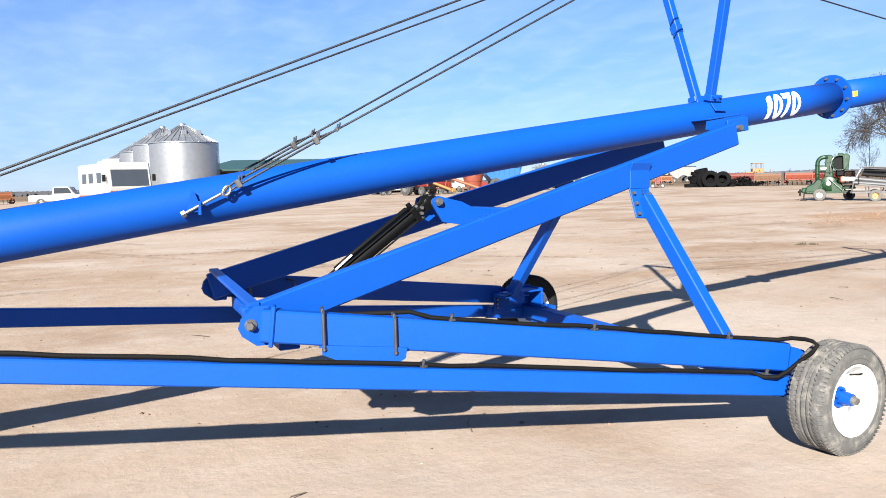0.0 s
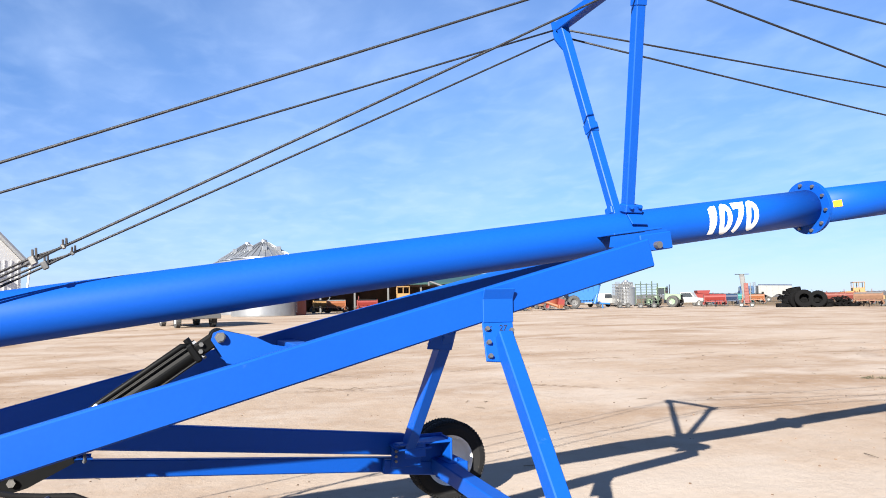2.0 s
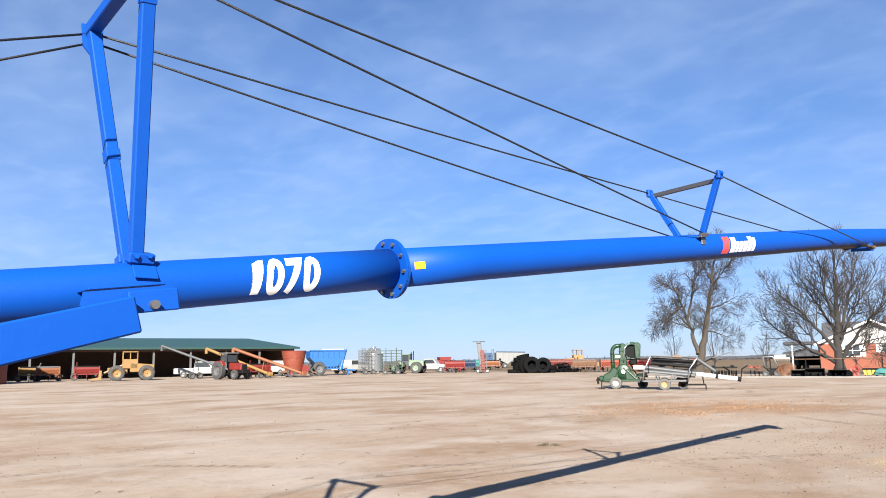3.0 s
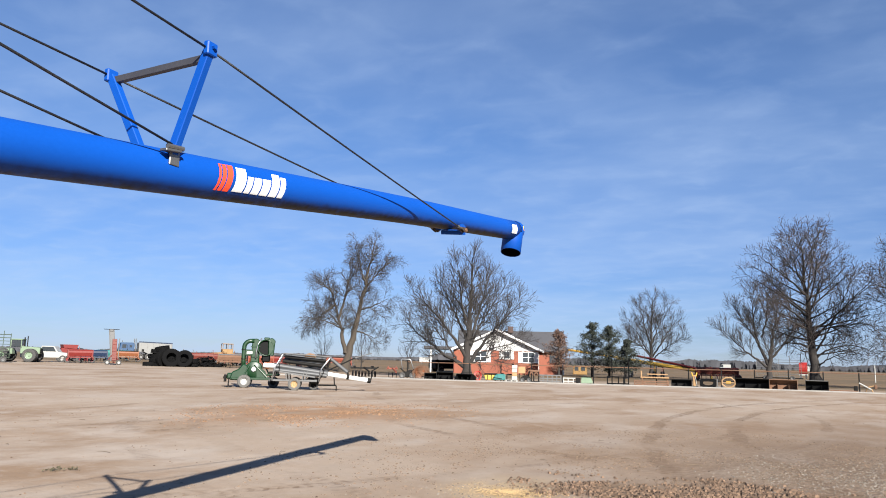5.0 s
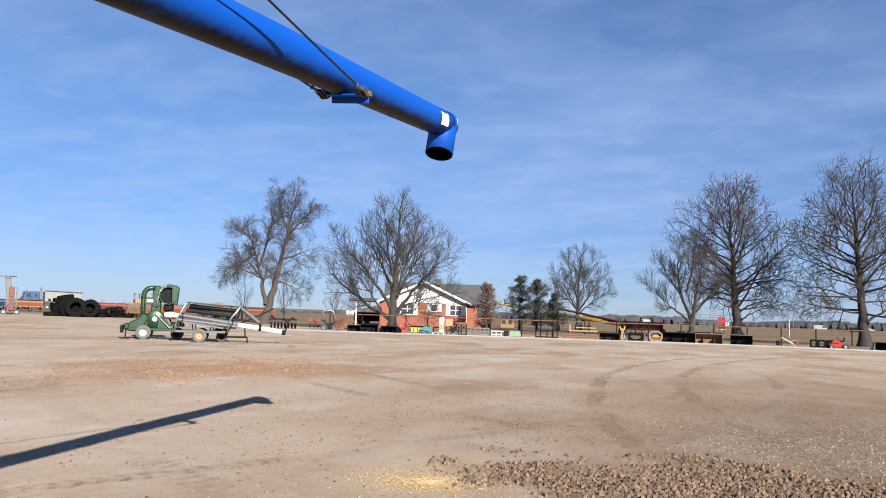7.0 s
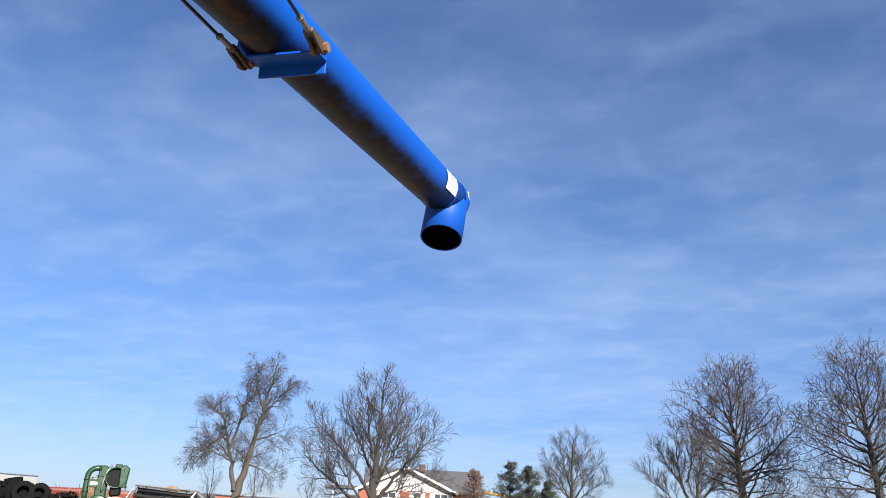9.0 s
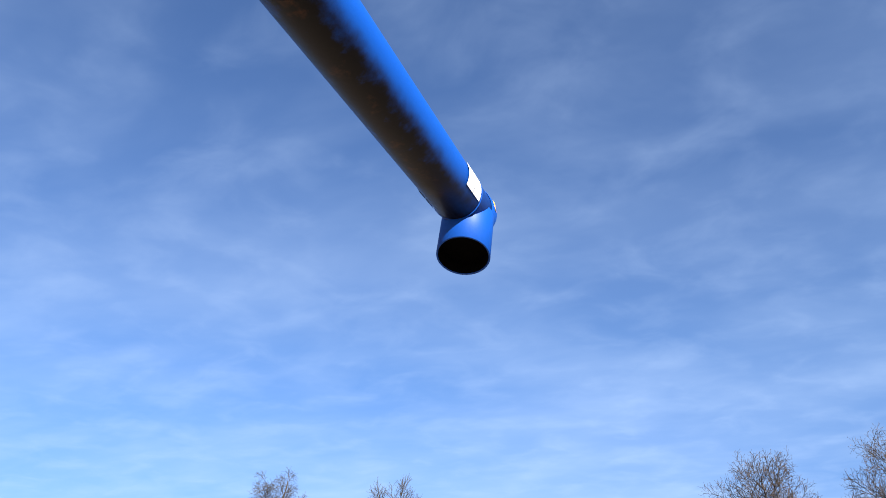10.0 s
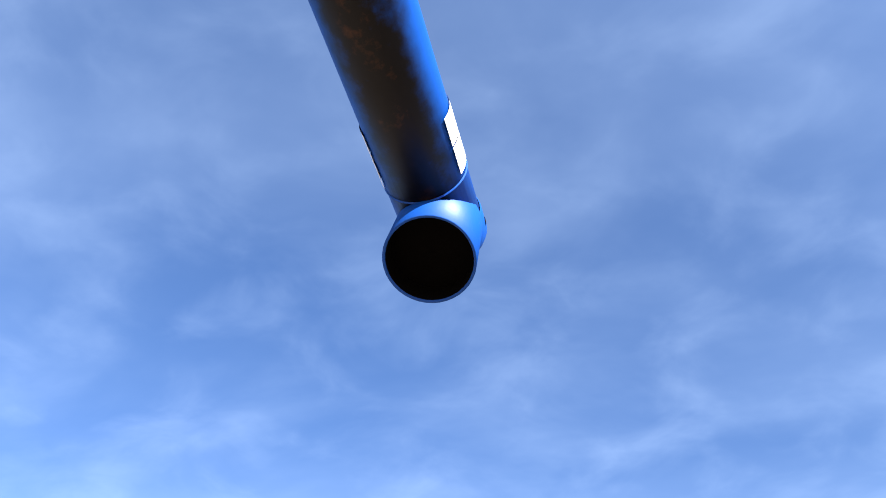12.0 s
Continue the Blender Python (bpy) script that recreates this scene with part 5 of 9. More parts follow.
def limbed_tree(x, y, radius, seed, label, limbs, mat, twig, style, flare=1.5, seeds=False, tall=1.0, whorl=None, wide=1.0):
    """A bare tree grown along its main limbs; a limb: thickness, where it starts and ends (right, up), and how far it bows."""
    rnd = random.Random(seed)
    T = thing("bare_tree", label, "tree", "bare trees", stand(x, y) @ Matrix.Translation((0, 0, -0.05)))
    thick, thin, tips = Wood(), Wood(), Wood() if seeds else None
    for number, (k, x0, z0, x1, z1, bow) in enumerate(limbs):
        length = math.hypot(x1 - x0, z1 - z0)
        depth = 0.0 if number == 0 else (1 if number % 2 else -1) * rnd.uniform(0.12, 0.60) * length
        knots = []
        for i in range(6):
            t = i / 5
            side = 4 * t * (1 - t) * bow / length
            knots.append(Vector(((x0 + (x1 - x0) * t - (z1 - z0) * side) * wide, depth * t, (z0 + (z1 - z0) * t + (x1 - x0) * side) * tall)))
        line = smooth_line(knots)
        line = [p + (Vector((rnd.gauss(0, 0.05), rnd.gauss(0, 0.05), rnd.gauss(0, 0.03))) if 0 < i < len(line) - 1 else Vector()) for i, p in enumerate(line)]
        m = len(line) - 1
        rs = [max(0.022, radius * k * (0.85 if number else 1.0) * (1 - 0.93 * (i / m) ** 0.75)) for i in range(m + 1)]
        if number == 0:
            rs[0], rs[1] = radius * flare, radius * (1 + 0.35 * (flare - 1))
        thick.limb(line, rs, 12 if number == 0 else 8)
        branch_out(thick, thin, tips, line, rs, 0, rnd, style)
        if number == 0:
            stem, girth = line, rs
    if whorl:
        # many slender side branches along one stem: nearly level low down, steeper towards the top
        count, low, girdle = whorl
        m = len(stem) - 1
        for k in range(count):
            t = low + (0.97 - low) * (k + rnd.uniform(0, 0.8)) / count
            i = min(m - 1, int(t * m))
            p = stem[i].lerp(stem[i + 1], t * m - i)
            az, el = k * 2.4 + rnd.uniform(-0.4, 0.4), radians(-4 + 66 * ((t - low) / (1 - low)) ** 1.1 + rnd.uniform(-7, 9))
            reach = girdle * rnd.uniform(0.72, 1.08) * math.sin(math.pi * (0.30 + 0.60 * (t - low) / (1 - low))) ** 0.8
            pts, q, d = [p], p.copy(), Vector((math.cos(az) * math.cos(el), math.sin(az) * math.cos(el), math.sin(el)))
            for j in range(6):
                d = (d + Vector((rnd.gauss(0, 0.07), rnd.gauss(0, 0.07), rnd.gauss(0, 0.05) + 0.05))).normalized()
                q = q + d * reach / 6
                pts.append(q.copy())
            r0 = min(girth[i] * 0.45, 0.02 + 0.016 * reach)
            rr = [max(0.018, r0 * (1 - 0.85 * j / 6)) for j in range(7)]
            thick.limb(pts, rr, 6)
            branch_out(thick, thin, tips, pts, rr, 0, rnd, style)
    thick.mesh("trunk", mat, T)
    thin.mesh("crown", twig, T, "leafless crown of fine twigs")
    if seeds:
        tips.mesh("dry_foliage", SEEDS, T, "dry brown seed clusters at the twig ends")
    return T


def leafy_tree(x, y, height, width, mat, seed, label, category, cone):
    rnd = random.Random(seed)
    T = thing("cedar_tree" if cone else "oak_tree", label, category, "", Matrix.Translation((x, y, ground_z(x, y) - 0.05)))
    thick, leaves = Wood(), Wood()
    thick.limb([Vector((0, 0, 0)), Vector((0.05, 0, height * 0.4)), Vector((0, 0.05, height * 0.96))], [0.16, 0.10, 0.02], 7)
    for k in range(46):
        t = 0.12 + 0.86 * k / 46
        az = k * 2.4 + rnd.uniform(-0.5, 0.5)
        prof = (1 - t) ** 0.8 + 0.08 if cone else math.sin(math.pi * (0.1 + 0.85 * t))
        reach = width * prof * rnd.choice((0.35, 0.6, 0.85, 1.0, 1.3)) * rnd.uniform(0.8, 1.15)
        d = Vector((math.cos(az), math.sin(az), rnd.uniform(0.15, 0.6)))
        p0 = Vector((0, 0, height * t))
        p1 = p0 + d * reach
        thick.limb([p0, p0.lerp(p1, 0.5) + Vector((0, 0, -0.05)), p1], [0.035, 0.022, 0.008], 4)
        for j in range(170 if cone else 60):
            u = rnd.random() ** 0.6
            q = p0.lerp(p1, u) + Vector((rnd.gauss(0, 1), rnd.gauss(0, 1), rnd.gauss(0, 0.8))) * 0.15 * (0.5 + reach * 0.5)
            leaves.leaf(q, rnd.uniform(0.06, 0.15) if cone else rnd.uniform(0.08, 0.17), rnd)
    thick.mesh("trunk", BARK, T)
    leaves.mesh("crown", mat, T)
    return T


limbed_tree(78.3, 37.7, 0.46, 11, "tall forked bare tree with pale trunk and drooping twigs",
            [(1, 0, 0, 2.7, 14, -0.1), (0.7, 0.1, 1.9, -2.3, 10, -0.2), (0.42, -0.8, 5.4, 0.6, 12.2, -0.1), (0.28, 0.9, 4.3, 3.8, 3.1, 0.2), (0.3, 1.5, 6.5, 4.2, 7.7, -0.1),
             (0.36, 1.8, 8.6, 4.8, 12.2, 0.2), (0.32, 1.9, 9.2, 0.9, 13.2, 0.2), (0.3, -1.2, 7, -4.4, 4.5, 0.1), (0.28, -1.4, 8, -3.2, 9.3, -0.2), (0.3, -0.7, 5, -3, 7.2, 0),
             (0.24, -0.6, 4.6, -3.9, 5.5, -0.2)],
            BARK_PALE, TWIG, (0.15, 0.16, (28, 60), 1.75, 2.0), 1.6)
limbed_tree(70.1, 20.7, 0.40, 22, "broad bare tree with spreading limbs beside the house",
            [(1, 0, 0, 0.4, 10.4, -0), (0.55, 0.2, 2.9, 2.3, 9.7, 0), (0.45, 0.1, 4, -1, 9.6, 0.1), (0.62, 0, 1, -6, 4.9, 0.2), (0.58, 0, 1.8, -5, 7.2, -0.3),
             (0.45, 0.1, 3.3, -2.7, 8.4, -0), (0.6, 0.1, 1.2, 4.9, 6.6, 0.2), (0.45, 0.1, 2.3, 3.6, 8.2, 0.2), (0.3, 0.1, 1.2, 3.2, 2.2, 0.1), (0.3, 0.2, 1.9, 5.4, 3.4, 0.1),
             (0.3, -1, 1.7, -4.4, 5.6, -0.2)],
            BARK, TWIG, (0.35, 0.0, (26, 52), 1.45, 2.2), 1.5, wide=0.92)
limbed_tree(112.7, 11.6, 0.34, 33, "rounded bare tree in the dry field",
            [(1, 0, 0, 0.3, 10.6, 0.2), (0.5, 0, 2.6, -4.2, 7.9, -0), (0.4, 0, 2.4, -4.8, 5.4, -0.4), (0.5, 0, 2.6, 4.4, 7.8, 0), (0.4, 0, 2.2, 5, 5.2, 0.2),
             (0.45, -0.1, 4, 2.6, 9.8, 0), (0.45, -0.1, 4, -2.1, 9.8, 0.1)],
            BARK, TWIG, (0.45, 0.0, (26, 52), 1.5, 2.1), 1.4, wide=0.76)
limbed_tree(103.2, -2.4, 0.36, 41, "bare tree with upright limbs",
            [(1, 0, 0, 1.4, 9.2, 0.1), (0.7, 0.1, 1.9, -1.2, 10.6, 0.7), (0.55, 0, 1.7, -4.8, 6, 0.2), (0.4, -0.9, 4.3, -3.4, 8.6, 0), (0.45, -0.5, 5, 0.5, 10.8, -0.2),
             (0.55, 0.3, 2.6, 3.7, 8.2, -0.4), (0.35, 1.8, 4.3, 4.6, 5.8, 0)],
            BARK, TWIG, (0.5, 0.0, (24, 50), 1.4, 2.3), 1.4)
limbed_tree(87.6, -6.6, 0.50, 5, "large bare tree with thick trunk and dense branches",
            [(1, 0, 0, -0.8, 15.5, 0.1), (0.34, -0.4, 7.2, -6, 12.3, -0.2), (0.3, -0.5, 9.5, -4.7, 14, -0.1), (0.26, -0.6, 11, -2.9, 15.2, 0.2), (0.32, -0.4, 6.2, -5.3, 9.6, -0.6),
             (0.26, 0, 3.7, 3.7, 13, -0.3), (0.24, -0.2, 4.8, 5.4, 11.6, 0.1), (0.28, -0.4, 7.4, 1.5, 14.4, 0), (0.26, -0.5, 9.6, 0.4, 15.2, -0), (0.3, -0.3, 5.8, 4.9, 11, -0.2),
             (0.24, -0.1, 2.9, 4.8, 3.5, 1.1), (0.24, -0.1, 3.8, -4.1, 3.2, -1), (0.2, 0, 2, 3.4, 3.9, 0.3), (0.24, -0.2, 4.8, -4.2, 6.4, -0.4), (0.24, -0.2, 5.4, 5.8, 6, 0.8)],
            BARK, TWIG_RED, (0.22, 0.0, (32, 62), 1.15, 1.9), 1.55, True, 0.87, (32, 0.20, 5.8))
limbed_tree(82.7, -15.9, 0.46, 6, "large bare tree with rounded crown and dense branches",
            [(1, 0, 0, -0.7, 15.2, -0), (0.28, -0.2, 4.1, -5.4, 5.7, -0.5), (0.26, -0.2, 3.1, -4.9, 3.6, -0.2), (0.34, -0.2, 5.9, -5.8, 9.3, -0.1), (0.3, -0.3, 7.5, -4.6, 10.8, -0.1),
             (0.28, -0.4, 9, -3.7, 14, -0.1), (0.26, -0.4, 10.2, -2.3, 15.3, -0.2), (0.36, 0, 2.1, 5, 4.6, 0.6), (0.34, -0.2, 5.6, 4.5, 10.4, 0.4), (0.28, -0.3, 8.1, 3, 13.7, 0.3),
             (0.26, -0.4, 9.5, 1.4, 15.4, 0), (0.28, -0.2, 5, 5.6, 7, 0.1), (0.26, -0.3, 7.2, 4.6, 12.4, -0.2)],
            BARK, TWIG_RED, (0.22, 0.0, (32, 62), 1.15, 1.9), 1.5, True, 0.87, (32, 0.20, 5.6))
small_tree(88.8, 47.2, 7.0, 0.10, 61, "small slender bare tree", [(0, 4.2, 1.5, 3.0)])
small_tree(93.0, 44.2, 6.5, 0.09, 62, "small slender bare tree", [(0, 4.0, 1.3, 2.6)])
small_tree(112.0, 47.0, 5.6, 0.10, 63, "small bare shrub behind the machinery row", [(0, 3.0, 1.9, 2.4)])
leafy_tree(94.6, 19.3, 5.3, 1.6, OAKLEAF, 71, "small oak holding dead brown leaves by the house", "tree", False)
leafy_tree(97.7, 16.2, 6.4, 3.0, CEDAR, 72, "dark green cedar with ragged outline", "tree", True)
leafy_tree(96.1, 13.9, 5.9, 2.5, CEDAR, 73, "dark green cedar with ragged outline", "tree", True)
leafy_tree(94.5, 11.7, 4.3, 2.2, CEDAR, 74, "short dark green cedar with ragged outline", "tree", True)


def far_woods():
    """Bare woods along the skyline, far past the field."""
    rnd = random.Random(8)
    v, f = [], []
    for k in range(30000):
        a = radians(rnd.uniform(-50, 112))
        d = 640 + 60 * noise.noise((a * 6, 2, 0)) + rnd.uniform(0, 70)
        h = max(0.0, 6.0 + 3 * noise.noise((a * 9, 0, 0)) + 2 * noise.noise((a * 45, 5, 0))) * rnd.uniform(0.6, 0.95)
        if a > radians(25):
            h *= 0.62
        x, y = 12 + d * math.cos(a), -3 + d * math.sin(a)
        w = rnd.uniform(0.9, 2.2)
        tx, ty = -math.sin(a), math.cos(a)
        n = len(v)
        z = ground_z(x, y)
        for u, q in ((-0.35, 0.0), (0.35, 0.0), (1.0, 0.55), (0.75, 0.85), (0.2, 1.0), (-0.4, 0.95), (-0.9, 0.7), (-1.0, 0.45)):
            j = rnd.uniform(0.85, 1.1)
            v.append((x + tx * w * u * j, y + ty * w * u * j, z + h * q * j))
        f.append(tuple(range(n, n + 8)))
    me = bpy.data.meshes.new("far_woods")
    me.from_pydata(v, [], f)
    me.materials.append(FARTREE)
    tagged(new("far_woods", me), "hazy line of bare woods along the horizon", "woods", kind="stuff")


far_woods()


# ---- house ----
def build_house(x, y):
    H = thing("house", "red brick house with white gable and grey roof", "house", "", stand(x, y, 4))
    w, e, ap = 5.1, 3.0, 5.3
    bm = bmesh.new()
    prism(bm, [(-w, 0), (w, 0), (w, 2.82), (-w, 2.82)], 7.0, Matrix.Translation((0, 3.5, 0)))
    box(bm, (12.6, 7.0, 2.82), Matrix.Translation((2.3, 6.6, 1.41)))
    part("wall", bm, BRICK, H, "red brick wall")
    # brick courses stand proud as thin ribs
    course = part("brick_course", single(box, (2 * w + 0.012, 0.01, 0.07), Matrix.Translation((0, -0.001, 0.06))), BRICK, H)
    for k in range(1, 26):
        twin(course, "brick_course", H, Matrix.Translation((0, 0, k * 0.105)))
    bm = bmesh.new()
    prism(bm, [(-w, 2.82), (w, 2.82), (w, e), (0, ap - 0.12), (-w, e)], 0.12, Matrix.Translation((0, 0.02, 0)))
    part("gable", bm, SIDING, H, "white lap-sided gable")
    for k in range(12):
        zz = 2.89 + k * 0.18
        half = w * (1 - max(0, zz - e) / (ap - e)) - 0.1
        if half > 0.3:
            part("siding_lap", single(box, (2 * half, 0.02, 0.02), Matrix.Translation((0, -0.05, zz))), SIDING, H)
    for s in (-1, 1):
        bm = bmesh.new()
        p0, p1 = Vector((0, 3.4, ap + 0.05)), Vector((s * (w + 0.55), 3.4, e - 0.2))
        box(bm, ((p1 - p0).length, 8.2, 0.14), frame_between(p0, p1), 0.0)
        part("roof", bm, SHINGLE, H, "grey shingle roof slope")
        bm = single(beam, (0, -0.72, ap - 0.02), (s * (w + 0.55), -0.72, e - 0.27), 0.05, 0.24)
        part("bargeboard", bm, SIDING, H)
    for s in (-1, 1):
        p0, p1 = Vector((2.3, 6.6, ap + 0.1)), Vector((2.3, 6.6 + s * 4.2, e - 0.15))
        bm = single(box, (13.6, (p1 - p0).length, 0.14), Matrix.Translation((p0 + p1) / 2) @ Matrix.Rotation(-s * math.atan2(p0.z - p1.z, 4.2), 4, "X"))
        part("roof", bm, SHINGLE, H, "grey shingle roof slope")
    slab(H, "chimney", (0.7, 0.6, 0.8), (2.2, 5.9, ap + 0.3), CHIMNEY, 0.02, "weathered dark brick chimney")
    for cx, wid, z0, z1, panes in ((-1.9, 1.5, 1.45, 2.68, 2), (1.25, 0.75, 1.85, 2.70, 1), (3.85, 1.4, 1.45, 2.68, 2)):
        W = new("window")
        W.parent = H
        slab(W, "frame", (wid + 0.14, 0.08, z1 - z0 + 0.14), (cx, -0.06, (z0 + z1) / 2), SIDING, 0.01)
        for k in range(panes):
            pw = wid / panes - 0.08
            for j in range(2):
                slab(W, "pane", (pw, 0.02, (z1 - z0) / 2 - 0.06), (cx - wid / 2 + (k + 0.5) * wid / panes, -0.112, z0 + (z1 - z0) * (0.25 + 0.5 * j)), GLASS_DARK, 0)
        for s in (-1, 1):
            slab(H, "shutter", (0.40, 0.05, z1 - z0 + 0.1), (cx + s * (wid / 2 + 0.30), -0.07, (z0 + z1) / 2), SIDING, 0.01, "white shutter")
    slab(H, "downspout", (0.12, 0.12, 2.8), (w + 0.35, 2.9, 1.45), SIDING, 0.01)
    slab(H, "corner_board", (0.16, 0.10, 2.8), (8.55, 3.04, 1.42), SIDING, 0.01)
    slab(H, "window", (1.1, 0.06, 1.0), (7.4, 3.07, 1.95), GLASS_DARK, 0.01)
    slab(H, "carport_roof", (3.8, 6.0, 0.35), (-6.9, 3.5, 3.0), SHINGLE, 0.05, "grey carport roof")
    for y_ in (0.8, 6.0):
        slab(H, "carport_post", (0.16, 0.16, 2.85), (-7.9, y_, 1.42), SIDING, 0.01, "white post")
    return H


build_house(96.4, 27.5)


# ---- vehicles and machines ----
def car_body(parent, outline, width, mat, cabin, glass_w=None):
    sheet(parent, "body", outline, width, mat, 0, "", 0.06)
    if cabin:
        sheet(parent, "window", cabin, width - 0.08 if glass_w is None else glass_w, GLASS_DARK, 0, "dark window glass")


def pickup(x, y, turn, mat, label, length=5.2):
    V = thing("pickup_truck", label, "truck", "", stand(x, y, turn))
    k = length / 5.2
    car_body(V, [(-2.6 * k, 0.45), (2.6 * k, 0.45), (2.6 * k, 0.95), (1.2 * k, 1.08), (0.75 * k, 1.75), (-0.55 * k, 1.75), (-0.65 * k, 1.05), (-2.6 * k, 1.05)], 1.8, mat,
             [(1.0 * k, 1.15), (0.68 * k, 1.66), (-0.45 * k, 1.66), (-0.52 * k, 1.15)], 1.82)
    for s in (-1, 1):
        for xx in (-1.6 * k, 1.7 * k):
            add_wheel(V, xx, s * 0.8, 0.38, 0.24, STEEL)
    slab(V, "bumper", (0.12, 1.8, 0.2), (2.63 * k, 0, 0.5), STEEL)
    slab(V, "grille", (0.04, 1.3, 0.28), (2.61 * k, 0, 0.78), DARKIRON)
    for s in (-1, 1):
        slab(V, "headlight", (0.05, 0.22, 0.18), (2.61 * k, s * 0.72, 0.8), DECAL)
    return V


def van(x, y, turn, mat, label, h=2.1):
    V = thing("van", label, "van", "", stand(x, y, turn))
    car_body(V, [(-2.6, 0.4), (2.6, 0.4), (2.6, 1.1), (2.1, 1.25), (1.5, h), (-2.6, h)], 1.9, mat, [(2.0, 1.3), (1.5, h - 0.15), (0.8, h - 0.15), (0.8, 1.3)], 1.92)
    for s in (-1, 1):
        for xx in (-1.7, 1.7):
            add_wheel(V, xx, s * 0.85, 0.36, 0.24, STEEL)
    return V


def tractor(x, y, turn, mat, label, big=1.0):
    V = thing("tractor", label, "tractor", "", stand(x, y, turn))
    sheet(V, "hood", [(0.1, 0.9), (1.9, 0.85), (1.95, 1.45), (0.1, 1.6)], 0.75, mat, 0, "", 0.06)
    slab(V, "grille", (0.05, 0.6, 0.5), (1.98, 0, 1.15), DARKIRON)
    slab(V, "chassis", (3.0, 0.5, 0.35), (0.3, 0, 0.75), DARKIRON, 0.03)
    for s in (-1, 1):
        add_wheel(V, -0.75, s * 0.95, 0.85 * big, 0.48, GREY)
        add_wheel(V, 1.45, s * 0.75, 0.45, 0.26, GREY)
        sheet(V, "fender", [(-1.5, 1.3), (-1.3, 1.75), (-0.3, 1.8), (0.05, 1.3)], 0.4, mat, s * 0.85, "", 0.03)
        for xx in (-0.95, 0.1):
            bar(V, "cab_post", (xx, s * 0.62, 1.5), (xx * 0.9, s * 0.58, 2.45), 0.04, DARKIRON)
    slab(V, "cab_glass", (1.0, 1.15, 0.75), (-0.42, 0, 2.0), GLASS_DARK, 0.05, "dark cab glass")
    slab(V, "cab_roof", (1.35, 1.45, 0.14), (-0.42, 0, 2.5), OLDWHITE if big > 1.05 else GREY, 0.04)
    bar(V, "exhaust", (0.7, 0.1, 1.5), (0.7, 0.1, 2.4), 0.05, DARKIRON)
    slab(V, "weight_block", (0.3, 0.9, 0.35), (2.15, 0, 0.75), DARKIRON, 0.03)
    return V


tractor(39.9, 64.8, -55, REDP, "red tractor with dark cab parked on the dirt lot")


def articulated_tractor(x, y, turn):
    V = thing("articulated_tractor", "pale green four-wheel-drive tractor with dual wheels", "tractor", "", stand(x, y, turn) @ Matrix.Scale(0.78, 4))
    sheet(V, "hood", [(0.4, 1.1), (2.9, 1.1), (2.9, 1.95), (0.4, 2.1)], 1.1, PALEGREEN, 0, "", 0.06)
    sheet(V, "rear_body", [(-2.6, 1.0), (-0.6, 1.0), (-0.6, 1.8), (-2.6, 1.6)], 1.1, PALEGREEN, 0, "", 0.06)
    slab(V, "cab_glass", (1.3, 1.4, 0.95), (-0.1, 0, 2.45), GLASS_DARK, 0.05)
    slab(V, "cab_roof", (1.5, 1.6, 0.15), (-0.1, 0, 3.0), PALEGREEN, 0.04)
    for xx in (-0.75, 0.55):
        for s in (-1, 1):
            bar(V, "cab_post", (xx, s * 0.7, 1.9), (xx, s * 0.7, 3.0), 0.05, PALEGREEN)
    bar(V, "exhaust", (1.0, 0.2, 2.0), (1.0, 0.2, 3.5), 0.07, DARKIRON)
    bar(V, "intake", (0.8, -0.3, 2.0), (0.8, -0.3, 3.3), 0.08, DARKIRON)
    for s in (-1, 1):
        for xx in (-1.6, 1.9):
            for k in (0.85, 1.4):
                add_wheel(V, xx, s * k, 0.88, 0.48, PALEGREEN)
    slab(V, "grille", (0.06, 0.9, 0.7), (2.94, 0, 1.5), DARKIRON)


articulated_tractor(65.8, 70.4, -20)
pickup(41.4, 75.0, -25, OLDWHITE, "white farm truck parked by the open shed", 6.0)
pickup(50.3, 75.4, -50, OLDWHITE, "white pickup truck parked beneath the shed roof")
pickup(69.9, 71.0, -15, OLDWHITE, "white pickup truck parked on the lot")
pickup(7.1, 71.0, -20, OLDWHITE, "white pickup truck far off by the field")
pickup(62.3, 78.1, 40, OLDWHITE, "white pickup truck behind the steel racks", 4.8)


def loader(x, y, turn):
    V = thing("wheel_loader", "yellow wheel loader with open cab frame", "loader", "", stand(x, y, turn))
    sheet(V, "engine_cover", [(-2.2, 0.8), (0.0, 0.8), (0.0, 1.7), (-2.2, 1.5)], 1.3, YELLOW, 0, "", 0.05)
    slab(V, "front_frame", (1.8, 0.9, 0.6), (1.1, 0, 0.95), YELLOW, 0.05)
    slab(V, "cab_roof", (1.4, 1.4, 0.1), (0.0, 0, 2.75), YELLOW, 0.03)
    for xx in (-0.65, 0.0, 0.65):
        for s in (-1, 1):
            bar(V, "cab_post", (xx, s * 0.62, 1.6), (xx, s * 0.62, 2.72), 0.045, YELLOW)
    slab(V, "cab_base", (1.4, 1.3, 0.9), (0.0, 0, 1.6), YELLOW, 0.04)
    for s in (-1, 1):
        bar(V, "lift_arm", (0.6, s * 0.5, 1.5), (2.6, s * 0.5, 0.6), 0.1, YELLOW)
        for xx in (-1.5, 1.2):
            add_wheel(V, xx, s * 0.95, 0.72, 0.45, YELLOW)
    sheet(V, "bucket", [(2.5, 0.15), (3.5, 0.1), (3.5, 0.2), (2.75, 0.35), (2.7, 1.0), (2.5, 1.0)], 2.4, YELLOW)


loader(32.6, 71.8, 180)


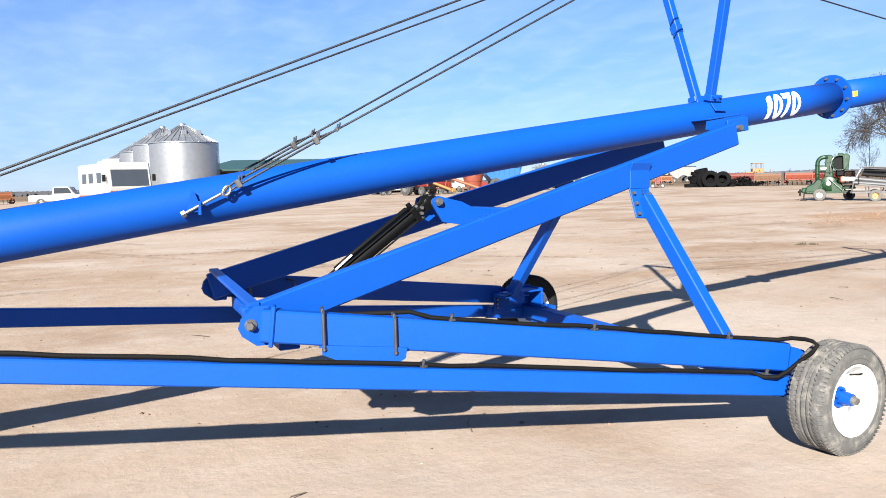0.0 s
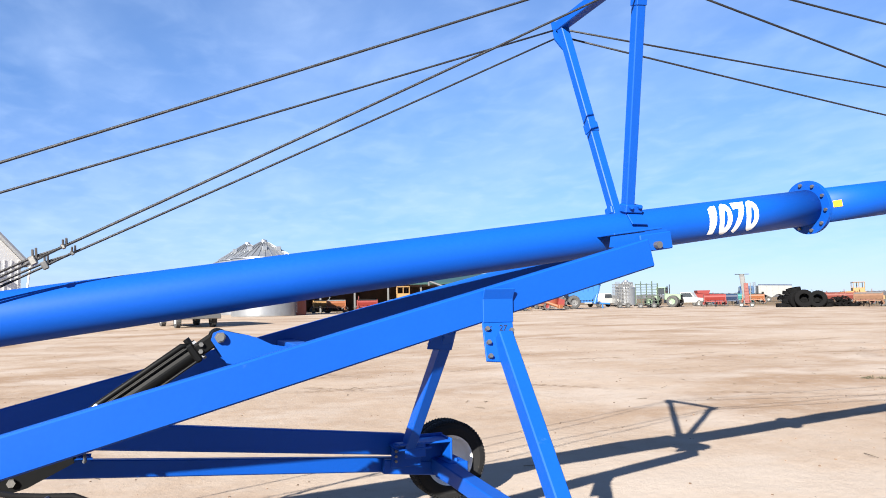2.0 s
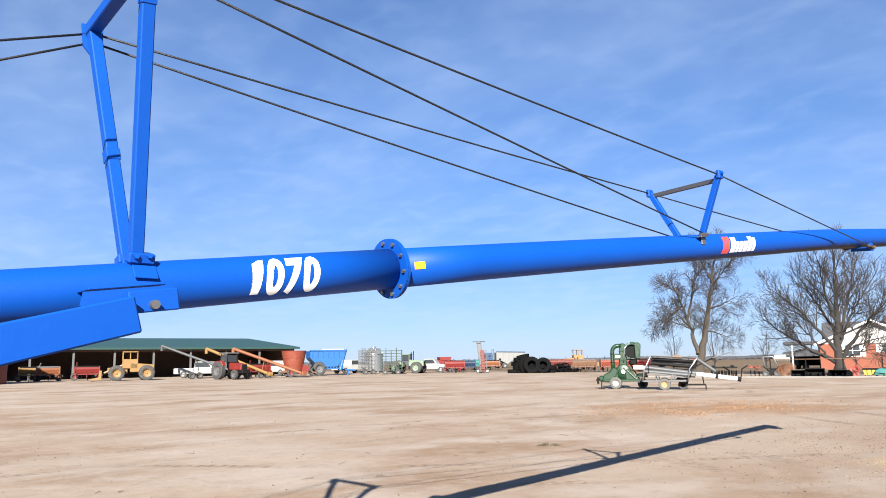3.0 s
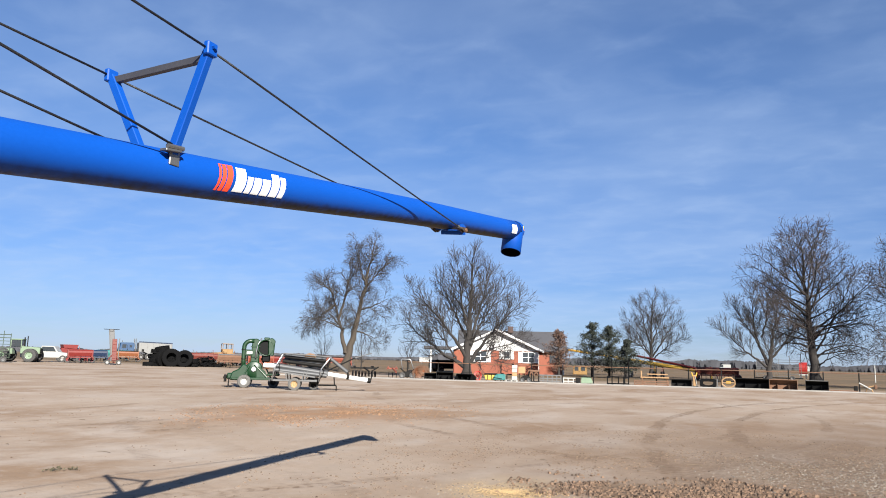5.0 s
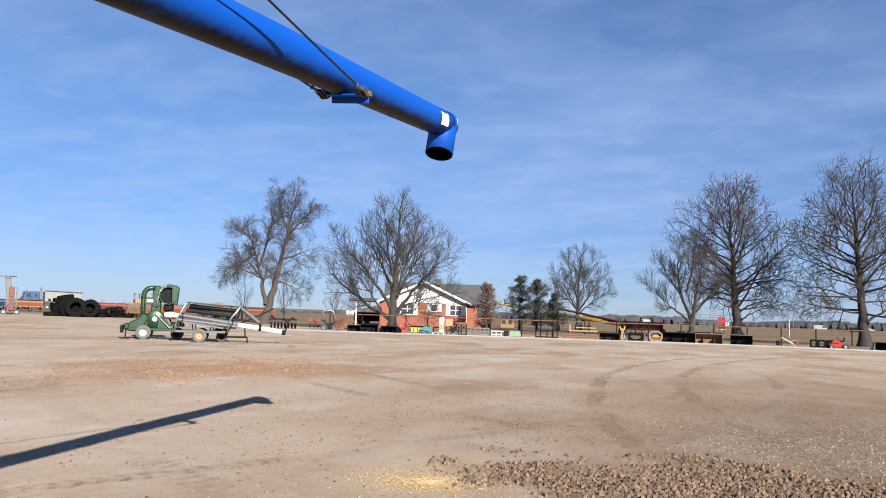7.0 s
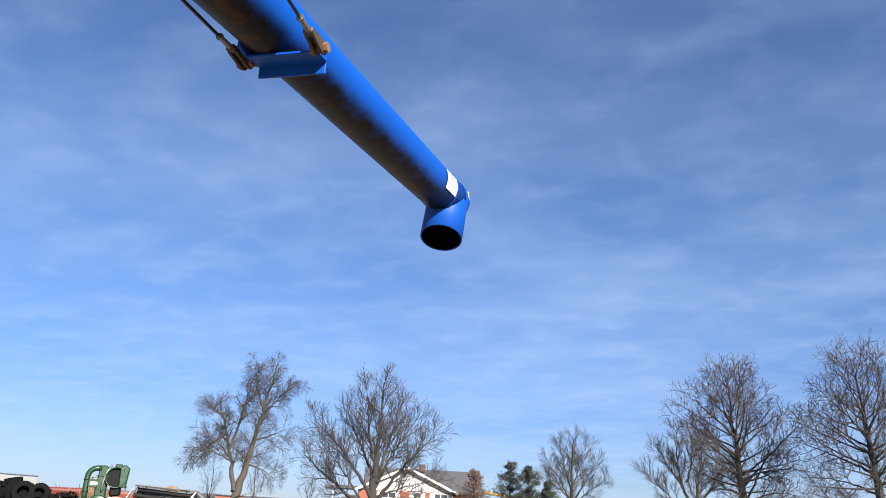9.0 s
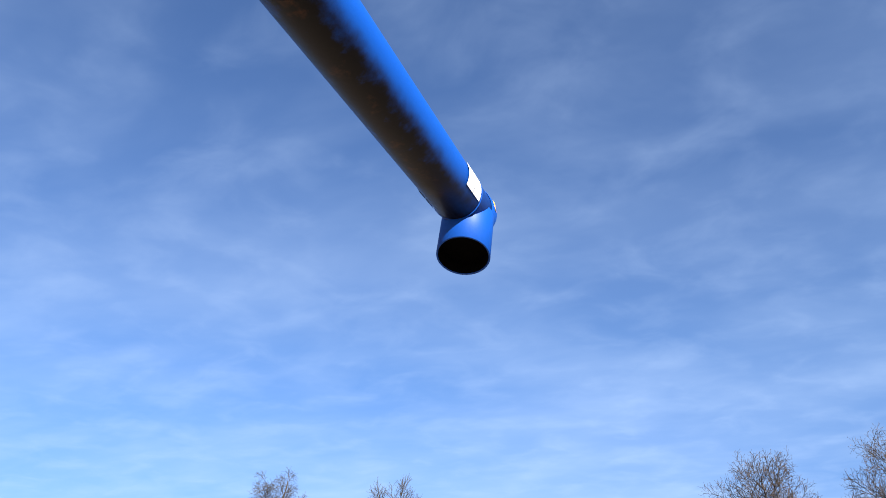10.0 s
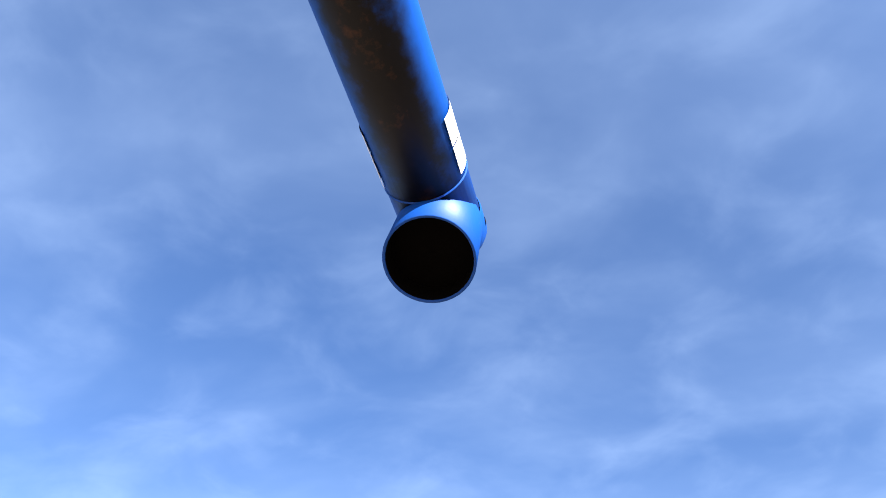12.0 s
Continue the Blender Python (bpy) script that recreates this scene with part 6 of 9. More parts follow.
def small_auger(p0, p1, r, mat, label):
    a = thing("portable_auger", label, "auger", "portable augers")
    bm = single(rod, p0, p1, r, n=14)
    part("tube", bm, mat, a)
    p0, p1 = Vector(p0), Vector(p1)
    mid = p0.lerp(p1, 0.55)
    for s in (-1, 1):
        add_wheel(a, mid.x + 0.6 * s, mid.y + 0.5 * s, 0.33, 0.2, GREY, z=ground_z(mid.x, mid.y) + 0.33)
        bar(a, "strut", mid, (mid.x + 0.6 * s, mid.y + 0.5 * s, ground_z(mid.x, mid.y) + 0.33), 0.04, mat)
    bar(a, "outlet", p1, p1 + Vector((0, 0, -0.5)), r * 1.1, mat, 12)
    part("intake", single(box, (0.5, 0.5, 0.4), Matrix.Translation(p0 + Vector((0, 0, 0.05))), 0.05), mat, a)
    return a


gA = ground_z(42, 70)
small_auger((46.4, 62.3, gA + 0.35), (41.8, 68.6, gA + 3.0), 0.16, ORANGE, "orange portable auger tube tilted up beside the tractor")
small_auger((43.6, 64.0, gA + 0.35), (39.8, 70.6, gA + 3.05), 0.15, YELLOW, "faded yellow portable auger tilted up beside the tractor")
small_auger((41.6, 66.6, gA + 0.45), (36.0, 72.8, gA + 3.4), 0.13, PIPEGREY, "grey portable auger tube tilted up by the shed")


def mixer(x, y):
    V = thing("feed_mixer", "faded red conical feed mixer wagon on wheels", "feed mixer", "", stand(x, y, 10) @ Matrix.Diagonal((0.8, 0.8, 0.92, 1)))
    bm = single(lathe, [(0.0, 0.75), (1.15, 0.75), (1.62, 2.9), (1.66, 3.0), (1.56, 3.0), (1.1, 0.85), (0.0, 0.85)], Matrix.Rotation(-math.pi / 2, 4, "Y"), 36)
    part("tub", bm, REDBIN, V, "faded red conical tub")
    for z in (1.4, 2.2):
        r = 1.15 + 0.47 * (z - 0.75) / 2.15
        part("tub_band", single(lathe, [(r, z - 0.05), (r + 0.05, z), (r, z + 0.05)], Matrix.Rotation(-math.pi / 2, 4, "Y"), 36), REDBIN, V)
    slab(V, "frame", (3.4, 0.3, 0.25), (0.2, -0.6, 0.62), RUST, 0.03)
    slab(V, "frame", (3.4, 0.3, 0.25), (0.2, 0.6, 0.62), RUST, 0.03)
    sheet(V, "chute", [(0.7, 0.5), (1.6, 0.5), (1.7, 1.2), (0.9, 1.4)], 0.9, REDP, -1.2)
    for s in (-1, 1):
        add_wheel(V, -0.6, s * 0.95, 0.48, 0.34, REDP)
    bar(V, "drawbar", (1.6, 0, 0.6), (3.0, -0.4, 0.45), 0.08, RUST)


mixer(48.2, 67.5)


def grain_cart(x, y):
    V = thing("grain_cart", "bright blue grain cart with large tyre", "grain cart", "", stand(x, y, 12) @ Matrix.Diagonal((0.88, 0.9, 0.95, 1)))
    prof = [(-2.4, 2.95), (2.3, 3.0), (2.3, 2.2), (1.2, 1.0), (-1.3, 1.0), (-2.4, 2.1)]
    sheet(V, "hopper", prof, 2.6, CARTBLUE, 0, "", 0.05)
    slab(V, "top_rail", (4.9, 0.1, 0.14), (-0.05, -1.36, 2.98), CARTBLUE, 0.02)
    slab(V, "roll_tarp", (3.0, 0.14, 0.12), (0.6, -1.36, 3.1), OLDWHITE, 0.03, "rolled white tarp")
    for k in range(7):
        slab(V, "rib", (0.08, 0.08, 0.8), (-2.1 + k * 0.7, -1.34, 2.55), CARTBLUE, 0.01)
    slab(V, "skirt", (2.6, 0.06, 0.6), (0.7, -1.2, 1.05), CARTBLUE, 0.02)
    for k in range(6):
        slab(V, "skirt_slot", (0.22, 0.03, 0.32), (-0.3 + k * 0.4, -1.24, 1.05), DARKIRON, 0.01)
    bar(V, "unload_auger", (1.6, -1.2, 0.6), (2.4, -1.0, 3.1), 0.18, CARTBLUE, 12)
    for s in (-1, 1):
        add_wheel(V, -1.3, s * 1.5, 0.82, 0.6, GREY)
    bar(V, "tongue", (1.6, 0, 0.7), (4.0, 0, 0.55), 0.1, CARTBLUE)
    slab(V, "jack", (0.15, 0.15, 0.7), (3.0, 0, 0.35), CARTBLUE, 0.02)


grain_cart(54.3, 70.9)


def rack_of_panels(x, y, turn, w, h, n, mat, label):
    V = thing("panel_rack", label, "steel rack", "panel racks", stand(x, y, turn))
    for k in range(n):
        yy = 0.3 * k
        g = new("panel")
        g.parent = V
        for i in range(8):
            bar(g, "rail", (-w / 2, yy, 0.5 + i * (h - 0.6) / 7), (w / 2, yy, 0.5 + i * (h - 0.6) / 7), 0.028, mat, 6)
        for i in range(5):
            bar(g, "upright", (-w / 2 + i * w / 4, yy, 0.4), (-w / 2 + i * w / 4, yy, h + (0.25 if i % 2 else 0.0)), 0.026, mat, 6)
    slab(V, "skid", (w + 0.4, 0.12, 0.14), (0, 0, 0.3), DARKIRON, 0.02)
    slab(V, "skid", (w + 0.4, 0.12, 0.14), (0, 0.3 * n, 0.3), DARKIRON, 0.02)
    for s in (-1, 1):
        add_wheel(V, s * w * 0.3, -0.1, 0.3, 0.2, GREY)


rack_of_panels(59.6, 69.9, 20, 1.7, 2.9, 5, GREY, "tall rack of galvanised livestock panels")
rack_of_panels(60.6, 66.7, 0, 2.5, 2.85, 7, RACK, "rack stacked with dull green steel panels")


def combine_harvester(x, y):
    V = thing("combine_harvester", "red combine harvester parked far off", "combine", "", stand(x, y, 15) @ Matrix.Scale(0.55, 4))
    sheet(V, "body", [(-2.2, 1.0), (1.2, 1.0), (1.2, 2.6), (-2.2, 2.9)], 2.4, REDP, 0, "", 0.06)
    sheet(V, "grain_tank", [(-1.7, 2.9), (0.9, 2.7), (1.2, 3.6), (-1.9, 3.6)], 2.6, REDP)
    slab(V, "tank_mouth", (2.6, 2.2, 0.06), (-0.35, 0, 3.58), DARKIRON, 0)
    slab(V, "cab", (1.1, 1.8, 1.4), (1.75, 0, 2.2), GLASS_DARK, 0.08)
    slab(V, "header", (1.0, 4.2, 0.8), (3.2, 0, 0.6), REDP, 0.05)
    for s in (-1, 1):
        add_wheel(V, 1.0, s * 1.2, 0.85, 0.6, GREY)
        add_wheel(V, -1.9, s * 1.0, 0.5, 0.35, GREY)


combine_harvester(74.8, 73.5)


def boxy_implement(x, y, turn, mat, label, seed, w=2.6, name="farm_implement"):
    """A seed drill: a long grain box on a wheeled frame, with its lid, openers and hoses."""
    rnd = random.Random(seed)
    V = thing(name, label, "farm implement", "", stand(x, y, turn))
    for yy in (-0.35, 0.75):
        slab(V, "toolbar", (w, 0.14, 0.14), (0, yy, 0.62), mat, 0.02)
    for s in (-1, 1):
        slab(V, "side_rail", (0.12, 1.5, 0.12), (s * w * 0.42, 0.2, 0.70), mat, 0.02)
        add_wheel(V, s * w * 0.46, 0.3, 0.38, 0.24, mat)
        sheet(V, "end_panel", [(s * w * 0.47 - 0.05, 0.70), (s * w * 0.47 + 0.05, 0.70), (s * w * 0.47 + 0.05, 1.42), (s * w * 0.47 - 0.05, 1.42)], 0.66, mat, 0.2, "", 0.01)
    side = Matrix.Translation((0, 0.2, 0)) @ Matrix.Rotation(math.pi / 2, 4, "Z")
    part("grain_box", single(prism, [(-0.16, 0.72), (0.16, 0.72), (0.30, 1.12), (0.30, 1.34), (-0.30, 1.34), (-0.30, 1.12)], w * 0.92, side), mat, V)
    part("box_lid", single(prism, [(-0.33, 1.34), (0.33, 1.34), (0.20, 1.46), (-0.20, 1.46)], w * 0.93, side), rnd.choice((mat, DARKIRON, GREY)), V)
    n = max(2, int(w / 0.45))
    for k in range(n):
        xx = -w / 2 + (k + 0.5) * w / n
        bar(V, "seed_hose", (xx, 0.0, 0.78), (xx + 0.03, -0.30, 0.22), 0.03, DARKIRON, 6)
        part("opener", single(lathe, [(0.0, 0.0), (0.20, 0.012), (0.21, 0.02), (0.0, 0.03)], Matrix.Translation((xx, -0.34, 0.21)), 14), DARKIRON, V)
    for k in range(max(1, int(w / 1.2))):
        xx = rnd.uniform(-w * 0.4, w * 0.4)
        bar(V, "marker_arm", (xx, 0.75, 0.66), (xx + rnd.uniform(-0.8, 0.8), 0.8, rnd.uniform(1.5, 1.9)), 0.035, rnd.choice((mat, GREY, DARKIRON)), 6)
    bar(V, "tongue", (0, -0.4, 0.6), (rnd.uniform(-0.3, 0.3), -1.9, 0.35), 0.06, mat)
    bar(V, "tongue_foot", (0.0, -1.5, 0.42), (0.0, -1.5, 0.0), 0.04, DARKIRON)
    return V


boxy_implement(70.5, 66.7, 5, REDP, "red planter parked beside other implements", 1, 2.6)
boxy_implement(74.1, 68.8, 0, NAVY, "dark blue drill parked beside other implements", 2, 3.0)
boxy_implement(82.6, 61.6, 0, BRIGHTRED_FADED, "long red seed drill behind the tyre heap", 3, 4.8)
boxy_implement(85.2, 59.2, 6, BRIGHTRED_FADED, "long red seed drill behind the tyre heap", 4, 3.4)
loader(92.0, 64.6, 10)
boxy_implement(88.3, 81.6, 4, TEAL, "teal seed drill far off in the machine row", 51, 4.4)
boxy_implement(85.9, 76.2, 0, ORANGE, "orange implement far off in the machine row", 52, 3.0)
boxy_implement(77.0, 51.4, 0, RUST, "rusty brown implement parked on the lot", 5, 2.8)
boxy_implement(80.5, 50.0, 12, REDBIN, "faded red implement parked in the machine row", 6, 3.0)
boxy_implement(84.5, 49.5, 0, REDP, "red implement parked in the machine row", 12, 3.4)
boxy_implement(88.5, 50.5, 8, RUST, "rusty implement parked in the machine row", 13, 3.6)
boxy_implement(45.4, 69.9, 20, REDP, "red implement parked beside the feed mixer", 7, 2.6)
boxy_implement(97.5, 2.6, 0, BRIGHTRED_FADED, "dark red machine with hoppers in the field", 8, 4.6)
boxy_implement(30.3, 77.7, 0, REDP, "red implement under the open shed", 9, 2.4)
boxy_implement(26.9, 78.6, 0, ORANGE, "orange implement under the open shed", 10, 2.2)
boxy_implement(25.3, 79.2, 0, YELLOW, "yellow implement under the open shed", 11, 1.8)


def conveyor(x, y):
    V = thing("folded_conveyor", "upright folded red and grey belt conveyor on wheels", "conveyor", "", stand(x, y, 0) @ Matrix.Scale(0.9, 4))
    slab(V, "grey_trough", (0.50, 0.22, 3.7), (-0.22, 0.16, 2.25), GREY, 0.03, "grey trough section", (0, -7, 0))
    for s in (-1, 1):
        slab(V, "trough_rim", (0.06, 0.30, 3.7), (-0.22 + s * 0.27, 0.14, 2.25 + s * 0.033), GREY, 0.01, "", (0, -7, 0))
    slab(V, "red_trough", (0.52, 0.22, 2.5), (0.04, -0.14, 1.72), BRIGHTRED_FADED, 0.03, "faded red trough section", (0, -2, 0))
    for k in range(6):
        slab(V, "cleat", (0.44, 0.05, 0.05), (0.04, -0.27, 0.75 + k * 0.40), REDP, 0.01)
    slab(V, "side_post", (0.10, 0.12, 2.9), (0.50, 0.05, 1.6), GREY, 0.02)
    bar(V, "head_roller", (-1.25, 0, 4.08), (0.40, 0, 4.08), 0.035, DARKIRON)
    slab(V, "head_bracket", (0.40, 0.2, 0.22), (-0.43, 0.05, 3.98), GREY, 0.03)
    slab(V, "axle", (1.5, 0.16, 0.16), (0, 0, 0.30), RUST, 0.02)
    for s in (-1, 1):
        add_wheel(V, s * 0.62, -0.1, 0.28, 0.2, OLDWHITE)
        bar(V, "brace", (s * 0.66, 0, 0.36), (s * 0.2, 0, 1.1), 0.045, REDP)
    bar(V, "drawbar", (0, -0.1, 0.32), (0.2, -1.3, 0.22), 0.05, REDP)


conveyor(69.1, 60.2)


def semi(x, y):
    paint = grain("mid_blue_truck_paint", (0.008, 0.036, 0.09), 0.45, var=0.12, scale=3, fine=40, bump=0.04)
    V = thing("semi_truck", "blue cab-over semi truck parked with grey trailer", "truck", "", stand(x, y, 188))
    sheet(V, "cab", [(-1.2, 0.8), (1.1, 0.8), (1.25, 1.7), (1.05, 2.85), (-1.0, 2.9), (-1.2, 2.6)], 2.3, paint, 0, "", 0.08)
    for s in (-1, 1):
        slab(V, "side_window", (0.66, 0.03, 0.62), (0.45, s * 1.16, 2.25), GLASS_DARK, 0.02)
        slab(V, "sleeper_window", (0.40, 0.03, 0.40), (-0.60, s * 1.16, 2.25), GLASS_DARK, 0.02)
        slab(V, "door_seam", (0.03, 0.03, 1.4), (-0.05, s * 1.155, 1.7), DARKIRON, 0.005)
        bar(V, "exhaust_stack", (-1.42, s * 0.9, 0.9), (-1.42, s * 0.9, 3.6), 0.07, STEEL)
        for xx in (0.4, -2.3, -3.5):
            add_wheel(V, xx, s * 1.0, 0.5, 0.4, STEEL)
    bar(V, "air_horn", (0.7, 0.3, 2.9), (0.7, 0.3, 3.25), 0.04, STEEL)
    slab(V, "windscreen", (0.03, 1.9, 0.75), (1.17, 0, 2.3), GLASS_DARK, 0.02)
    slab(V, "frame", (4.2, 0.9, 0.25), (-2.0, 0, 0.82), DARKIRON, 0.02)
    slab(V, "fuel_tank", (1.1, 0.5, 0.55), (-1.0, 0.95, 0.62), STEEL, 0.1)
    T = thing("grain_trailer", "pale grey hopper trailer behind the blue truck", "trailer", "", stand(x, y, 188) @ Matrix.Translation((-6.3, 0, 0)))
    pale = grain("pale_trailer", (0.145, 0.145, 0.14), 0.6, metal=0.1, var=0.1, dirt=(0.10, 0.09, 0.075), dirt_amount=0.3, dirt_scale=1.2)
    sheet(T, "hopper", [(-1.2, 1.3), (-0.9, 1.3), (-0.2, 0.8), (0.8, 1.3), (1.4, 1.3), (2.2, 0.7), (3.4, 1.3), (4.4, 1.3), (4.4, 2.95), (-1.2, 2.8)], 2.4, pale, 0, "", 0.05)
    for k in range(6):
        slab(T, "side_rib", (0.06, 0.05, 1.4), (-1.0 + k, 1.22, 2.1), pale, 0.01)
    bar(T, "tarp_roll", (-1.2, 1.15, 2.92), (4.4, 1.15, 3.06), 0.09, NAVY)
    slab(T, "placard", (0.40, 0.03, 0.40), (3.7, 1.26, 1.6), DARKIRON, 0.01)
    for xx in (-0.8, 0.4):
        for s in (-1, 1):
            add_wheel(T, xx, s * 1.0, 0.5, 0.4, STEEL)
    slab(T, "landing_leg", (0.15, 1.6, 1.28), (2.9, 0, 0.64), GREY, 0.02)


semi(107.7, 99.9)


def tyre_heap(x, y):
    """Old tractor tyres, two of them standing, the others thrown on one another."""
    t, rm = wheel_meshes()
    rubber = grain("old_black_tyre", (0.004, 0.004, 0.0043), 0.9, var=0.3, scale=2, fine=20, bump=0.3, dirt=(0.018, 0.016, 0.014), dirt_amount=0.15, dirt_scale=1, spec=0.08)
    dark = typed(t, rubber)
    V = thing("tyre_heap", "heap of large worn black tractor tyres", "tyre heap", "", stand(x, y, 0))
    rnd = random.Random(3)

    def lay(px, py, pz, r, flat=True, turn=0.0, lean=0.0):
        ob = new("tyre", dark)
        ob.parent = V
        spin = Matrix.Rotation(rnd.uniform(0, 6), 4, "Z") @ Matrix.Rotation(math.pi / 2 + lean, 4, "X") if flat else Matrix.Rotation(turn, 4, "Z") @ Matrix.Rotation(lean, 4, "X")
        ob.matrix_basis = Matrix.Translation((px, py, pz)) @ spin @ Matrix.Diagonal((r, 0.44, r, 1))

    lay(0.35, -0.7, 0.90, 0.92, False, 0.15, -0.12)
    lay(1.65, -0.8, 0.84, 0.86, False, -0.25, -0.16)
    lay(-0.35, -0.2, 0.88, 0.90, False, 0.7, 0.15)
    for px, py, n, r in ((-1.7, 0.2, 1, 0.66), (-0.9, 0.5, 4, 0.82), (0.4, 0.6, 4, 0.85), (1.6, 0.5, 3, 0.85), (2.3, 0.2, 2, 0.70), (0.2, 1.6, 3, 0.8), (-1.1, 1.6, 3, 0.8)):
        for k in range(n):
            lay(px + rnd.uniform(-0.14, 0.14), py + rnd.uniform(-0.14, 0.14), 0.21 + 0.42 * k, r * rnd.uniform(0.88, 1.0), True, 0, 0 if k == 0 else rnd.uniform(-0.16, 0.16))
    lay(-0.6, 0.2, 1.84, 0.72, True, 0, 0.22)
    # trailing end of the heap: smaller tyres and torn strips of rubber
    W = thing("tyre_pile", "low dark pile of small tyres and torn rubber", "tyre pile", "", stand(x + 4.4, y - 1.2, 0))
    bm = bmesh.new()
    for k in range(150):
        px, py = rnd.gauss(0, 0.85), rnd.uniform(-0.5, 0.5)
        top = 0.95 * math.exp(-(px / 1.5) ** 2)
        a, r = rnd.uniform(0, 6.28), rnd.uniform(0.16, 0.34)
        c = Vector((px, py, rnd.uniform(0.06, max(0.1, top))))
        tilt = rnd.uniform(0.2, 1.3)
        u, w = Vector((math.cos(a), math.sin(a), 0)), Vector((-math.sin(a) * math.cos(tilt), math.cos(a) * math.cos(tilt), math.sin(tilt)))
        pipe(bm, [c + r * (math.cos(q) * u + math.sin(q) * w) for q in np.linspace(0, rnd.uniform(2, 5.5), 7)], rnd.uniform(0.03, 0.06), 5)
    part("rubber_strips", bm, rubber, W)
    for px, py in ((-1.3, 0.1), (-0.4, 0.4), (0.5, 0.2), (1.3, -0.1)):
        ob = new("tyre", dark)
        ob.parent = W
        ob.matrix_basis = Matrix.Translation((px, py, 0.16)) @ Matrix.Rotation(math.pi / 2, 4, "X") @ Matrix.Diagonal((0.5, 0.3, 0.5, 1))


tyre_heap(71.3, 54.9)


# ---- sheds and bins to the north ----
def grain_bin(x, y, r, h, roof, label):
    B = thing("grain_bin", label, "grain bin", "grain bins", Matrix.Translation((x, y, ground_z(x, y))))
    up = Matrix.Rotation(-math.pi / 2, 4, "Y")
    prof = []
    n = int(h / 0.28)
    for k in range(n + 1):
        z = h * k / n
        prof += [(r, z), (r + 0.025, z + 0.5 * h / n)]
    part("wall", single(lathe, prof[:-1], up, 72), GALV, B, "corrugated galvanised wall", True)
    part("roof", single(lathe, [(r + 0.12, h - 0.05), (r + 0.1, h + 0.02), (0.35, h + roof), (0.3, h + roof + 0.25), (0.0, h + roof + 0.35)], up, 48), GALV, B, "conical sheet roof")
    bm = bmesh.new()
    for k in range(30):
        a = 2 * math.pi * k / 30
        d = Vector((math.cos(a), math.sin(a), 0))
        beam(bm, d * (r + 0.1) + Vector((0, 0, h + 0.06)), d * 0.4 + Vector((0, 0, h + roof + 0.05)), 0.05, 0.06, bevel=0)
    part("roof_ribs", bm, GALV, B)
    for a in (3.7, 4.6, 5.5):
        d = Vector((math.cos(a), math.sin(a), 0))
        p = d * r * 0.55 + Vector((0, 0, h + roof * 0.45))
        part("roof_vent", single(box, (0.5, 0.5, 0.45), Matrix.Translation(p + Vector((0, 0, 0.2))), 0.05), GALV, B)
    bm = bmesh.new()
    a = 5.9
    d = Vector((math.cos(a), math.sin(a), 0))
    s = Vector((-d.y, d.x, 0))
    for k in (-0.22, 0.22):
        rod(bm, d * (r + 0.12) + s * k + Vector((0, 0, 0.3)), d * (r + 0.12) + s * k + Vector((0, 0, h)), 0.025, n=6)
    for k in range(int(h / 0.35)):
        z = 0.4 + k * 0.35
        rod(bm, d * (r + 0.12) - s * 0.22 + Vector((0, 0, z)), d * (r + 0.12) + s * 0.22 + Vector((0, 0, z)), 0.018, n=6)
    part("ladder", bm, GALV, B)


grain_bin(17.6, 70.0, 3.08, 5.6, 1.6, "large corrugated steel grain bin with conical roof")
grain_bin(17.4, 81.1, 3.1, 6.0, 1.8, "corrugated steel grain bin with conical roof")
grain_bin(17.1, 92.3, 3.1, 5.8, 1.7, "corrugated steel grain bin with conical roof")
grain_bin(16.6, 102.4, 3.1, 5.4, 1.5, "corrugated steel grain bin with conical roof")
grain_bin(71.8, 86.2, 1.3, 2.6, 0.8, "small steel feed bin")


def motorhome(x, y):
    V = thing("motorhome", "white and orange motorhome with dark windscreen", "motorhome", "", stand(x, y, -82))
    sheet(V, "body", [(-3.8, 0.7), (2.6, 0.7), (2.75, 1.6), (2.45, 3.0), (-3.8, 3.0)], 2.4, OLDWHITE, 0, "", 0.08)
    slab(V, "stripe", (6.3, 2.43, 0.4), (-0.65, 0, 0.95), ORANGE, 0.02, "orange stripe")
    slab(V, "windscreen", (0.06, 2.1, 1.0), (2.62, 0, 2.10), GLASS_DARK, 0.02, "", (0, -12, 0))
    slab(V, "grille_stripe", (0.06, 2.3, 0.35), (2.70, 0, 1.2), ORANGE, 0.02, "orange front stripe")
    slab(V, "roof_unit", (1.0, 0.8, 0.35), (-0.8, 0, 3.15), OLDWHITE, 0.06)
    slab(V, "roof_unit", (0.6, 0.5, 0.3), (-2.6, 0, 3.12), OLDWHITE, 0.06)
    for xx in (-2.4, -0.9, 0.8):
        slab(V, "side_window", (0.9, 2.44, 0.6), (xx, 0, 2.15), GLASS_DARK, 0.02)
    for s in (-1, 1):
        slab(V, "mirror", (0.12, 0.2, 0.4), (2.5, s * 1.4, 2.1), DARKIRON, 0.03)
        for xx in (-2.2, 1.6):
            add_wheel(V, xx, s * 1.05, 0.45, 0.3, OLDWHITE)
    slab(V, "bumper", (0.15, 2.4, 0.3), (2.72, 0, 0.65), STEEL, 0.03)


motorhome(9.35, 44.8)


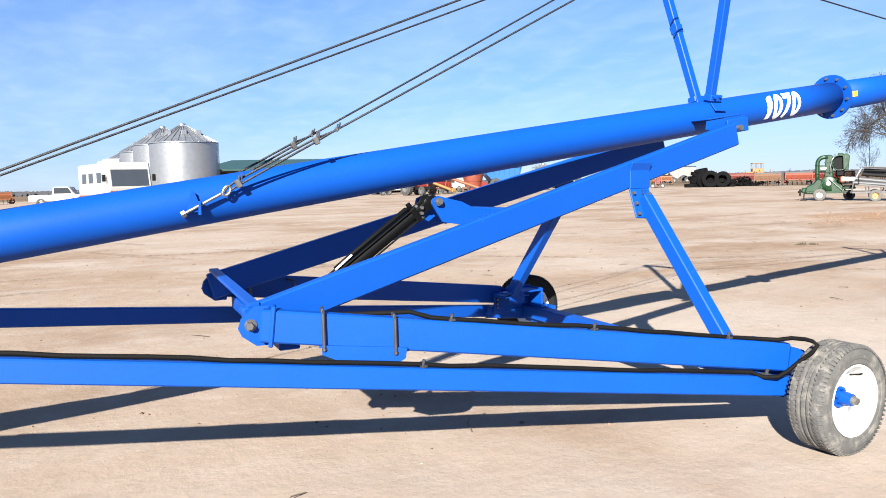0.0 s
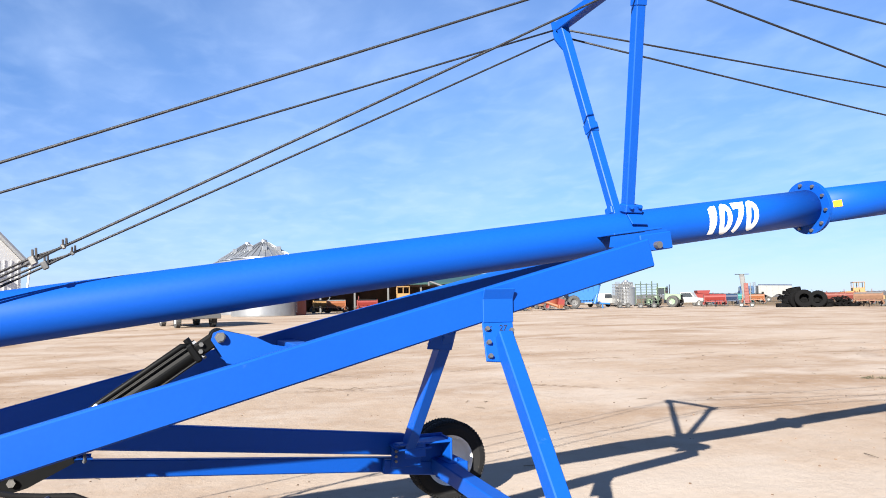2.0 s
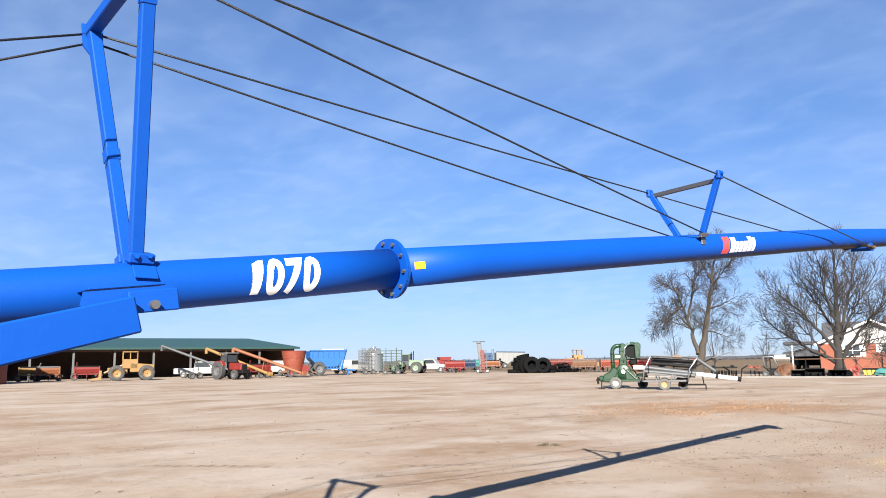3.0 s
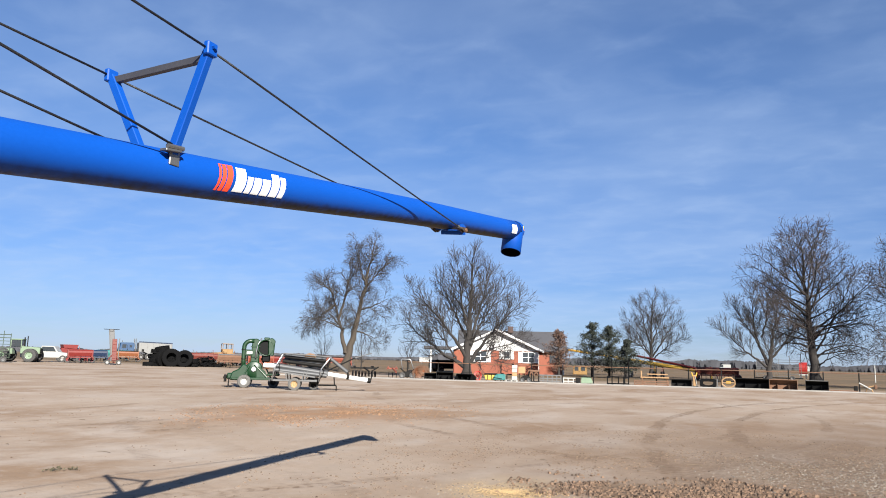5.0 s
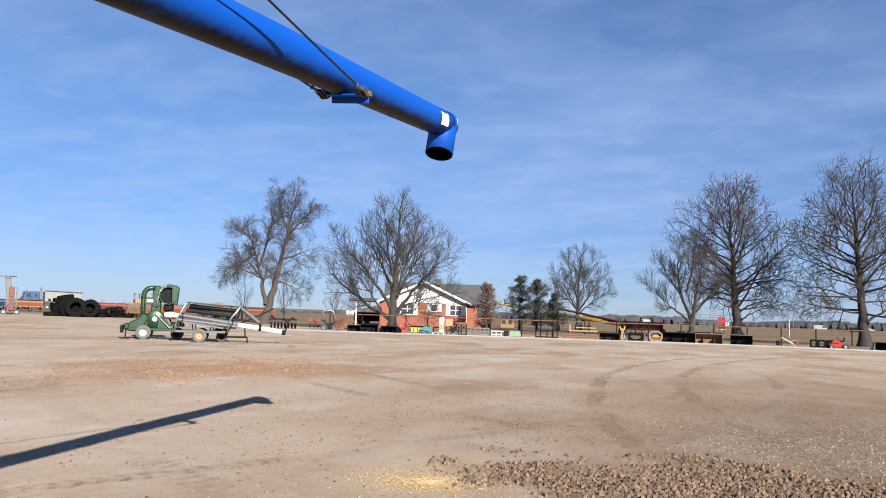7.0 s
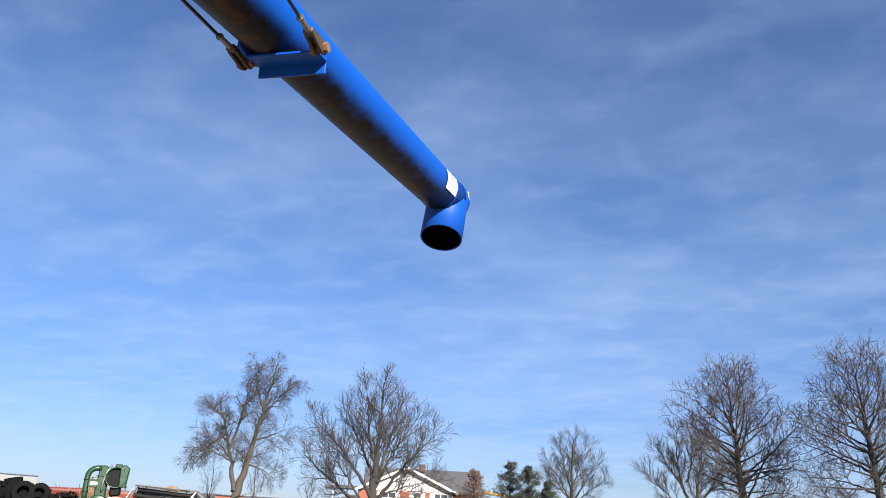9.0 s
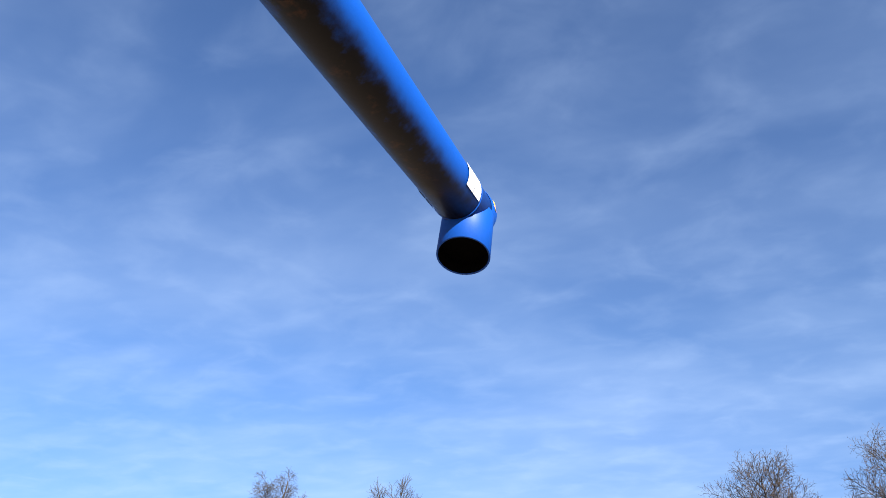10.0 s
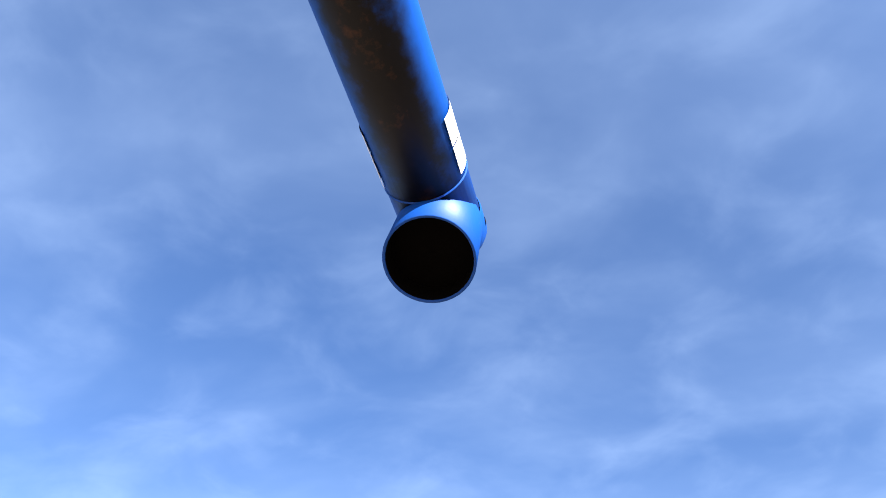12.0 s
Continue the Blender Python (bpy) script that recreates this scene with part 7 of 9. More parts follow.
def white_building(x, y):
    B = thing("metal_building", "white metal building with grey gable roof", "building", "", stand(x, y, 24))
    L, D, e, ap = 9.0, 14.0, 4.2, 8.6
    bm = bmesh.new()
    box(bm, (L, D, e), Matrix.Translation((-L / 2, D / 2, e / 2)))
    prism(bm, [(-L, e), (0, e), (-L / 2, ap - 0.1)], D, Matrix.Translation((0, D / 2, 0)))
    part("wall", bm, SIDING, B, "white ribbed sheet wall")
    rib = part("rib", single(box, (0.05, 0.03, e), Matrix.Translation((-L + 0.2, -0.012, e / 2))), SIDING, B)
    for k in range(1, 22):
        twin(rib, "rib", B, Matrix.Translation((k * 0.41, 0, 0)))
    rib = part("rib", single(box, (0.03, 0.05, e), Matrix.Translation((0.012, 0.2, e / 2))), SIDING, B)
    for k in range(1, 32):
        twin(rib, "rib", B, Matrix.Translation((0, k * 0.43, 0)))
    for s in (-1, 1):
        p0, p1 = Vector((-L / 2, D / 2, ap)), Vector((-L / 2 + s * (L / 2 + 0.5), D / 2, e - 0.35))
        part("roof", single(box, ((p1 - p0).length, D + 0.8, 0.12), frame_between(p0, p1)), grain("grey_sheet_roof", (0.24, 0.25, 0.27), 0.5, metal=0.2, var=0.08), B, "grey sheet roof slope")
    bar(B, "gutter", (0.45, -0.3, e - 0.2), (0.45, D + 0.3, e - 0.2), 0.09, SIDING)
    bar(B, "downspout", (0.45, -0.2, e - 0.3), (0.12, -0.1, 0.2), 0.06, SIDING)
    for xx, w, z in ((-2.4, 0.5, 1.8), (-1.6, 0.4, 1.8), (-3.4, 0.6, 1.8), (-0.8, 0.5, 1.7)):
        slab(B, "window", (w, 0.06, 1.3), (xx, -0.02, z), GLASS_DARK, 0.01)
    slab(B, "wall_lamp", (0.35, 0.25, 0.3), (-1.7, -0.1, 3.3), DARKIRON, 0.03)
    slab(B, "annex", (1.6, 4.0, 3.9), (0.9, 9.0, 1.95), SIDING, 0.02, "white annex")


white_building(-0.2, 47.5)


def open_shed():
    S = thing("open_shed", "long open-fronted machine shed with green roof", "shed", "", Matrix.Translation((39.0, 83.6, ground_z(39, 83))) @ Matrix.Rotation(radians(-8), 4, "Z"))
    L, D, e, ap = 34.0, 12.0, 3.45, 4.75
    slab(S, "back_wall", (L, 0.2, e), (0, D, e / 2), SHEDWALL, 0.01, "brown board back wall")
    for s in (-1, 1):
        slab(S, "end_wall", (0.2, D, e), (s * L / 2, D / 2, e / 2), SHEDWALL, 0.01)
    hip = 4.0
    bm = bmesh.new()
    pts = [(-L / 2 - 0.6, -0.7, e), (L / 2 + 0.6, -0.7, e), (L / 2 + 0.6, D + 0.7, e), (-L / 2 - 0.6, D + 0.7, e), (-L / 2 + hip, D / 2, ap), (L / 2 - hip, D / 2, ap)]
    v = [bm.verts.new(p) for p in pts]
    w = [bm.verts.new((p[0], p[1], p[2] - 0.22)) for p in pts]
    quads = [(0, 1, 5, 4), (2, 3, 4, 5), (1, 2, 5), (3, 0, 4)]
    for q in quads:
        bm.faces.new([v[i] for i in q])
        bm.faces.new([w[i] for i in q][::-1])
    for a, b in ((0, 1), (1, 2), (2, 3), (3, 0)):
        bm.faces.new((v[a], w[a], w[b], v[b]))
    bmesh.ops.recalc_face_normals(bm, faces=bm.faces)
    part("roof", bm, GREENROOF, S, "green sheet roof with hipped end")
    for k in range(9):
        slab(S, "post", (0.22, 0.22, e), (-L / 2 + 0.3 + k * (L - 0.6) / 8, 0.0, e / 2), GREY, 0.02, "pale steel post")
    slab(S, "header_beam", (L, 0.2, 0.4), (0, 0.02, e - 0.25), SHEDWALL, 0.02)


open_shed()


def red_bin():
    V = thing("storage_tank", "dark red storage tank on the lot", "tank", "", Matrix.Translation((20.6, 70.8, ground_z(20, 70))))
    up = Matrix.Rotation(-math.pi / 2, 4, "Y")
    part("shell", single(lathe, [(0.0, 0.0), (1.3, 0.0), (1.3, 1.6), (1.36, 1.64), (1.3, 1.7), (1.3, 2.3), (0.6, 2.6), (0.0, 2.65)], up, 32), REDBIN, V)
    part("hatch", single(lathe, [(0.3, 2.6), (0.3, 2.8), (0.0, 2.85)], up, 16), REDBIN, V)


red_bin()
boxy_implement(0.2, 101.0, 0, ORANGE, "orange implement far off by the field edge", 14, 4.5)


# ---- grain vacuum and pipe trailer ----
def grain_vac(x, y):
    V = thing("grain_vacuum", "dark green grain vacuum with bent pipes on wheels", "grain vacuum", "", stand(x, y, -4))
    slab(V, "frame", (1.9, 0.10, 0.12), (0.35, -0.36, 0.42), GREEN, 0.02)
    slab(V, "frame", (1.9, 0.10, 0.12), (0.35, 0.36, 0.42), GREEN, 0.02)
    for xx in (-0.5, 0.25, 1.1):
        slab(V, "cross_member", (0.10, 0.8, 0.10), (xx, 0, 0.42), GREEN, 0.02)
    # gearbox and belt guard at the hitch
    sheet(V, "belt_guard", [(-0.72, 0.34), (-0.05, 0.30), (0.18, 0.62), (0.10, 1.05), (-0.12, 1.12), (-0.30, 0.88), (-0.62, 0.72)], 0.62, GREEN, 0, "", 0.05)
    slab(V, "gearbox", (0.26, 0.30, 0.30), (-0.72, 0.0, 0.52), GREEN, 0.05)
    bar(V, "drive_shaft", (-0.72, 0, 0.50), (-1.02, 0.02, 0.44), 0.05, DARKIRON)
    slab(V, "hitch_plate", (0.10, 0.42, 0.34), (-0.92, -0.1, 0.42), DARKIRON, 0.02)
    bar(V, "stand_leg", (-0.72, -0.40, 0.46), (-0.74, -0.44, 0.02), 0.03, DARKIRON)
    slab(V, "stand_foot", (0.34, 0.16, 0.03), (-0.74, -0.44, 0.015), DARKIRON, 0.01)
    # blower housing, a short drum lying across
    drum = Matrix.Translation((0.40, -0.02, 0.86)) @ Matrix.Rotation(math.pi / 2, 4, "Z")
    part("blower_housing", single(lathe, [(0.0, -0.24), (0.36, -0.24), (0.40, -0.20), (0.40, 0.20), (0.36, 0.24), (0.0, 0.24)], drum, 28), GREEN, V, "round green blower housing", True)
    part("bearing_hub", single(lathe, [(0.0, -0.34), (0.09, -0.34), (0.11, -0.30), (0.11, -0.24)], drum, 14), DECAL, V, "white bearing hub")
    # tall bent pipe with its elbow above
    arc = [(-0.10, -0.12, 0.95), (-0.12, -0.12, 1.30), (-0.12, -0.12, 1.84)] + [(0.19 - 0.31 * math.cos(a), -0.12, 1.90 + 0.33 * math.sin(a)) for a in np.linspace(0.25, 1.45, 6)] + [(0.34, -0.10, 2.24)]
    part("suction_pipe", single(pipe, arc, 0.105, 16), GREEN, V, "bent green suction pipe", True)
    for k, (px_, pz_) in enumerate(((-0.12, 1.35), (-0.12, 1.80))):
        part("pipe_band", single(lathe, [(0.108, -0.02), (0.122, -0.02), (0.122, 0.02), (0.108, 0.02)], Matrix.Translation((px_, -0.12, pz_)) @ Matrix.Rotation(math.pi / 2, 4, "Y"), 18), DARKIRON, V)
    slab(V, "label_plate", (0.26, 0.02, 0.12), (0.16, -0.30, 1.66), DECAL, 0.01, "white label plate")
    slab(V, "stay_plate", (0.34, 0.04, 0.30), (0.12, -0.27, 1.66), GREEN, 0.02)
    # airlock column
    sheet(V, "column", [(0.20, 1.10), (0.62, 1.05), (0.60, 2.28), (0.46, 2.36), (0.26, 2.32)], 0.36, GREEN, 0.05, "", 0.04)
    for zz in (1.45, 1.95):
        slab(V, "column_flange", (0.46, 0.42, 0.04), (0.42, 0.05, zz), GREEN, 0.01)
    part("hose_strip", single(pipe, [(0.46, -0.22, 1.40), (0.48, -0.24, 1.75), (0.55, -0.24, 2.08), (0.70, -0.18, 2.36)], 0.036, 8), GALV, V, "bright steel hose strip", True)
    # open-mouthed receiving drum and discharge spout
    mouth = Matrix.Translation((0.92, -0.02, 1.92)) @ Matrix.Rotation(math.pi / 2, 4, "Z")
    part("receiver_drum", single(lathe, [(0.10, 0.28), (0.38, 0.28), (0.40, 0.24), (0.40, -0.26), (0.36, -0.26), (0.35, 0.20), (0.10, 0.22)], mouth, 28), GREEN, V, "green drum with dark open mouth", True)
    # added black disc that gives the drum's hollow its darkness by colour
    part("drum_screen", single(lathe, [(0.0, -0.10), (0.34, -0.10), (0.34, -0.06), (0.0, -0.06)], mouth, 24), BLACK, V, "black disc painting the dark inside of the drum")
    sheet(V, "discharge_spout", [(1.06, 1.56), (1.30, 1.52), (1.36, 2.28), (1.20, 2.40), (1.02, 2.34)], 0.34, GREEN, -0.10, "", 0.03)
    slab(V, "top_cap", (0.26, 0.30, 0.12), (0.94, 0, 2.36), GREEN, 0.03)
    slab(V, "motor", (0.40, 0.44, 0.36), (0.94, 0.04, 1.40), BLACK, 0.06, "black motor under the drum")
    slab(V, "orange_guard", (0.24, 0.24, 0.34), (1.04, -0.26, 1.06), ORANGE, 0.06, "orange shaft guard")
    bar(V, "brace", (0.42, -0.30, 1.10), (1.06, -0.36, 0.48), 0.035, GREEN)
    bar(V, "brace", (0.70, 0.25, 1.40), (1.20, 0.34, 0.48), 0.035, GREEN)
    bar(V, "brace", (0.20, -0.30, 1.05), (-0.10, -0.36, 0.48), 0.035, GREEN)
    sheet(V, "side_plate", [(0.55, 0.46), (1.10, 0.46), (0.95, 0.78), (0.66, 1.00), (0.52, 0.90)], 0.05, GREEN, -0.30, "", 0.01)
    # rear end
    slab(V, "rear_deck", (0.62, 0.72, 0.10), (1.34, 0, 0.62), GREEN, 0.03)
    slab(V, "tool_tray", (0.50, 0.60, 0.14), (1.36, 0.0, 0.70), DARKIRON, 0.03)
    for s in (-1, 1):
        add_wheel(V, 0.0, s * 0.60, 0.30, 0.22, OLDWHITE, tyre=TYRE)
        add_wheel(V, 1.36, s * 0.34, 0.25, 0.18, DARKIRON)
    slab(V, "axle", (0.10, 1.2, 0.10), (0, 0, 0.32), DARKIRON, 0.01)


grain_vac(41.1, 20.55)


def pipe_trailer(x, y):
    T = thing("pipe_trailer", "two-wheeled trailer stacked with grey auger pipes", "trailer", "", stand(x, y, -3))
    rnd = random.Random(5)
    ends = [((-0.98, -0.42, 1.12), (1.52, -0.42, 0.78), 0.115, PIPEGREY), ((-0.98, -0.50, 0.92), (1.46, -0.46, 0.68), 0.10, PIPEGREY), ((-0.90, -0.12, 1.06), (1.50, -0.12, 0.80), 0.115, PIPEGREY),
            ((-0.85, 0.20, 1.08), (1.45, 0.20, 0.82), 0.115, PIPEGREY), ((-0.60, -0.38, 1.32), (1.42, -0.36, 1.10), 0.085, DARKIRON), ((-0.55, -0.10, 1.36), (1.40, -0.12, 1.12), 0.10, PIPEGREY),
            ((-0.52, 0.22, 1.38), (1.40, 0.22, 1.20), 0.10, DARKIRON), ((-0.50, -0.30, 1.52), (1.40, -0.28, 1.36), 0.075, DARKIRON), ((-0.46, 0.06, 1.56), (1.36, 0.04, 1.42), 0.085, PIPEGREY),
            ((-0.45, 0.30, 1.60), (1.30, 0.30, 1.52), 0.075, DARKIRON)]
    for p0, p1, r, mat in ends:
        tube_ = part("pipe", single(rod, p0, p1, r, n=16), mat, T, "grey steel pipe")
        for t in (0.06 + rnd.uniform(0, 0.05), 0.9):
            part("pipe_band", single(rod, Vector(p0).lerp(Vector(p1), t), Vector(p0).lerp(Vector(p1), t + 0.02), r * 1.12, n=16), DARKIRON, tube_)
    sheet(T, "canvas_bundle", [(0.35, 1.55), (0.95, 1.50), (0.86, 1.66), (0.62, 1.72), (0.45, 1.66)], 0.4, TAN, 0.1, "tan canvas bundle", 0.05)
    # bent hoops that hold the load
    for x0, x1, top in ((-1.02, -0.55, 1.66), (1.10, 1.62, 1.54)):
        part("hoop", single(pipe, [(x0, -0.64, 0.42), (x0 + 0.10, -0.66, 1.00), (x1 - 0.06, -0.64, top - 0.06), (x1, -0.55, top), (x1, 0.50, top), (x1 - 0.1, 0.62, top - 0.10), (x0 + 0.1, 0.62, 1.0), (x0, 0.6, 0.42)], 0.032, 8), GALV, T, "bent steel hoop", True)
    for yy in (-0.58, 0.55):
        bar(T, "top_rail", (-0.55, yy, 1.67), (1.62, yy, 1.55), 0.026, GREY)
        slab(T, "side_rail", (2.1, 0.07, 0.09), (-0.02, yy, 0.44), GREY, 0.01)
        for xx in (-0.36, -0.24, 0.34, 0.46):
            bar(T, "bunk_post", (xx, yy, 0.46), (xx * 1.25, yy * 0.95, 0.86), 0.026, GREY)
        slab(T, "bunk_rail", (1.7, 0.07, 0.07), (0.1, yy * 0.95, 0.72), GREY, 0.01, "", (0, 8, 0))
    rust_rim = grain("rusty_cream_rim", (0.27, 0.17, 0.075), 0.7, dirt=(0.14, 0.06, 0.025), dirt_amount=0.4, dirt_scale=6)
    add_wheel(T, 0.0, -0.72, 0.28, 0.20, rust_rim, tyre=TYRE)
    add_wheel(T, 0.0, 0.70, 0.28, 0.20, rust_rim, tyre=TYRE_DARK)
    slab(T, "axle", (0.10, 1.4, 0.10), (0.0, 0, 0.30), DARKIRON, 0.01)
    bar(T, "axle_strut", (0.0, -0.55, 0.32), (0.30, -0.55, 0.44), 0.03, GREY)
    # winch and motor under the load, and its caster
    slab(T, "winch", (0.44, 0.46, 0.30), (0.88, -0.1, 0.44), DARKIRON, 0.06)
    bar(T, "winch_drum", (0.66, -0.40, 0.50), (0.66, 0.2, 0.50), 0.10, BLACK, 14)
    add_wheel(T, 0.86, -0.05, 0.22, 0.20, DARKIRON)
    bar(T, "drawbar", (1.05, -0.15, 0.24), (1.92, -0.2, 0.24), 0.04, DARKIRON)
    bar(T, "drawbar_brace", (1.05, -0.15, 0.24), (1.20, -0.4, 0.70), 0.03, DARKIRON)
    bar(T, "jack", (1.84, -0.2, 0.24), (1.80, -0.2, 0.62), 0.028, DARKIRON)
    bar(T, "jack_foot", (1.92, -0.2, 0.24), (1.93, -0.2, 0.0), 0.028, DARKIRON)
    bar(T, "white_auger_tube", (1.42, -0.40, 0.77), (3.42, -0.46, 0.50), 0.10, WHITE, 18, "white auger tube")
    bar(T, "white_tube_end", (-0.90, -0.45, 1.09), (-1.44, -0.45, 1.11), 0.105, WHITE, 16, "white tube end")
    bar(T, "elbow_pipe", (1.62, -0.25, 1.46), (2.42, -0.42, 0.86), 0.085, PIPEGREY, 16)
    bar(T, "elbow_strut", (1.62, -0.25, 1.50), (1.46, -0.25, 1.02), 0.05, DARKIRON)
    part("tube_clamp", single(rod, (2.38, -0.42, 0.66), (2.50, -0.42, 0.64), 0.125, n=16), DARKIRON, T)
    bar(T, "clamp_arm", (2.42, -0.42, 0.88), (2.46, -0.42, 0.66), 0.04, DARKIRON)
    part("tube_boot", single(rod, (3.36, -0.46, 0.51), (3.52, -0.46, 0.48), 0.115, n=16), DARKIRON, T, "dark end boot")
    bar(T, "end_post", (3.50, -0.46, 0.44), (3.60, -0.46, 0.98), 0.028, DARKIRON)
    bar(T, "end_arm", (3.56, -0.46, 0.95), (3.86, -0.46, 1.14), 0.028, DARKIRON)


pipe_trailer(41.0, 17.55)


# ---- row of implements along the lot's edge ----
ROW = "implements along the lot edge"
TANP = grain("faded_tan_paint", (0.26, 0.155, 0.07), 0.6, var=0.15, scale=3, fine=40, bump=0.06, dirt=(0.16, 0.08, 0.04), dirt_amount=0.3, dirt_scale=3)
BRIGHTYELLOW = grain("bright_yellow_paint", (0.42, 0.25, 0.03), 0.5, var=0.12, scale=3, fine=40, bump=0.06, dirt=(0.12, 0.07, 0.03), dirt_amount=0.2, dirt_scale=3)
BRIGHTRED = grain("bright_red_paint", (0.30, 0.022, 0.016), 0.5, var=0.12, scale=3, fine=40, bump=0.06, dirt=(0.08, 0.03, 0.02), dirt_amount=0.2, dirt_scale=3)


def bucket(x, y, turn, w, h, mat, label, d=0.8, edge=None, teeth=0):
    """A loader bucket whose open mouth faces the lot."""
    V = thing("loader_bucket", label, "loader bucket", "buckets along the lot edge", stand(x, y, turn))
    t = 0.03
    side = Matrix.Rotation(math.pi / 2, 4, "Z")
    o = [(-d / 2, 0), (d / 2 - 0.1, 0), (d / 2, 0.12), (d / 2, h * 0.6), (0.1, h), (-0.05, h), (-0.05, h - t), (0.08, h - t), (d / 2 - t, h * 0.58), (d / 2 - t, 0.13), (d / 2 - 0.12, t), (-d / 2, t)]
    part("shell", single(prism, o, w, side), mat, V)
    for s in (-1, 1):
        part("side_plate", single(prism, [(-d / 2, -0.002), (d / 2 - 0.02, -0.002), (d / 2 + 0.01, h * 0.6), (0.1, h + 0.01), (-0.08, h + 0.01), (-0.30 * d, h * 0.34)], 0.03, Matrix.Translation((s * w / 2, 0, 0)) @ side), mat, V)
    slab(V, "cutting_edge", (w + 0.04, 0.14, 0.03), (0, -d / 2 - 0.03, 0.018), edge or RUST, 0.008, "worn steel cutting edge")
    bar(V, "top_tube", (-w / 2, -0.06, h - 0.02), (w / 2, -0.06, h - 0.02), 0.035, edge or mat)
    for k in (-0.2, 0.2):
        slab(V, "gusset", (0.03, d * 0.5, h * 0.5), (k * w, d * 0.22, h * 0.30), mat, 0.01)
    for k in range(teeth):
        slab(V, "tooth", (0.07, 0.22, 0.05), (-w / 2 + (k + 0.5) * w / teeth, -d / 2 - 0.16, 0.035), STEEL, 0.01)
    return V


def frame_of_bars(x, y, turn, w, h, mat, label, name, category, uprights, rails, forks=0, depth=0.5):
    """An open carriage of uprights and crossbars on two long feet."""
    V = thing(name, label, category, ROW, stand(x, y, turn))
    for z in rails:
        slab(V, "crossbar", (w, 0.08, 0.09), (0, 0.0, z), mat, 0.01)
    for u, tall in uprights:
        slab(V, "upright", (0.08, 0.10, tall), (u * w, 0.012, tall / 2), mat, 0.01)
    for s in (-1, 1):
        slab(V, "foot", (0.09, depth, 0.07), (s * w * 0.46, -depth * 0.3, 0.035), mat, 0.01)
    for k in range(forks):
        slab(V, "fork", (0.11, 1.0, 0.045), ((k - (forks - 1) / 2) * w * 0.5, -0.52, 0.05), mat, 0.01)
    return V


def tillage_heap(x, y):
    V = thing("rotary_rake", "rusty wheel rake with bent tines", "hay rake", ROW, stand(x, y, 0))
    for k in range(3):
        c = Vector((-0.22 + 0.22 * k, 0.05 * k, 0.48 + 0.08 * k))
        ring = [c + Vector((0.36 * math.cos(a), 0.16 * math.cos(a), 0.36 * math.sin(a))) for a in np.linspace(0, 2 * math.pi, 19)]
        wheel_ = part("rake_wheel", single(pipe, ring, 0.03, 6, False), RUST, V)
        bm = bmesh.new()
        for j in range(46):
            a = 2 * math.pi * j / 46
            d = Vector((math.cos(a), 0.44 * math.cos(a), math.sin(a)))
            rod(bm, c + d * 0.1, c + d * 0.50 + Vector((0, -0.06, 0)), 0.019, 0.011, 4)
        part("tines", bm, ORANGE if k == 1 else RUST, wheel_)
    slab(V, "beam", (1.0, 0.1, 0.1), (0, 0.25, 0.42), DARKIRON, 0.01)
    for s in (-1, 1):
        slab(V, "leg", (0.08, 0.08, 0.42), (s * 0.4, 0.25, 0.21), DARKIRON, 0.01)


def hoop_implement(x, y):
    V = thing("hooped_implement", "black implement with a tall pale hoop", "farm implement", ROW, stand(x, y, 0))
    part("hoop", single(pipe, [(-0.34, 0, 0.5), (-0.52, 0, 1.44), (-0.46, 0, 1.52), (0.18, 0, 1.52), (0.26, 0, 1.44), (0.60, 0, 0.42)], 0.035, 8), GALV, V, "pale bent steel hoop", True)
    sheet(V, "body", [(-0.45, 0.10), (0.55, 0.10), (0.62, 0.34), (0.20, 0.60), (-0.25, 0.52), (-0.5, 0.3)], 0.7, DARKIRON, 0, "", 0.04)
    bar(V, "lift_arm", (-0.2, -0.2, 0.5), (-0.55, -0.5, 0.8), 0.04, DARKIRON)
    bar(V, "lift_arm", (0.3, -0.2, 0.5), (0.52, -0.5, 0.76), 0.04, DARKIRON)
    for s in (-1, 1):
        add_wheel(V, s * 0.4, -0.4, 0.24, 0.18, GREY)


def red_wheel(x, y):
    V = thing("spoked_steel_wheel", "red spoked steel wheel standing on edge", "steel wheel", ROW, stand(x, y, 44))
    c = Vector((0, 0, 0.38))
    for yy in (-0.05, 0.05):
        part("rim_hoop", single(pipe, [c + Vector((0.35 * math.cos(a), yy, 0.35 * math.sin(a))) for a in np.linspace(0, 2 * math.pi, 25)], 0.030, 6, False), BRIGHTRED, V)
    for k in range(6):
        a = math.pi * k / 3 + 0.3
        bar(V, "spoke", c, c + Vector((0.34 * math.cos(a), 0, 0.34 * math.sin(a))), 0.022, BRIGHTRED, 6)
    bar(V, "hub", (0, -0.1, 0.38), (0, 0.1, 0.38), 0.07, REDP, 12)
    slab(V, "stand_bar", (0.5, 0.06, 0.05), (0.05, 0.12, 0.025), DARKIRON, 0.01)


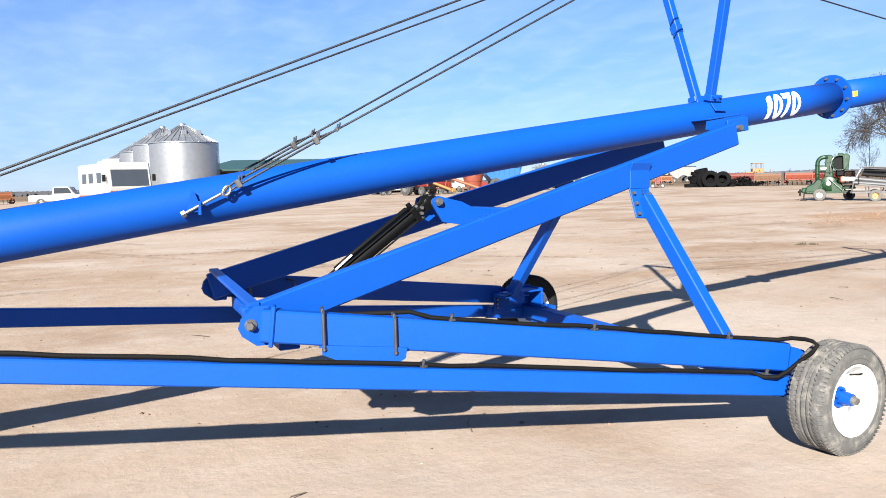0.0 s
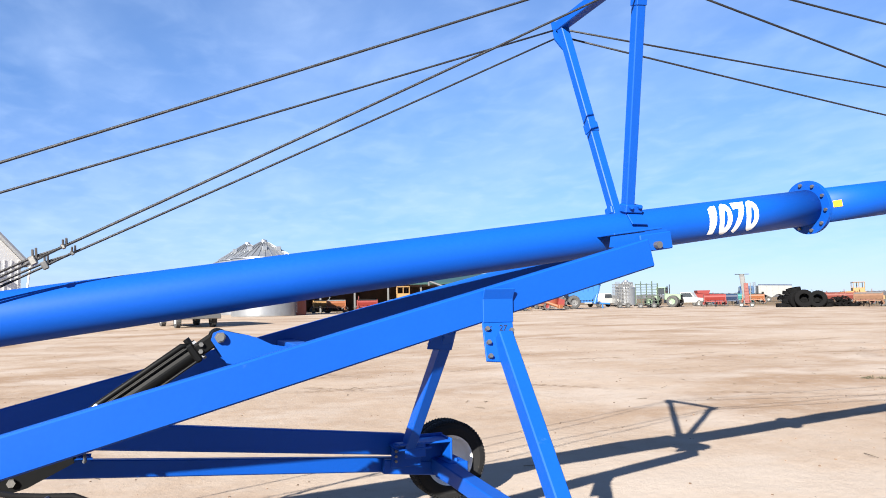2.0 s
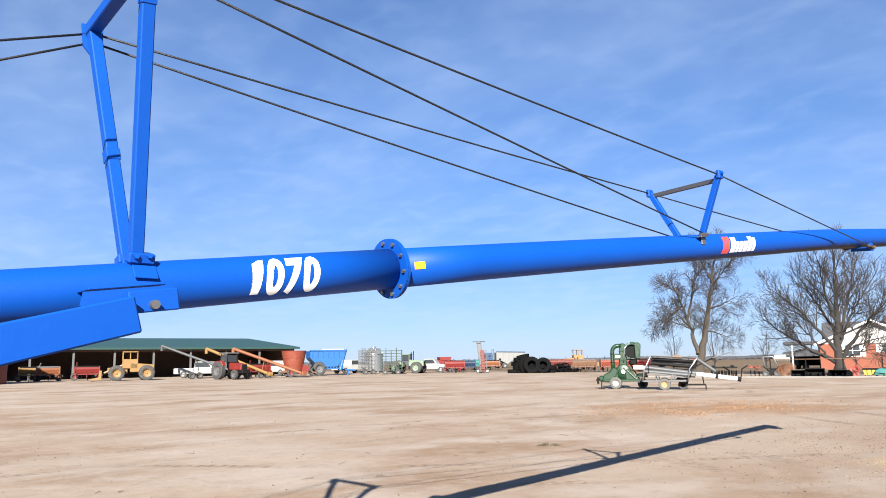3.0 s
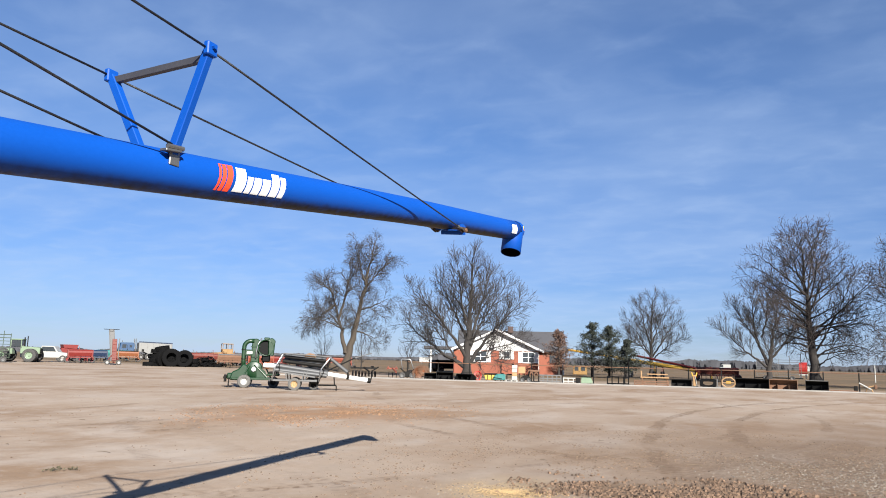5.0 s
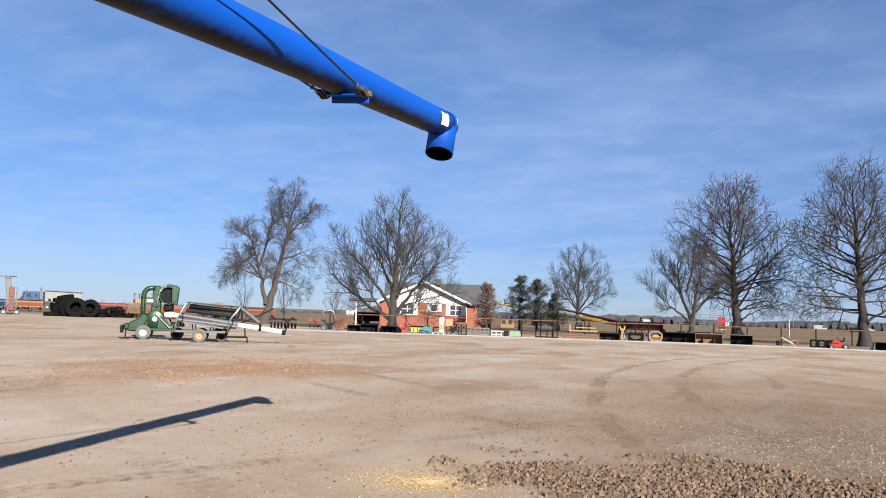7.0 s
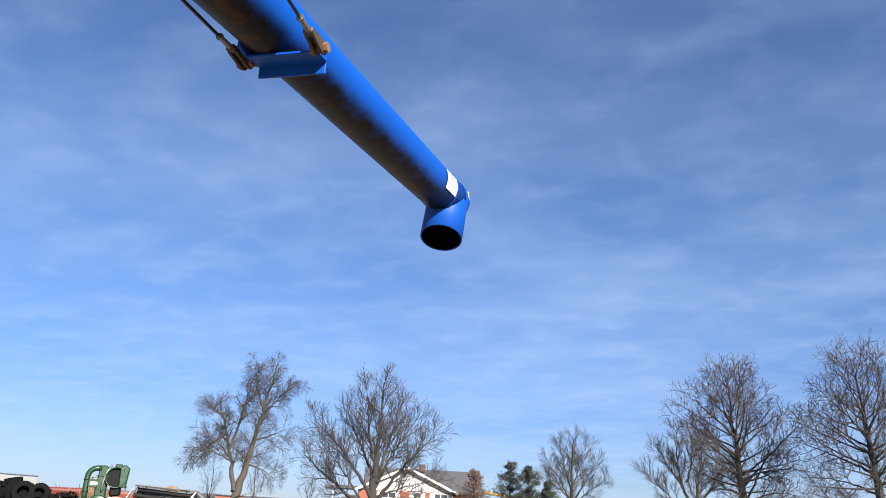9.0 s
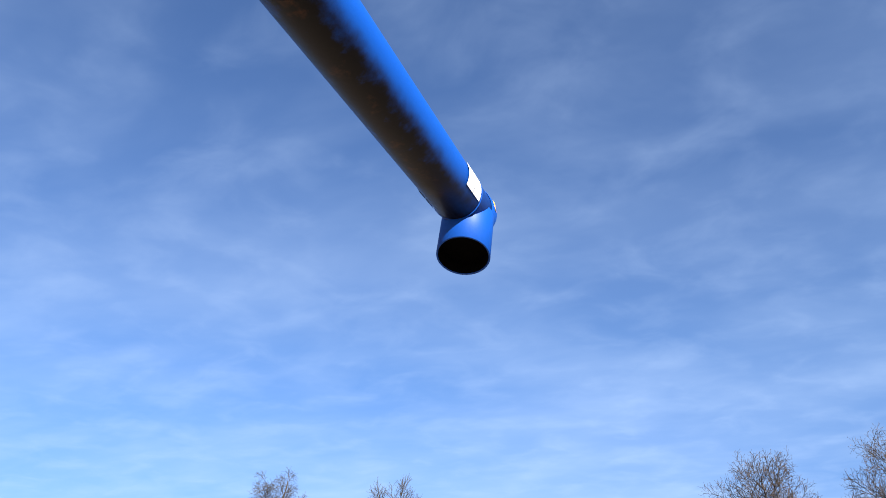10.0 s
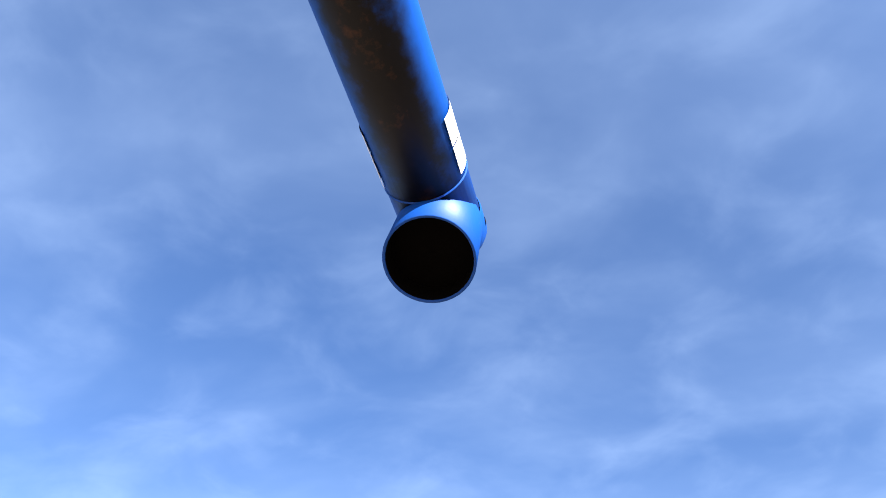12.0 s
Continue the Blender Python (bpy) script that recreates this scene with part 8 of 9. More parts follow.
def yellow_auger_box(x, y):
    V = thing("hopper_attachment", "yellow open hopper attachment with black rim", "attachment", ROW, stand(x, y, 0))
    sheet(V, "hopper", [(-0.42, 0.12), (0.42, 0.12), (0.52, 0.50), (-0.52, 0.50)], 0.6, BRIGHTYELLOW, 0, "", 0.02)
    for yy in (-0.31, 0.31):
        slab(V, "rim", (1.08, 0.05, 0.06), (0, yy, 0.53), BLACK, 0.01, "black rim")
    for s in (-1, 1):
        slab(V, "rim", (0.05, 0.6, 0.06), (s * 0.52, 0, 0.53), BLACK, 0.01, "black rim")
        slab(V, "skid", (0.07, 0.8, 0.12), (s * 0.36, 0, 0.06), DARKIRON, 0.01)
    for k in (-0.25, 0.05, 0.3):
        slab(V, "rib", (0.05, 0.02, 0.34), (k, -0.305, 0.31), DARKIRON, 0.005)
    bar(V, "agitator", (-0.5, 0, 0.58), (0.5, 0, 0.58), 0.035, DARKIRON)


def teal_tank(x, y):
    V = thing("spray_tank", "teal tank attachment with sloping end on skids", "attachment", ROW, stand(x, y, 0))
    sheet(V, "tank", [(-0.50, 0.12), (0.46, 0.12), (0.48, 0.56), (-0.10, 0.60), (-0.40, 0.44)], 0.6, TEAL, 0, "", 0.05)
    bar(V, "filler_cap", (0.25, 0, 0.56), (0.25, 0, 0.66), 0.09, DARKIRON, 14)
    for s in (-1, 1):
        slab(V, "skid", (0.07, 0.8, 0.12), (s * 0.34, 0, 0.06), DARKIRON, 0.01)
        slab(V, "strap", (0.05, 0.63, 0.44), (0.22 * s + 0.1, 0, 0.34), TEAL, 0.01)
    bar(V, "hose", (-0.45, -0.32, 0.3), (0.2, -0.33, 0.22), 0.025, BLACK)


def box_stack(x, y):
    V = thing("box_stack", "tall narrow stack of white and tan boxes on pallet", "box stack", "", stand(x, y, 0))
    for k in range(5):
        slab(V, "pallet_board", (0.95, 0.14, 0.03), (-0.1, -0.36 + 0.18 * k, 0.145), OLDWHITE, 0.005)
    for k in (-0.5, -0.1, 0.3):
        slab(V, "pallet_block", (0.12, 0.84, 0.13), (k, 0, 0.065), OLDWHITE, 0.005)
    for k, (w, m_) in enumerate(((0.42, OLDWHITE), (0.40, TANP), (0.40, OLDWHITE), (0.42, OLDWHITE))):
        slab(V, "box", (w, 0.4, 0.28), (0.12 + 0.01 * (k % 2), 0, 0.30 + k * 0.285), m_, 0.03)
    bar(V, "knob", (0.0, 0, 1.28), (0.0, 0, 1.40), 0.10, DARKIRON, 12)


def wheeled_carrier(x, y, w, h, label):
    V = thing("implement_carrier", label, "implement carrier", ROW, stand(x, y, 0))
    sheet(V, "body", [(-w / 2, 0.16), (w / 2, 0.16), (w / 2, h * 0.6), (w * 0.15, h), (-w * 0.3, h * 0.8), (-w / 2, h * 0.45)], 0.5, DARKIRON, 0, "", 0.03)
    for s in (-1, 1):
        add_wheel(V, s * w * 0.3, -0.3, 0.17, 0.14, GREY)
        bar(V, "handle_bar", (s * w * 0.2, 0, h * 0.8), (s * w * 0.25, 0.1, h * 1.15), 0.025, DARKIRON)


def arched_attachment(x, y):
    V = thing("post_driver", "brown and black steel attachment with arched openings", "attachment", ROW, stand(x, y, 0))
    for u in (-0.38, 0.0, 0.38):
        slab(V, "upright", (0.10, 0.30, 0.80), (u, 0, 0.42), DARKIRON, 0.02)
    for u in (-0.19, 0.19):
        arch = [(u + 0.15 * math.cos(a), -0.1, 0.52 + 0.22 * math.sin(a)) for a in np.linspace(0, math.pi, 9)]
        part("arch", single(pipe, arch, 0.05, 8), RUST, V)
    slab(V, "head_beam", (0.92, 0.36, 0.16), (0, 0, 0.88), RUST, 0.03, "rusty brown head beam")
    slab(V, "base_beam", (0.92, 0.50, 0.10), (0, 0, 0.05), DARKIRON, 0.02)
    bar(V, "hose", (-0.3, -0.2, 0.9), (-0.42, -0.24, 0.2), 0.03, BLACK)


def tan_board(x, y):
    V = thing("wooden_panel", "tan wooden panel on two thin posts", "panel", ROW, stand(x, y, 0))
    slab(V, "board", (0.55, 0.05, 0.52), (0, 0, 0.92), TANP, 0.01)
    for s in (-1, 1):
        slab(V, "post", (0.05, 0.05, 0.98), (s * 0.2, 0.052, 0.49), DARKIRON, 0.005)


def green_attachment(x, y):
    V = thing("seeder_box", "green sheet metal box attachment with sloping side", "attachment", ROW, stand(x, y, 0))
    sheet(V, "box_body", [(-0.42, 0.06), (0.46, 0.06), (0.46, 0.22), (0.34, 0.48), (-0.38, 0.50)], 0.6, PALEGREEN, 0, "", 0.02)
    slab(V, "lid", (0.76, 0.64, 0.03), (-0.02, 0, 0.515), GREEN, 0.01)
    for s in (-1, 1):
        slab(V, "skid", (0.06, 0.8, 0.06), (s * 0.3, 0, 0.03), DARKIRON, 0.01)
    slab(V, "end_housing", (0.34, 0.5, 0.42), (-0.62, 0.03, 0.25), DARKIRON, 0.03)


def holed_plate(x, y, turn, w, h, holes, mat, label):
    """An upright plate on feet with round holes cut through it."""
    V = thing("mounting_plate", label, "mounting plate", ROW, stand(x, y, turn))
    bm = bmesh.new()
    cell = w / len(holes)
    for k, (rx, rz) in enumerate(holes):
        cx = -w / 2 + (k + 0.5) * cell
        loops = []
        for yy in (-0.03, 0.03):
            inner, outer = [], []
            for j in range(24):
                a = 2 * math.pi * (j + 0.5) / 24
                c, s_ = math.cos(a), math.sin(a)
                reach = min(cell / 2 / max(1e-6, abs(c)), h / 2 / max(1e-6, abs(s_)))
                inner.append(bm.verts.new((cx + rx * c, yy, h / 2 + 0.04 + rz * s_)))
                outer.append(bm.verts.new((cx + reach * c, yy, h / 2 + 0.04 + reach * s_)))
            loops.append((inner, outer))
        for j in range(24):
            i = (j + 1) % 24
            (a0, b0), (a1, b1) = loops
            bm.faces.new((a0[j], b0[j], b0[i], a0[i]))
            bm.faces.new((a1[j], a1[i], b1[i], b1[j]))
            bm.faces.new((a0[j], a0[i], a1[i], a1[j]))
            bm.faces.new((b0[j], b1[j], b1[i], b0[i]))
    part("plate", bm, mat, V)
    for s in (-1, 1):
        slab(V, "foot", (0.10, 0.5, 0.05), (s * w * 0.4, 0.06, 0.025), mat, 0.01)
        slab(V, "brace", (0.06, 0.05, h * 0.8), (s * w * 0.44, 0.07, h * 0.45), mat, 0.01)
    return V


def yellow_cage(x, y):
    V = thing("bale_spear_cage", "faded yellow octagonal steel cage on the ground", "steel cage", ROW, stand(x, y, 0))
    for yy in (-0.25, 0.25):
        ring = [(0.48 * math.cos(a), yy, 0.42 + 0.38 * math.sin(a)) for a in np.linspace(math.pi / 8, 2 * math.pi + math.pi / 8, 9)]
        part("octagon", single(pipe, ring, 0.05, 6, False), TANP, V)
    for k in range(8):
        a = math.pi / 8 + math.pi * k / 4
        bar(V, "tie_bar", (0.48 * math.cos(a), -0.25, 0.42 + 0.38 * math.sin(a)), (0.48 * math.cos(a), 0.25, 0.42 + 0.38 * math.sin(a)), 0.035, TANP, 6)
    slab(V, "centre_plate", (0.36, 0.05, 0.16), (0, -0.24, 0.42), BRIGHTYELLOW, 0.02)
    bar(V, "cross_bar", (-0.46, -0.25, 0.42), (0.46, -0.25, 0.42), 0.03, TANP, 6)
    slab(V, "foot", (0.9, 0.6, 0.05), (0, 0, 0.025), DARKIRON, 0.01)


def flat_table(x, y):
    V = thing("steel_work_table", "faded tan flatbed frame with raised end", "flatbed frame", ROW, stand(x, y, 0))
    slab(V, "deck", (2.1, 0.9, 0.10), (0, 0, 0.62), TANP, 0.02)
    for k in range(6):
        slab(V, "deck_rib", (0.05, 0.92, 0.06), (-0.95 + 0.38 * k, 0, 0.54), RUST, 0.01)
    for s in (-1, 1):
        for yy in (-0.36, 0.36):
            slab(V, "leg", (0.09, 0.09, 0.57), (s * 0.9, yy, 0.285), RUST, 0.01)
    slab(V, "headboard", (0.10, 0.9, 0.45), (-0.98, 0, 0.88), TANP, 0.02)
    slab(V, "side_rail", (1.5, 0.05, 0.08), (0.2, 0.42, 0.86), TANP, 0.01)


def yellow_mast(x, y):
    V = thing("trencher_mast", "faded yellow upright mast with forked top", "attachment", ROW, stand(x, y, 0))
    slab(V, "mast", (0.20, 0.24, 0.86), (0, 0, 0.48), TANP, 0.03)
    for s in (-1, 1):
        slab(V, "prong", (0.08, 0.20, 0.30), (s * 0.15, 0, 0.94), BRIGHTYELLOW, 0.02, "", (0, s * 16, 0))
    slab(V, "base", (0.52, 0.5, 0.10), (0, 0, 0.05), DARKIRON, 0.02)
    bar(V, "cylinder", (0.16, -0.14, 0.2), (0.06, -0.14, 0.8), 0.035, STEEL)


def y_tool(x, y):
    V = thing("tillage_shank", "pale forked tillage tool lying on the ground", "tillage tool", ROW, stand(x, y, 0))
    bar(V, "beam", (-0.45, 0, 0.66), (0.30, 0, 0.22), 0.05, OLDWHITE)
    bar(V, "fork_arm", (0.05, 0, 0.36), (0.56, 0, 0.52), 0.045, TANP)
    bar(V, "fork_arm", (0.30, 0, 0.24), (0.40, -0.05, 0.0), 0.045, TANP)
    bar(V, "strut", (0.05, 0, 0.36), (-0.08, 0.2, 0.0), 0.035, TANP)
    slab(V, "share", (0.18, 0.16, 0.30), (0.56, 0, 0.40), RUST, 0.03)
    slab(V, "block", (0.26, 0.3, 0.44), (-0.66, 0, 0.22), DARKIRON, 0.04)


def mower(x, y):
    V = thing("riding_mower", "low red mower with a black seat", "mower", ROW, stand(x, y, 0))
    sheet(V, "deck", [(-0.66, 0.10), (0.62, 0.10), (0.66, 0.28), (0.30, 0.40), (-0.60, 0.36)], 0.8, BRIGHTRED, 0, "", 0.04)
    sheet(V, "hood", [(-0.46, 0.36), (0.02, 0.40), (-0.02, 0.58), (-0.36, 0.60), (-0.50, 0.48)], 0.5, BRIGHTRED, 0, "", 0.05)
    slab(V, "seat", (0.30, 0.34, 0.08), (0.14, 0, 0.55), BLACK, 0.03, "black seat")
    slab(V, "seat_back", (0.08, 0.34, 0.26), (0.28, 0, 0.70), BLACK, 0.03, "black seat back")
    bar(V, "lever", (-0.05, -0.2, 0.55), (-0.12, -0.22, 0.82), 0.02, BLACK)
    bar(V, "lever", (-0.05, 0.2, 0.55), (-0.12, 0.22, 0.82), 0.02, BLACK)
    for xx, r in ((-0.45, 0.15), (0.42, 0.20)):
        for s in (-1, 1):
            add_wheel(V, xx, s * 0.42, r, 0.16, OLDWHITE)


def disc_gang(x, y, turn, w, mat, label):
    V = thing("disc_harrow", label, "disc harrow", ROW, stand(x, y, turn))
    for yy in (-0.4, 0.5):
        slab(V, "beam", (w, 0.12, 0.12), (0, yy, 0.75), mat, 0.01)
        n = int(w / 0.24)
        for k in range(n):
            part("disc", single(lathe, [(0.0, 0.0), (0.18, 0.02), (0.28, 0.05), (0.28, 0.06), (0.0, 0.02)], Matrix.Translation((-w / 2 + (k + 0.5) * w / n, yy, 0.28)), 16), DARKIRON, V)
    for s in (-1, 1):
        slab(V, "cross_rail", (0.12, 1.2, 0.12), (s * w * 0.35, 0.05, 0.85), mat, 0.01)
    bar(V, "hitch_bar", (0, -0.4, 0.8), (0.3, -1.5, 0.5), 0.06, mat)


disc_gang(62.9, 26.5, 5, 2.0, DARKIRON, "dark disc harrow with raised bars")
bar_thing = thing("raised_boom", "thin rusty boom leaning over the harrow", "implement boom", "", stand(61.6, 27.6, 0))
bar(bar_thing, "boom", (-1.6, 0, 0.25), (0.9, 0, 1.5), 0.05, DARKIRON)
bar(bar_thing, "stay", (0.9, 0, 1.5), (2.2, 0.2, 1.9), 0.035, GREY)
bar(bar_thing, "foot", (-1.6, 0, 0.25), (-1.6, 0, 0.0), 0.05, RUST)
disc_gang(64.7, 24.9, 0, 0.9, REDBIN, "small faded red disc harrow on the lot edge")
hoop_implement(65.2, 23.8)
tillage_heap(65.4, 22.7)
bucket(65.3, 21.7, 4, 1.1, 0.50, BLACK, "small black loader bucket on the ground")
bucket(65.4, 20.6, -4, 1.3, 0.62, BLACK, "black toothed loader bucket on the ground", 0.7, DARKIRON, 6)
bucket(65.6, 19.0, -38, 1.5, 0.50, BLACK, "black wedge-shaped loader bucket on the ground", 0.9)
red_wheel(66.2, 18.15)
yellow_auger_box(66.6, 17.2)
teal_tank(66.6, 16.5)
frame_of_bars(67.0, 15.75, 0, 0.55, 0.6, DARKIRON, "small black steel frame beside the boxes", "fork_carriage", "fork carriage", ((-0.46, 0.6), (0.46, 0.6)), (0.12, 0.55))
box_stack(66.75, 15.45)
tan_board(67.6, 15.0)
wheeled_carrier(67.3, 14.6, 0.86, 0.55, "black low implement carrier on small wheels")
arched_attachment(67.5, 14.0)
frame_of_bars(67.8, 12.8, 0, 1.75, 0.64, GREY, "low grey rack of thin bars", "bar_rack", "rack", tuple((u, 0.62) for u in (-0.48, -0.3, -0.1, 0.1, 0.3, 0.48)), (0.14, 0.34, 0.58))
frame_of_bars(68.2, 11.2, 0, 1.3, 0.46, OLDWHITE, "low pale rack of thin bars", "bar_rack", "rack", tuple((u, 0.44) for u in (-0.48, -0.2, 0.1, 0.48)), (0.16, 0.40))
green_attachment(68.4, 10.1)
frame_of_bars(68.9, 7.8, 0, 1.65, 1.9, BLACK, "black fork carriage with two tall posts", "fork_carriage", "fork carriage", ((-0.48, 0.62), (-0.27, 1.9), (0.02, 0.66), (0.25, 0.66), (0.47, 1.95)), (0.10, 0.60), 2, 0.8)
frame_of_bars(69.3, 5.4, 0, 2.5, 0.42, RUST, "long low rusty grader frame on the ground", "grader_frame", "grader", ((-0.49, 0.42), (-0.2, 0.36), (0.12, 0.36), (0.49, 0.42)), (0.08, 0.20, 0.34))
flat_table(70.3, 5.3)
bucket(70.3, 3.35, 0, 1.45, 0.55, DARKIRON, "dark loader bucket with rusty edge", 0.7)
yellow_mast(70.5, 2.45)
holed_plate(70.7, 1.5, 0, 1.16, 0.60, ((0.36, 0.17),), BLACK, "black mounting plate with a large oval hole")
frame_of_bars(70.9, 0.7, 0, 0.44, 0.66, GREY, "pair of short grey posts on a base", "post_stand", "post stand", ((-0.4, 0.66), (0.4, 0.66)), (0.05,))
yellow_cage(71.0, 0.1)
bucket(71.3, -1.5, 0, 2.3, 0.76, BLACK, "black wide snow pusher bucket", 0.9, DARKIRON)
bucket(71.5, -3.6, 0, 1.85, 0.74, RUST, "rusty dark loader bucket on the ground", 0.85)
bucket(71.6, -5.8, 0, 1.45, 0.74, BLACK, "black loader bucket beneath the tree", 0.8, STEEL)
slab(thing("steel_channel", "long low rusty steel channel on the ground", "steel channel", "", stand(71.8, -7.3, 0)), "channel", (2.1, 0.25, 0.12), (0, 0, 0.06), RUST, 0.02)
y_tool(71.7, -8.9)
holed_plate(71.6, -11.0, 0, 1.5, 0.56, ((0.17, 0.17), (0.17, 0.17), (0.05, 0.05)), BLACK, "black mounting plate with two round holes")
mower(71.6, -12.1)
frame_of_bars(71.5, -13.4, 0, 1.7, 0.2, GREY, "flat grey steel frame on the ground", "flat_frame", "steel frame", ((0.47, 0.55),), (0.10, 0.18))
bucket(71.3, -15.2, 0, 2.2, 0.56, BLACK, "long black bucket on the ground", 0.9)
bucket(72.0, -17.6, 0, 1.6, 0.7, DARKIRON, "dark loader bucket with rusty edge")
bucket(71.8, -20.0, 0, 2.2, 0.7, DARKIRON, "dark loader bucket with rusty edge")


def edge_strip():
    """The pale broken edge of the lot."""
    rnd = random.Random(2)
    v, f = [], []
    pts = [(61.8, 33.0), (63.2, 26.0), (65.0, 19.0), (67.0, 13.0), (69.0, 5.0), (70.6, -1.0), (71.2, -8.0), (70.6, -15.0), (70.8, -24.0), (71.0, -40.0)]
    for (x0, y0), (x1, y1) in zip(pts, pts[1:]):
        n = 16
        for k in range(n):
            t = k / n
            x, y = x0 + (x1 - x0) * t, y0 + (y1 - y0) * t
            v += [(x - 1.0 - rnd.uniform(0, 0.4), y, ground_z(x, y) + 0.002), (x - 0.75, y, ground_z(x, y) + 0.05 + rnd.uniform(0, 0.03)), (x + 0.6, y, ground_z(x, y) + 0.05), (x + 0.9, y, ground_z(x, y) + 0.002)]
    for k in range(len(v) // 4 - 1):
        for j in range(3):
            f.append((k * 4 + j, k * 4 + j + 1, k * 4 + j + 5, k * 4 + j + 4))
    me = bpy.data.meshes.new("lot_edge")
    me.from_pydata(v, [], f)
    me.materials.append(grain("pale_limestone", (0.29, 0.265, 0.23), 0.95, var=0.15, scale=1, fine=12, bump=0.5))
    tagged(new("lot_edge", me), "pale crushed limestone strip along the lot", "lot edge", kind="structure")


edge_strip()


def pipe_fence():
    F = thing("pipe_fence", "brown pipe fence along the edge of the field", "fence")
    pts = [(66.6, 24.5), (68.4, 17.0), (70.4, 10.0), (72.0, 3.0), (73.4, -4.0), (74.0, -11.0), (74.0, -18.0), (74.2, -26.0), (74.2, -34.0)]
    n = 0
    for (x0, y0), (x1, y1) in zip(pts, pts[1:]):
        for k in range(3):
            t = k / 3
            x, y = x0 + (x1 - x0) * t, y0 + (y1 - y0) * t
            bar(F, "post", (x, y, ground_z(x, y) - 0.1), (x, y, ground_z(x, y) + (1.36 if n % 4 else 1.48)), 0.045, DARKIRON)
            n += 1
        for z in (1.30,):
            bar(F, "rail", (x0, y0, ground_z(x0, y0) + z), (x1, y1, ground_z(x1, y1) + z), 0.035, RUST, 6)


pipe_fence()


# ---- field beyond the fence ----
def boom_auger(x0, y0, x1, y1, z0, z1, mat, label):
    V = thing("field_auger", label, "auger", "long augers in the field")
    bar(V, "tube", (x0, y0, z0), (x1, y1, z1), 0.13, mat, 12)
    m_ = Vector((x0, y0, z0)).lerp(Vector((x1, y1, z1)), 0.5)
    for s in (-1, 1):
        add_wheel(V, m_.x + s * 0.8, m_.y, 0.4, 0.25, GREY, z=ground_z(m_.x, m_.y) + 0.4)
        bar(V, "leg", m_, (m_.x + s * 0.8, m_.y, ground_z(m_.x, m_.y) + 0.4), 0.05, mat)
    bar(V, "foot", (x1, y1, z1), (x1, y1, ground_z(x1, y1)), 0.12, mat)


boom_auger(108.0, 22.6, 102.0, 3.5, 3.4, 0.9, BRIGHTYELLOW, "long yellow auger tube lying across the field")
boom_auger(107.0, 13.2, 102.0, 5.2, 2.75, 1.3, REDP, "dark red auger tube lying in the field")
boom_auger(106.5, 15.0, 100.5, 5.0, 2.2, 1.0, BRIGHTYELLOW, "long yellow auger tube lying across the field")


def small_bus(x, y):
    V = thing("yellow_cab", "pale yellow machine cab with dark windows", "machine cab", "", stand(x, y, 0) @ Matrix.Scale(0.55, 4))
    slab(V, "body", (3.2, 2.2, 2.0), (0, 0, 1.2), YELLOW, 0.1)
    for xx in (-0.8, 0.7):
        slab(V, "window", (0.9, 0.05, 0.9), (xx, -1.11, 1.55), GLASS_DARK, 0.02)
    for s in (-1, 1):
        add_wheel(V, s * 1.0, -0.9, 0.4, 0.3, GREY)


small_bus(106.0, 19.6)
van(380.0, -58.0, 0, OLDWHITE, "white van on the far road", 2.4)
van(240.0, 104.0, 0, OLDWHITE, "white van on the far road")
van(255.0, -49.0, 0, DARKIRON, "dark car on the far road", 1.7)
van(330.0, -66.0, 0, OLDWHITE, "white car on the far road", 1.6)
van(390.0, -18.0, 180, OLDWHITE, "white truck on the far road", 2.6)
van(390.0, 18.0, 180, OLDWHITE, "white truck on the far road", 2.6)
van(100.1, 35.2, 30, BLACK, "dark car parked under the carport", 1.5)


def red_tank(x, y):
    V = thing("red_fuel_trailer", "bright red tank trailer in the field", "tank trailer", "", stand(x, y, 0) @ Matrix.Diagonal((0.26, 0.6, 0.72, 1)))
    bm = single(rod, (-2.2, 0, 2.2), (2.2, 0, 2.2), 1.3, n=24)
    part("tank", bm, grain("bright_red", (0.22, 0.012, 0.009), 0.45, var=0.1), V)
    slab(V, "bed", (4.8, 2.0, 0.3), (0, 0, 0.85), OLDWHITE, 0.03)
    for s in (-1, 1):
        add_wheel(V, s * 1.4, -0.9, 0.5, 0.3, GREY)


red_tank(140.0, -7.2)
rack_of_panels(116.5, -3.6, 0, 5.2, 2.7, 4, GREY, "large grey steel cage frame in the field")
boxy_implement(110.0, 58.0, 0, REDBIN, "red wagon behind the tree", 41, 4.0)


def post_sign(x, y):
    V = thing("road_marker", "white marker post in the field", "marker post", "", Matrix.Translation((x, y, ground_z(x, y))))
    bar(V, "post", (0, 0, 0), (0, 0, 2.2), 0.07, OLDWHITE)
    bar(V, "cap", (0, 0, 2.2), (0, 0, 2.28), 0.09, OLDWHITE)


post_sign(123.0, -15.0)


def power_pole(x, y, h):
    V = thing("utility_pole", "thin wooden utility pole with crossarm", "utility pole", "utility poles", Matrix.Translation((x, y, ground_z(x, y))))
    part("pole", single(rod, (0, 0, 0), (0, 0, h), 0.16, 0.10, 8), GREY, V)
    bar(V, "crossarm", (0, -1.1, h - 0.6), (0, 1.1, h - 0.6), 0.07, GREY)


for px_, py_ in ((420, -52), (420, -98), (420, 60), (420, 150)):
    power_pole(px_, py_, 10.0)


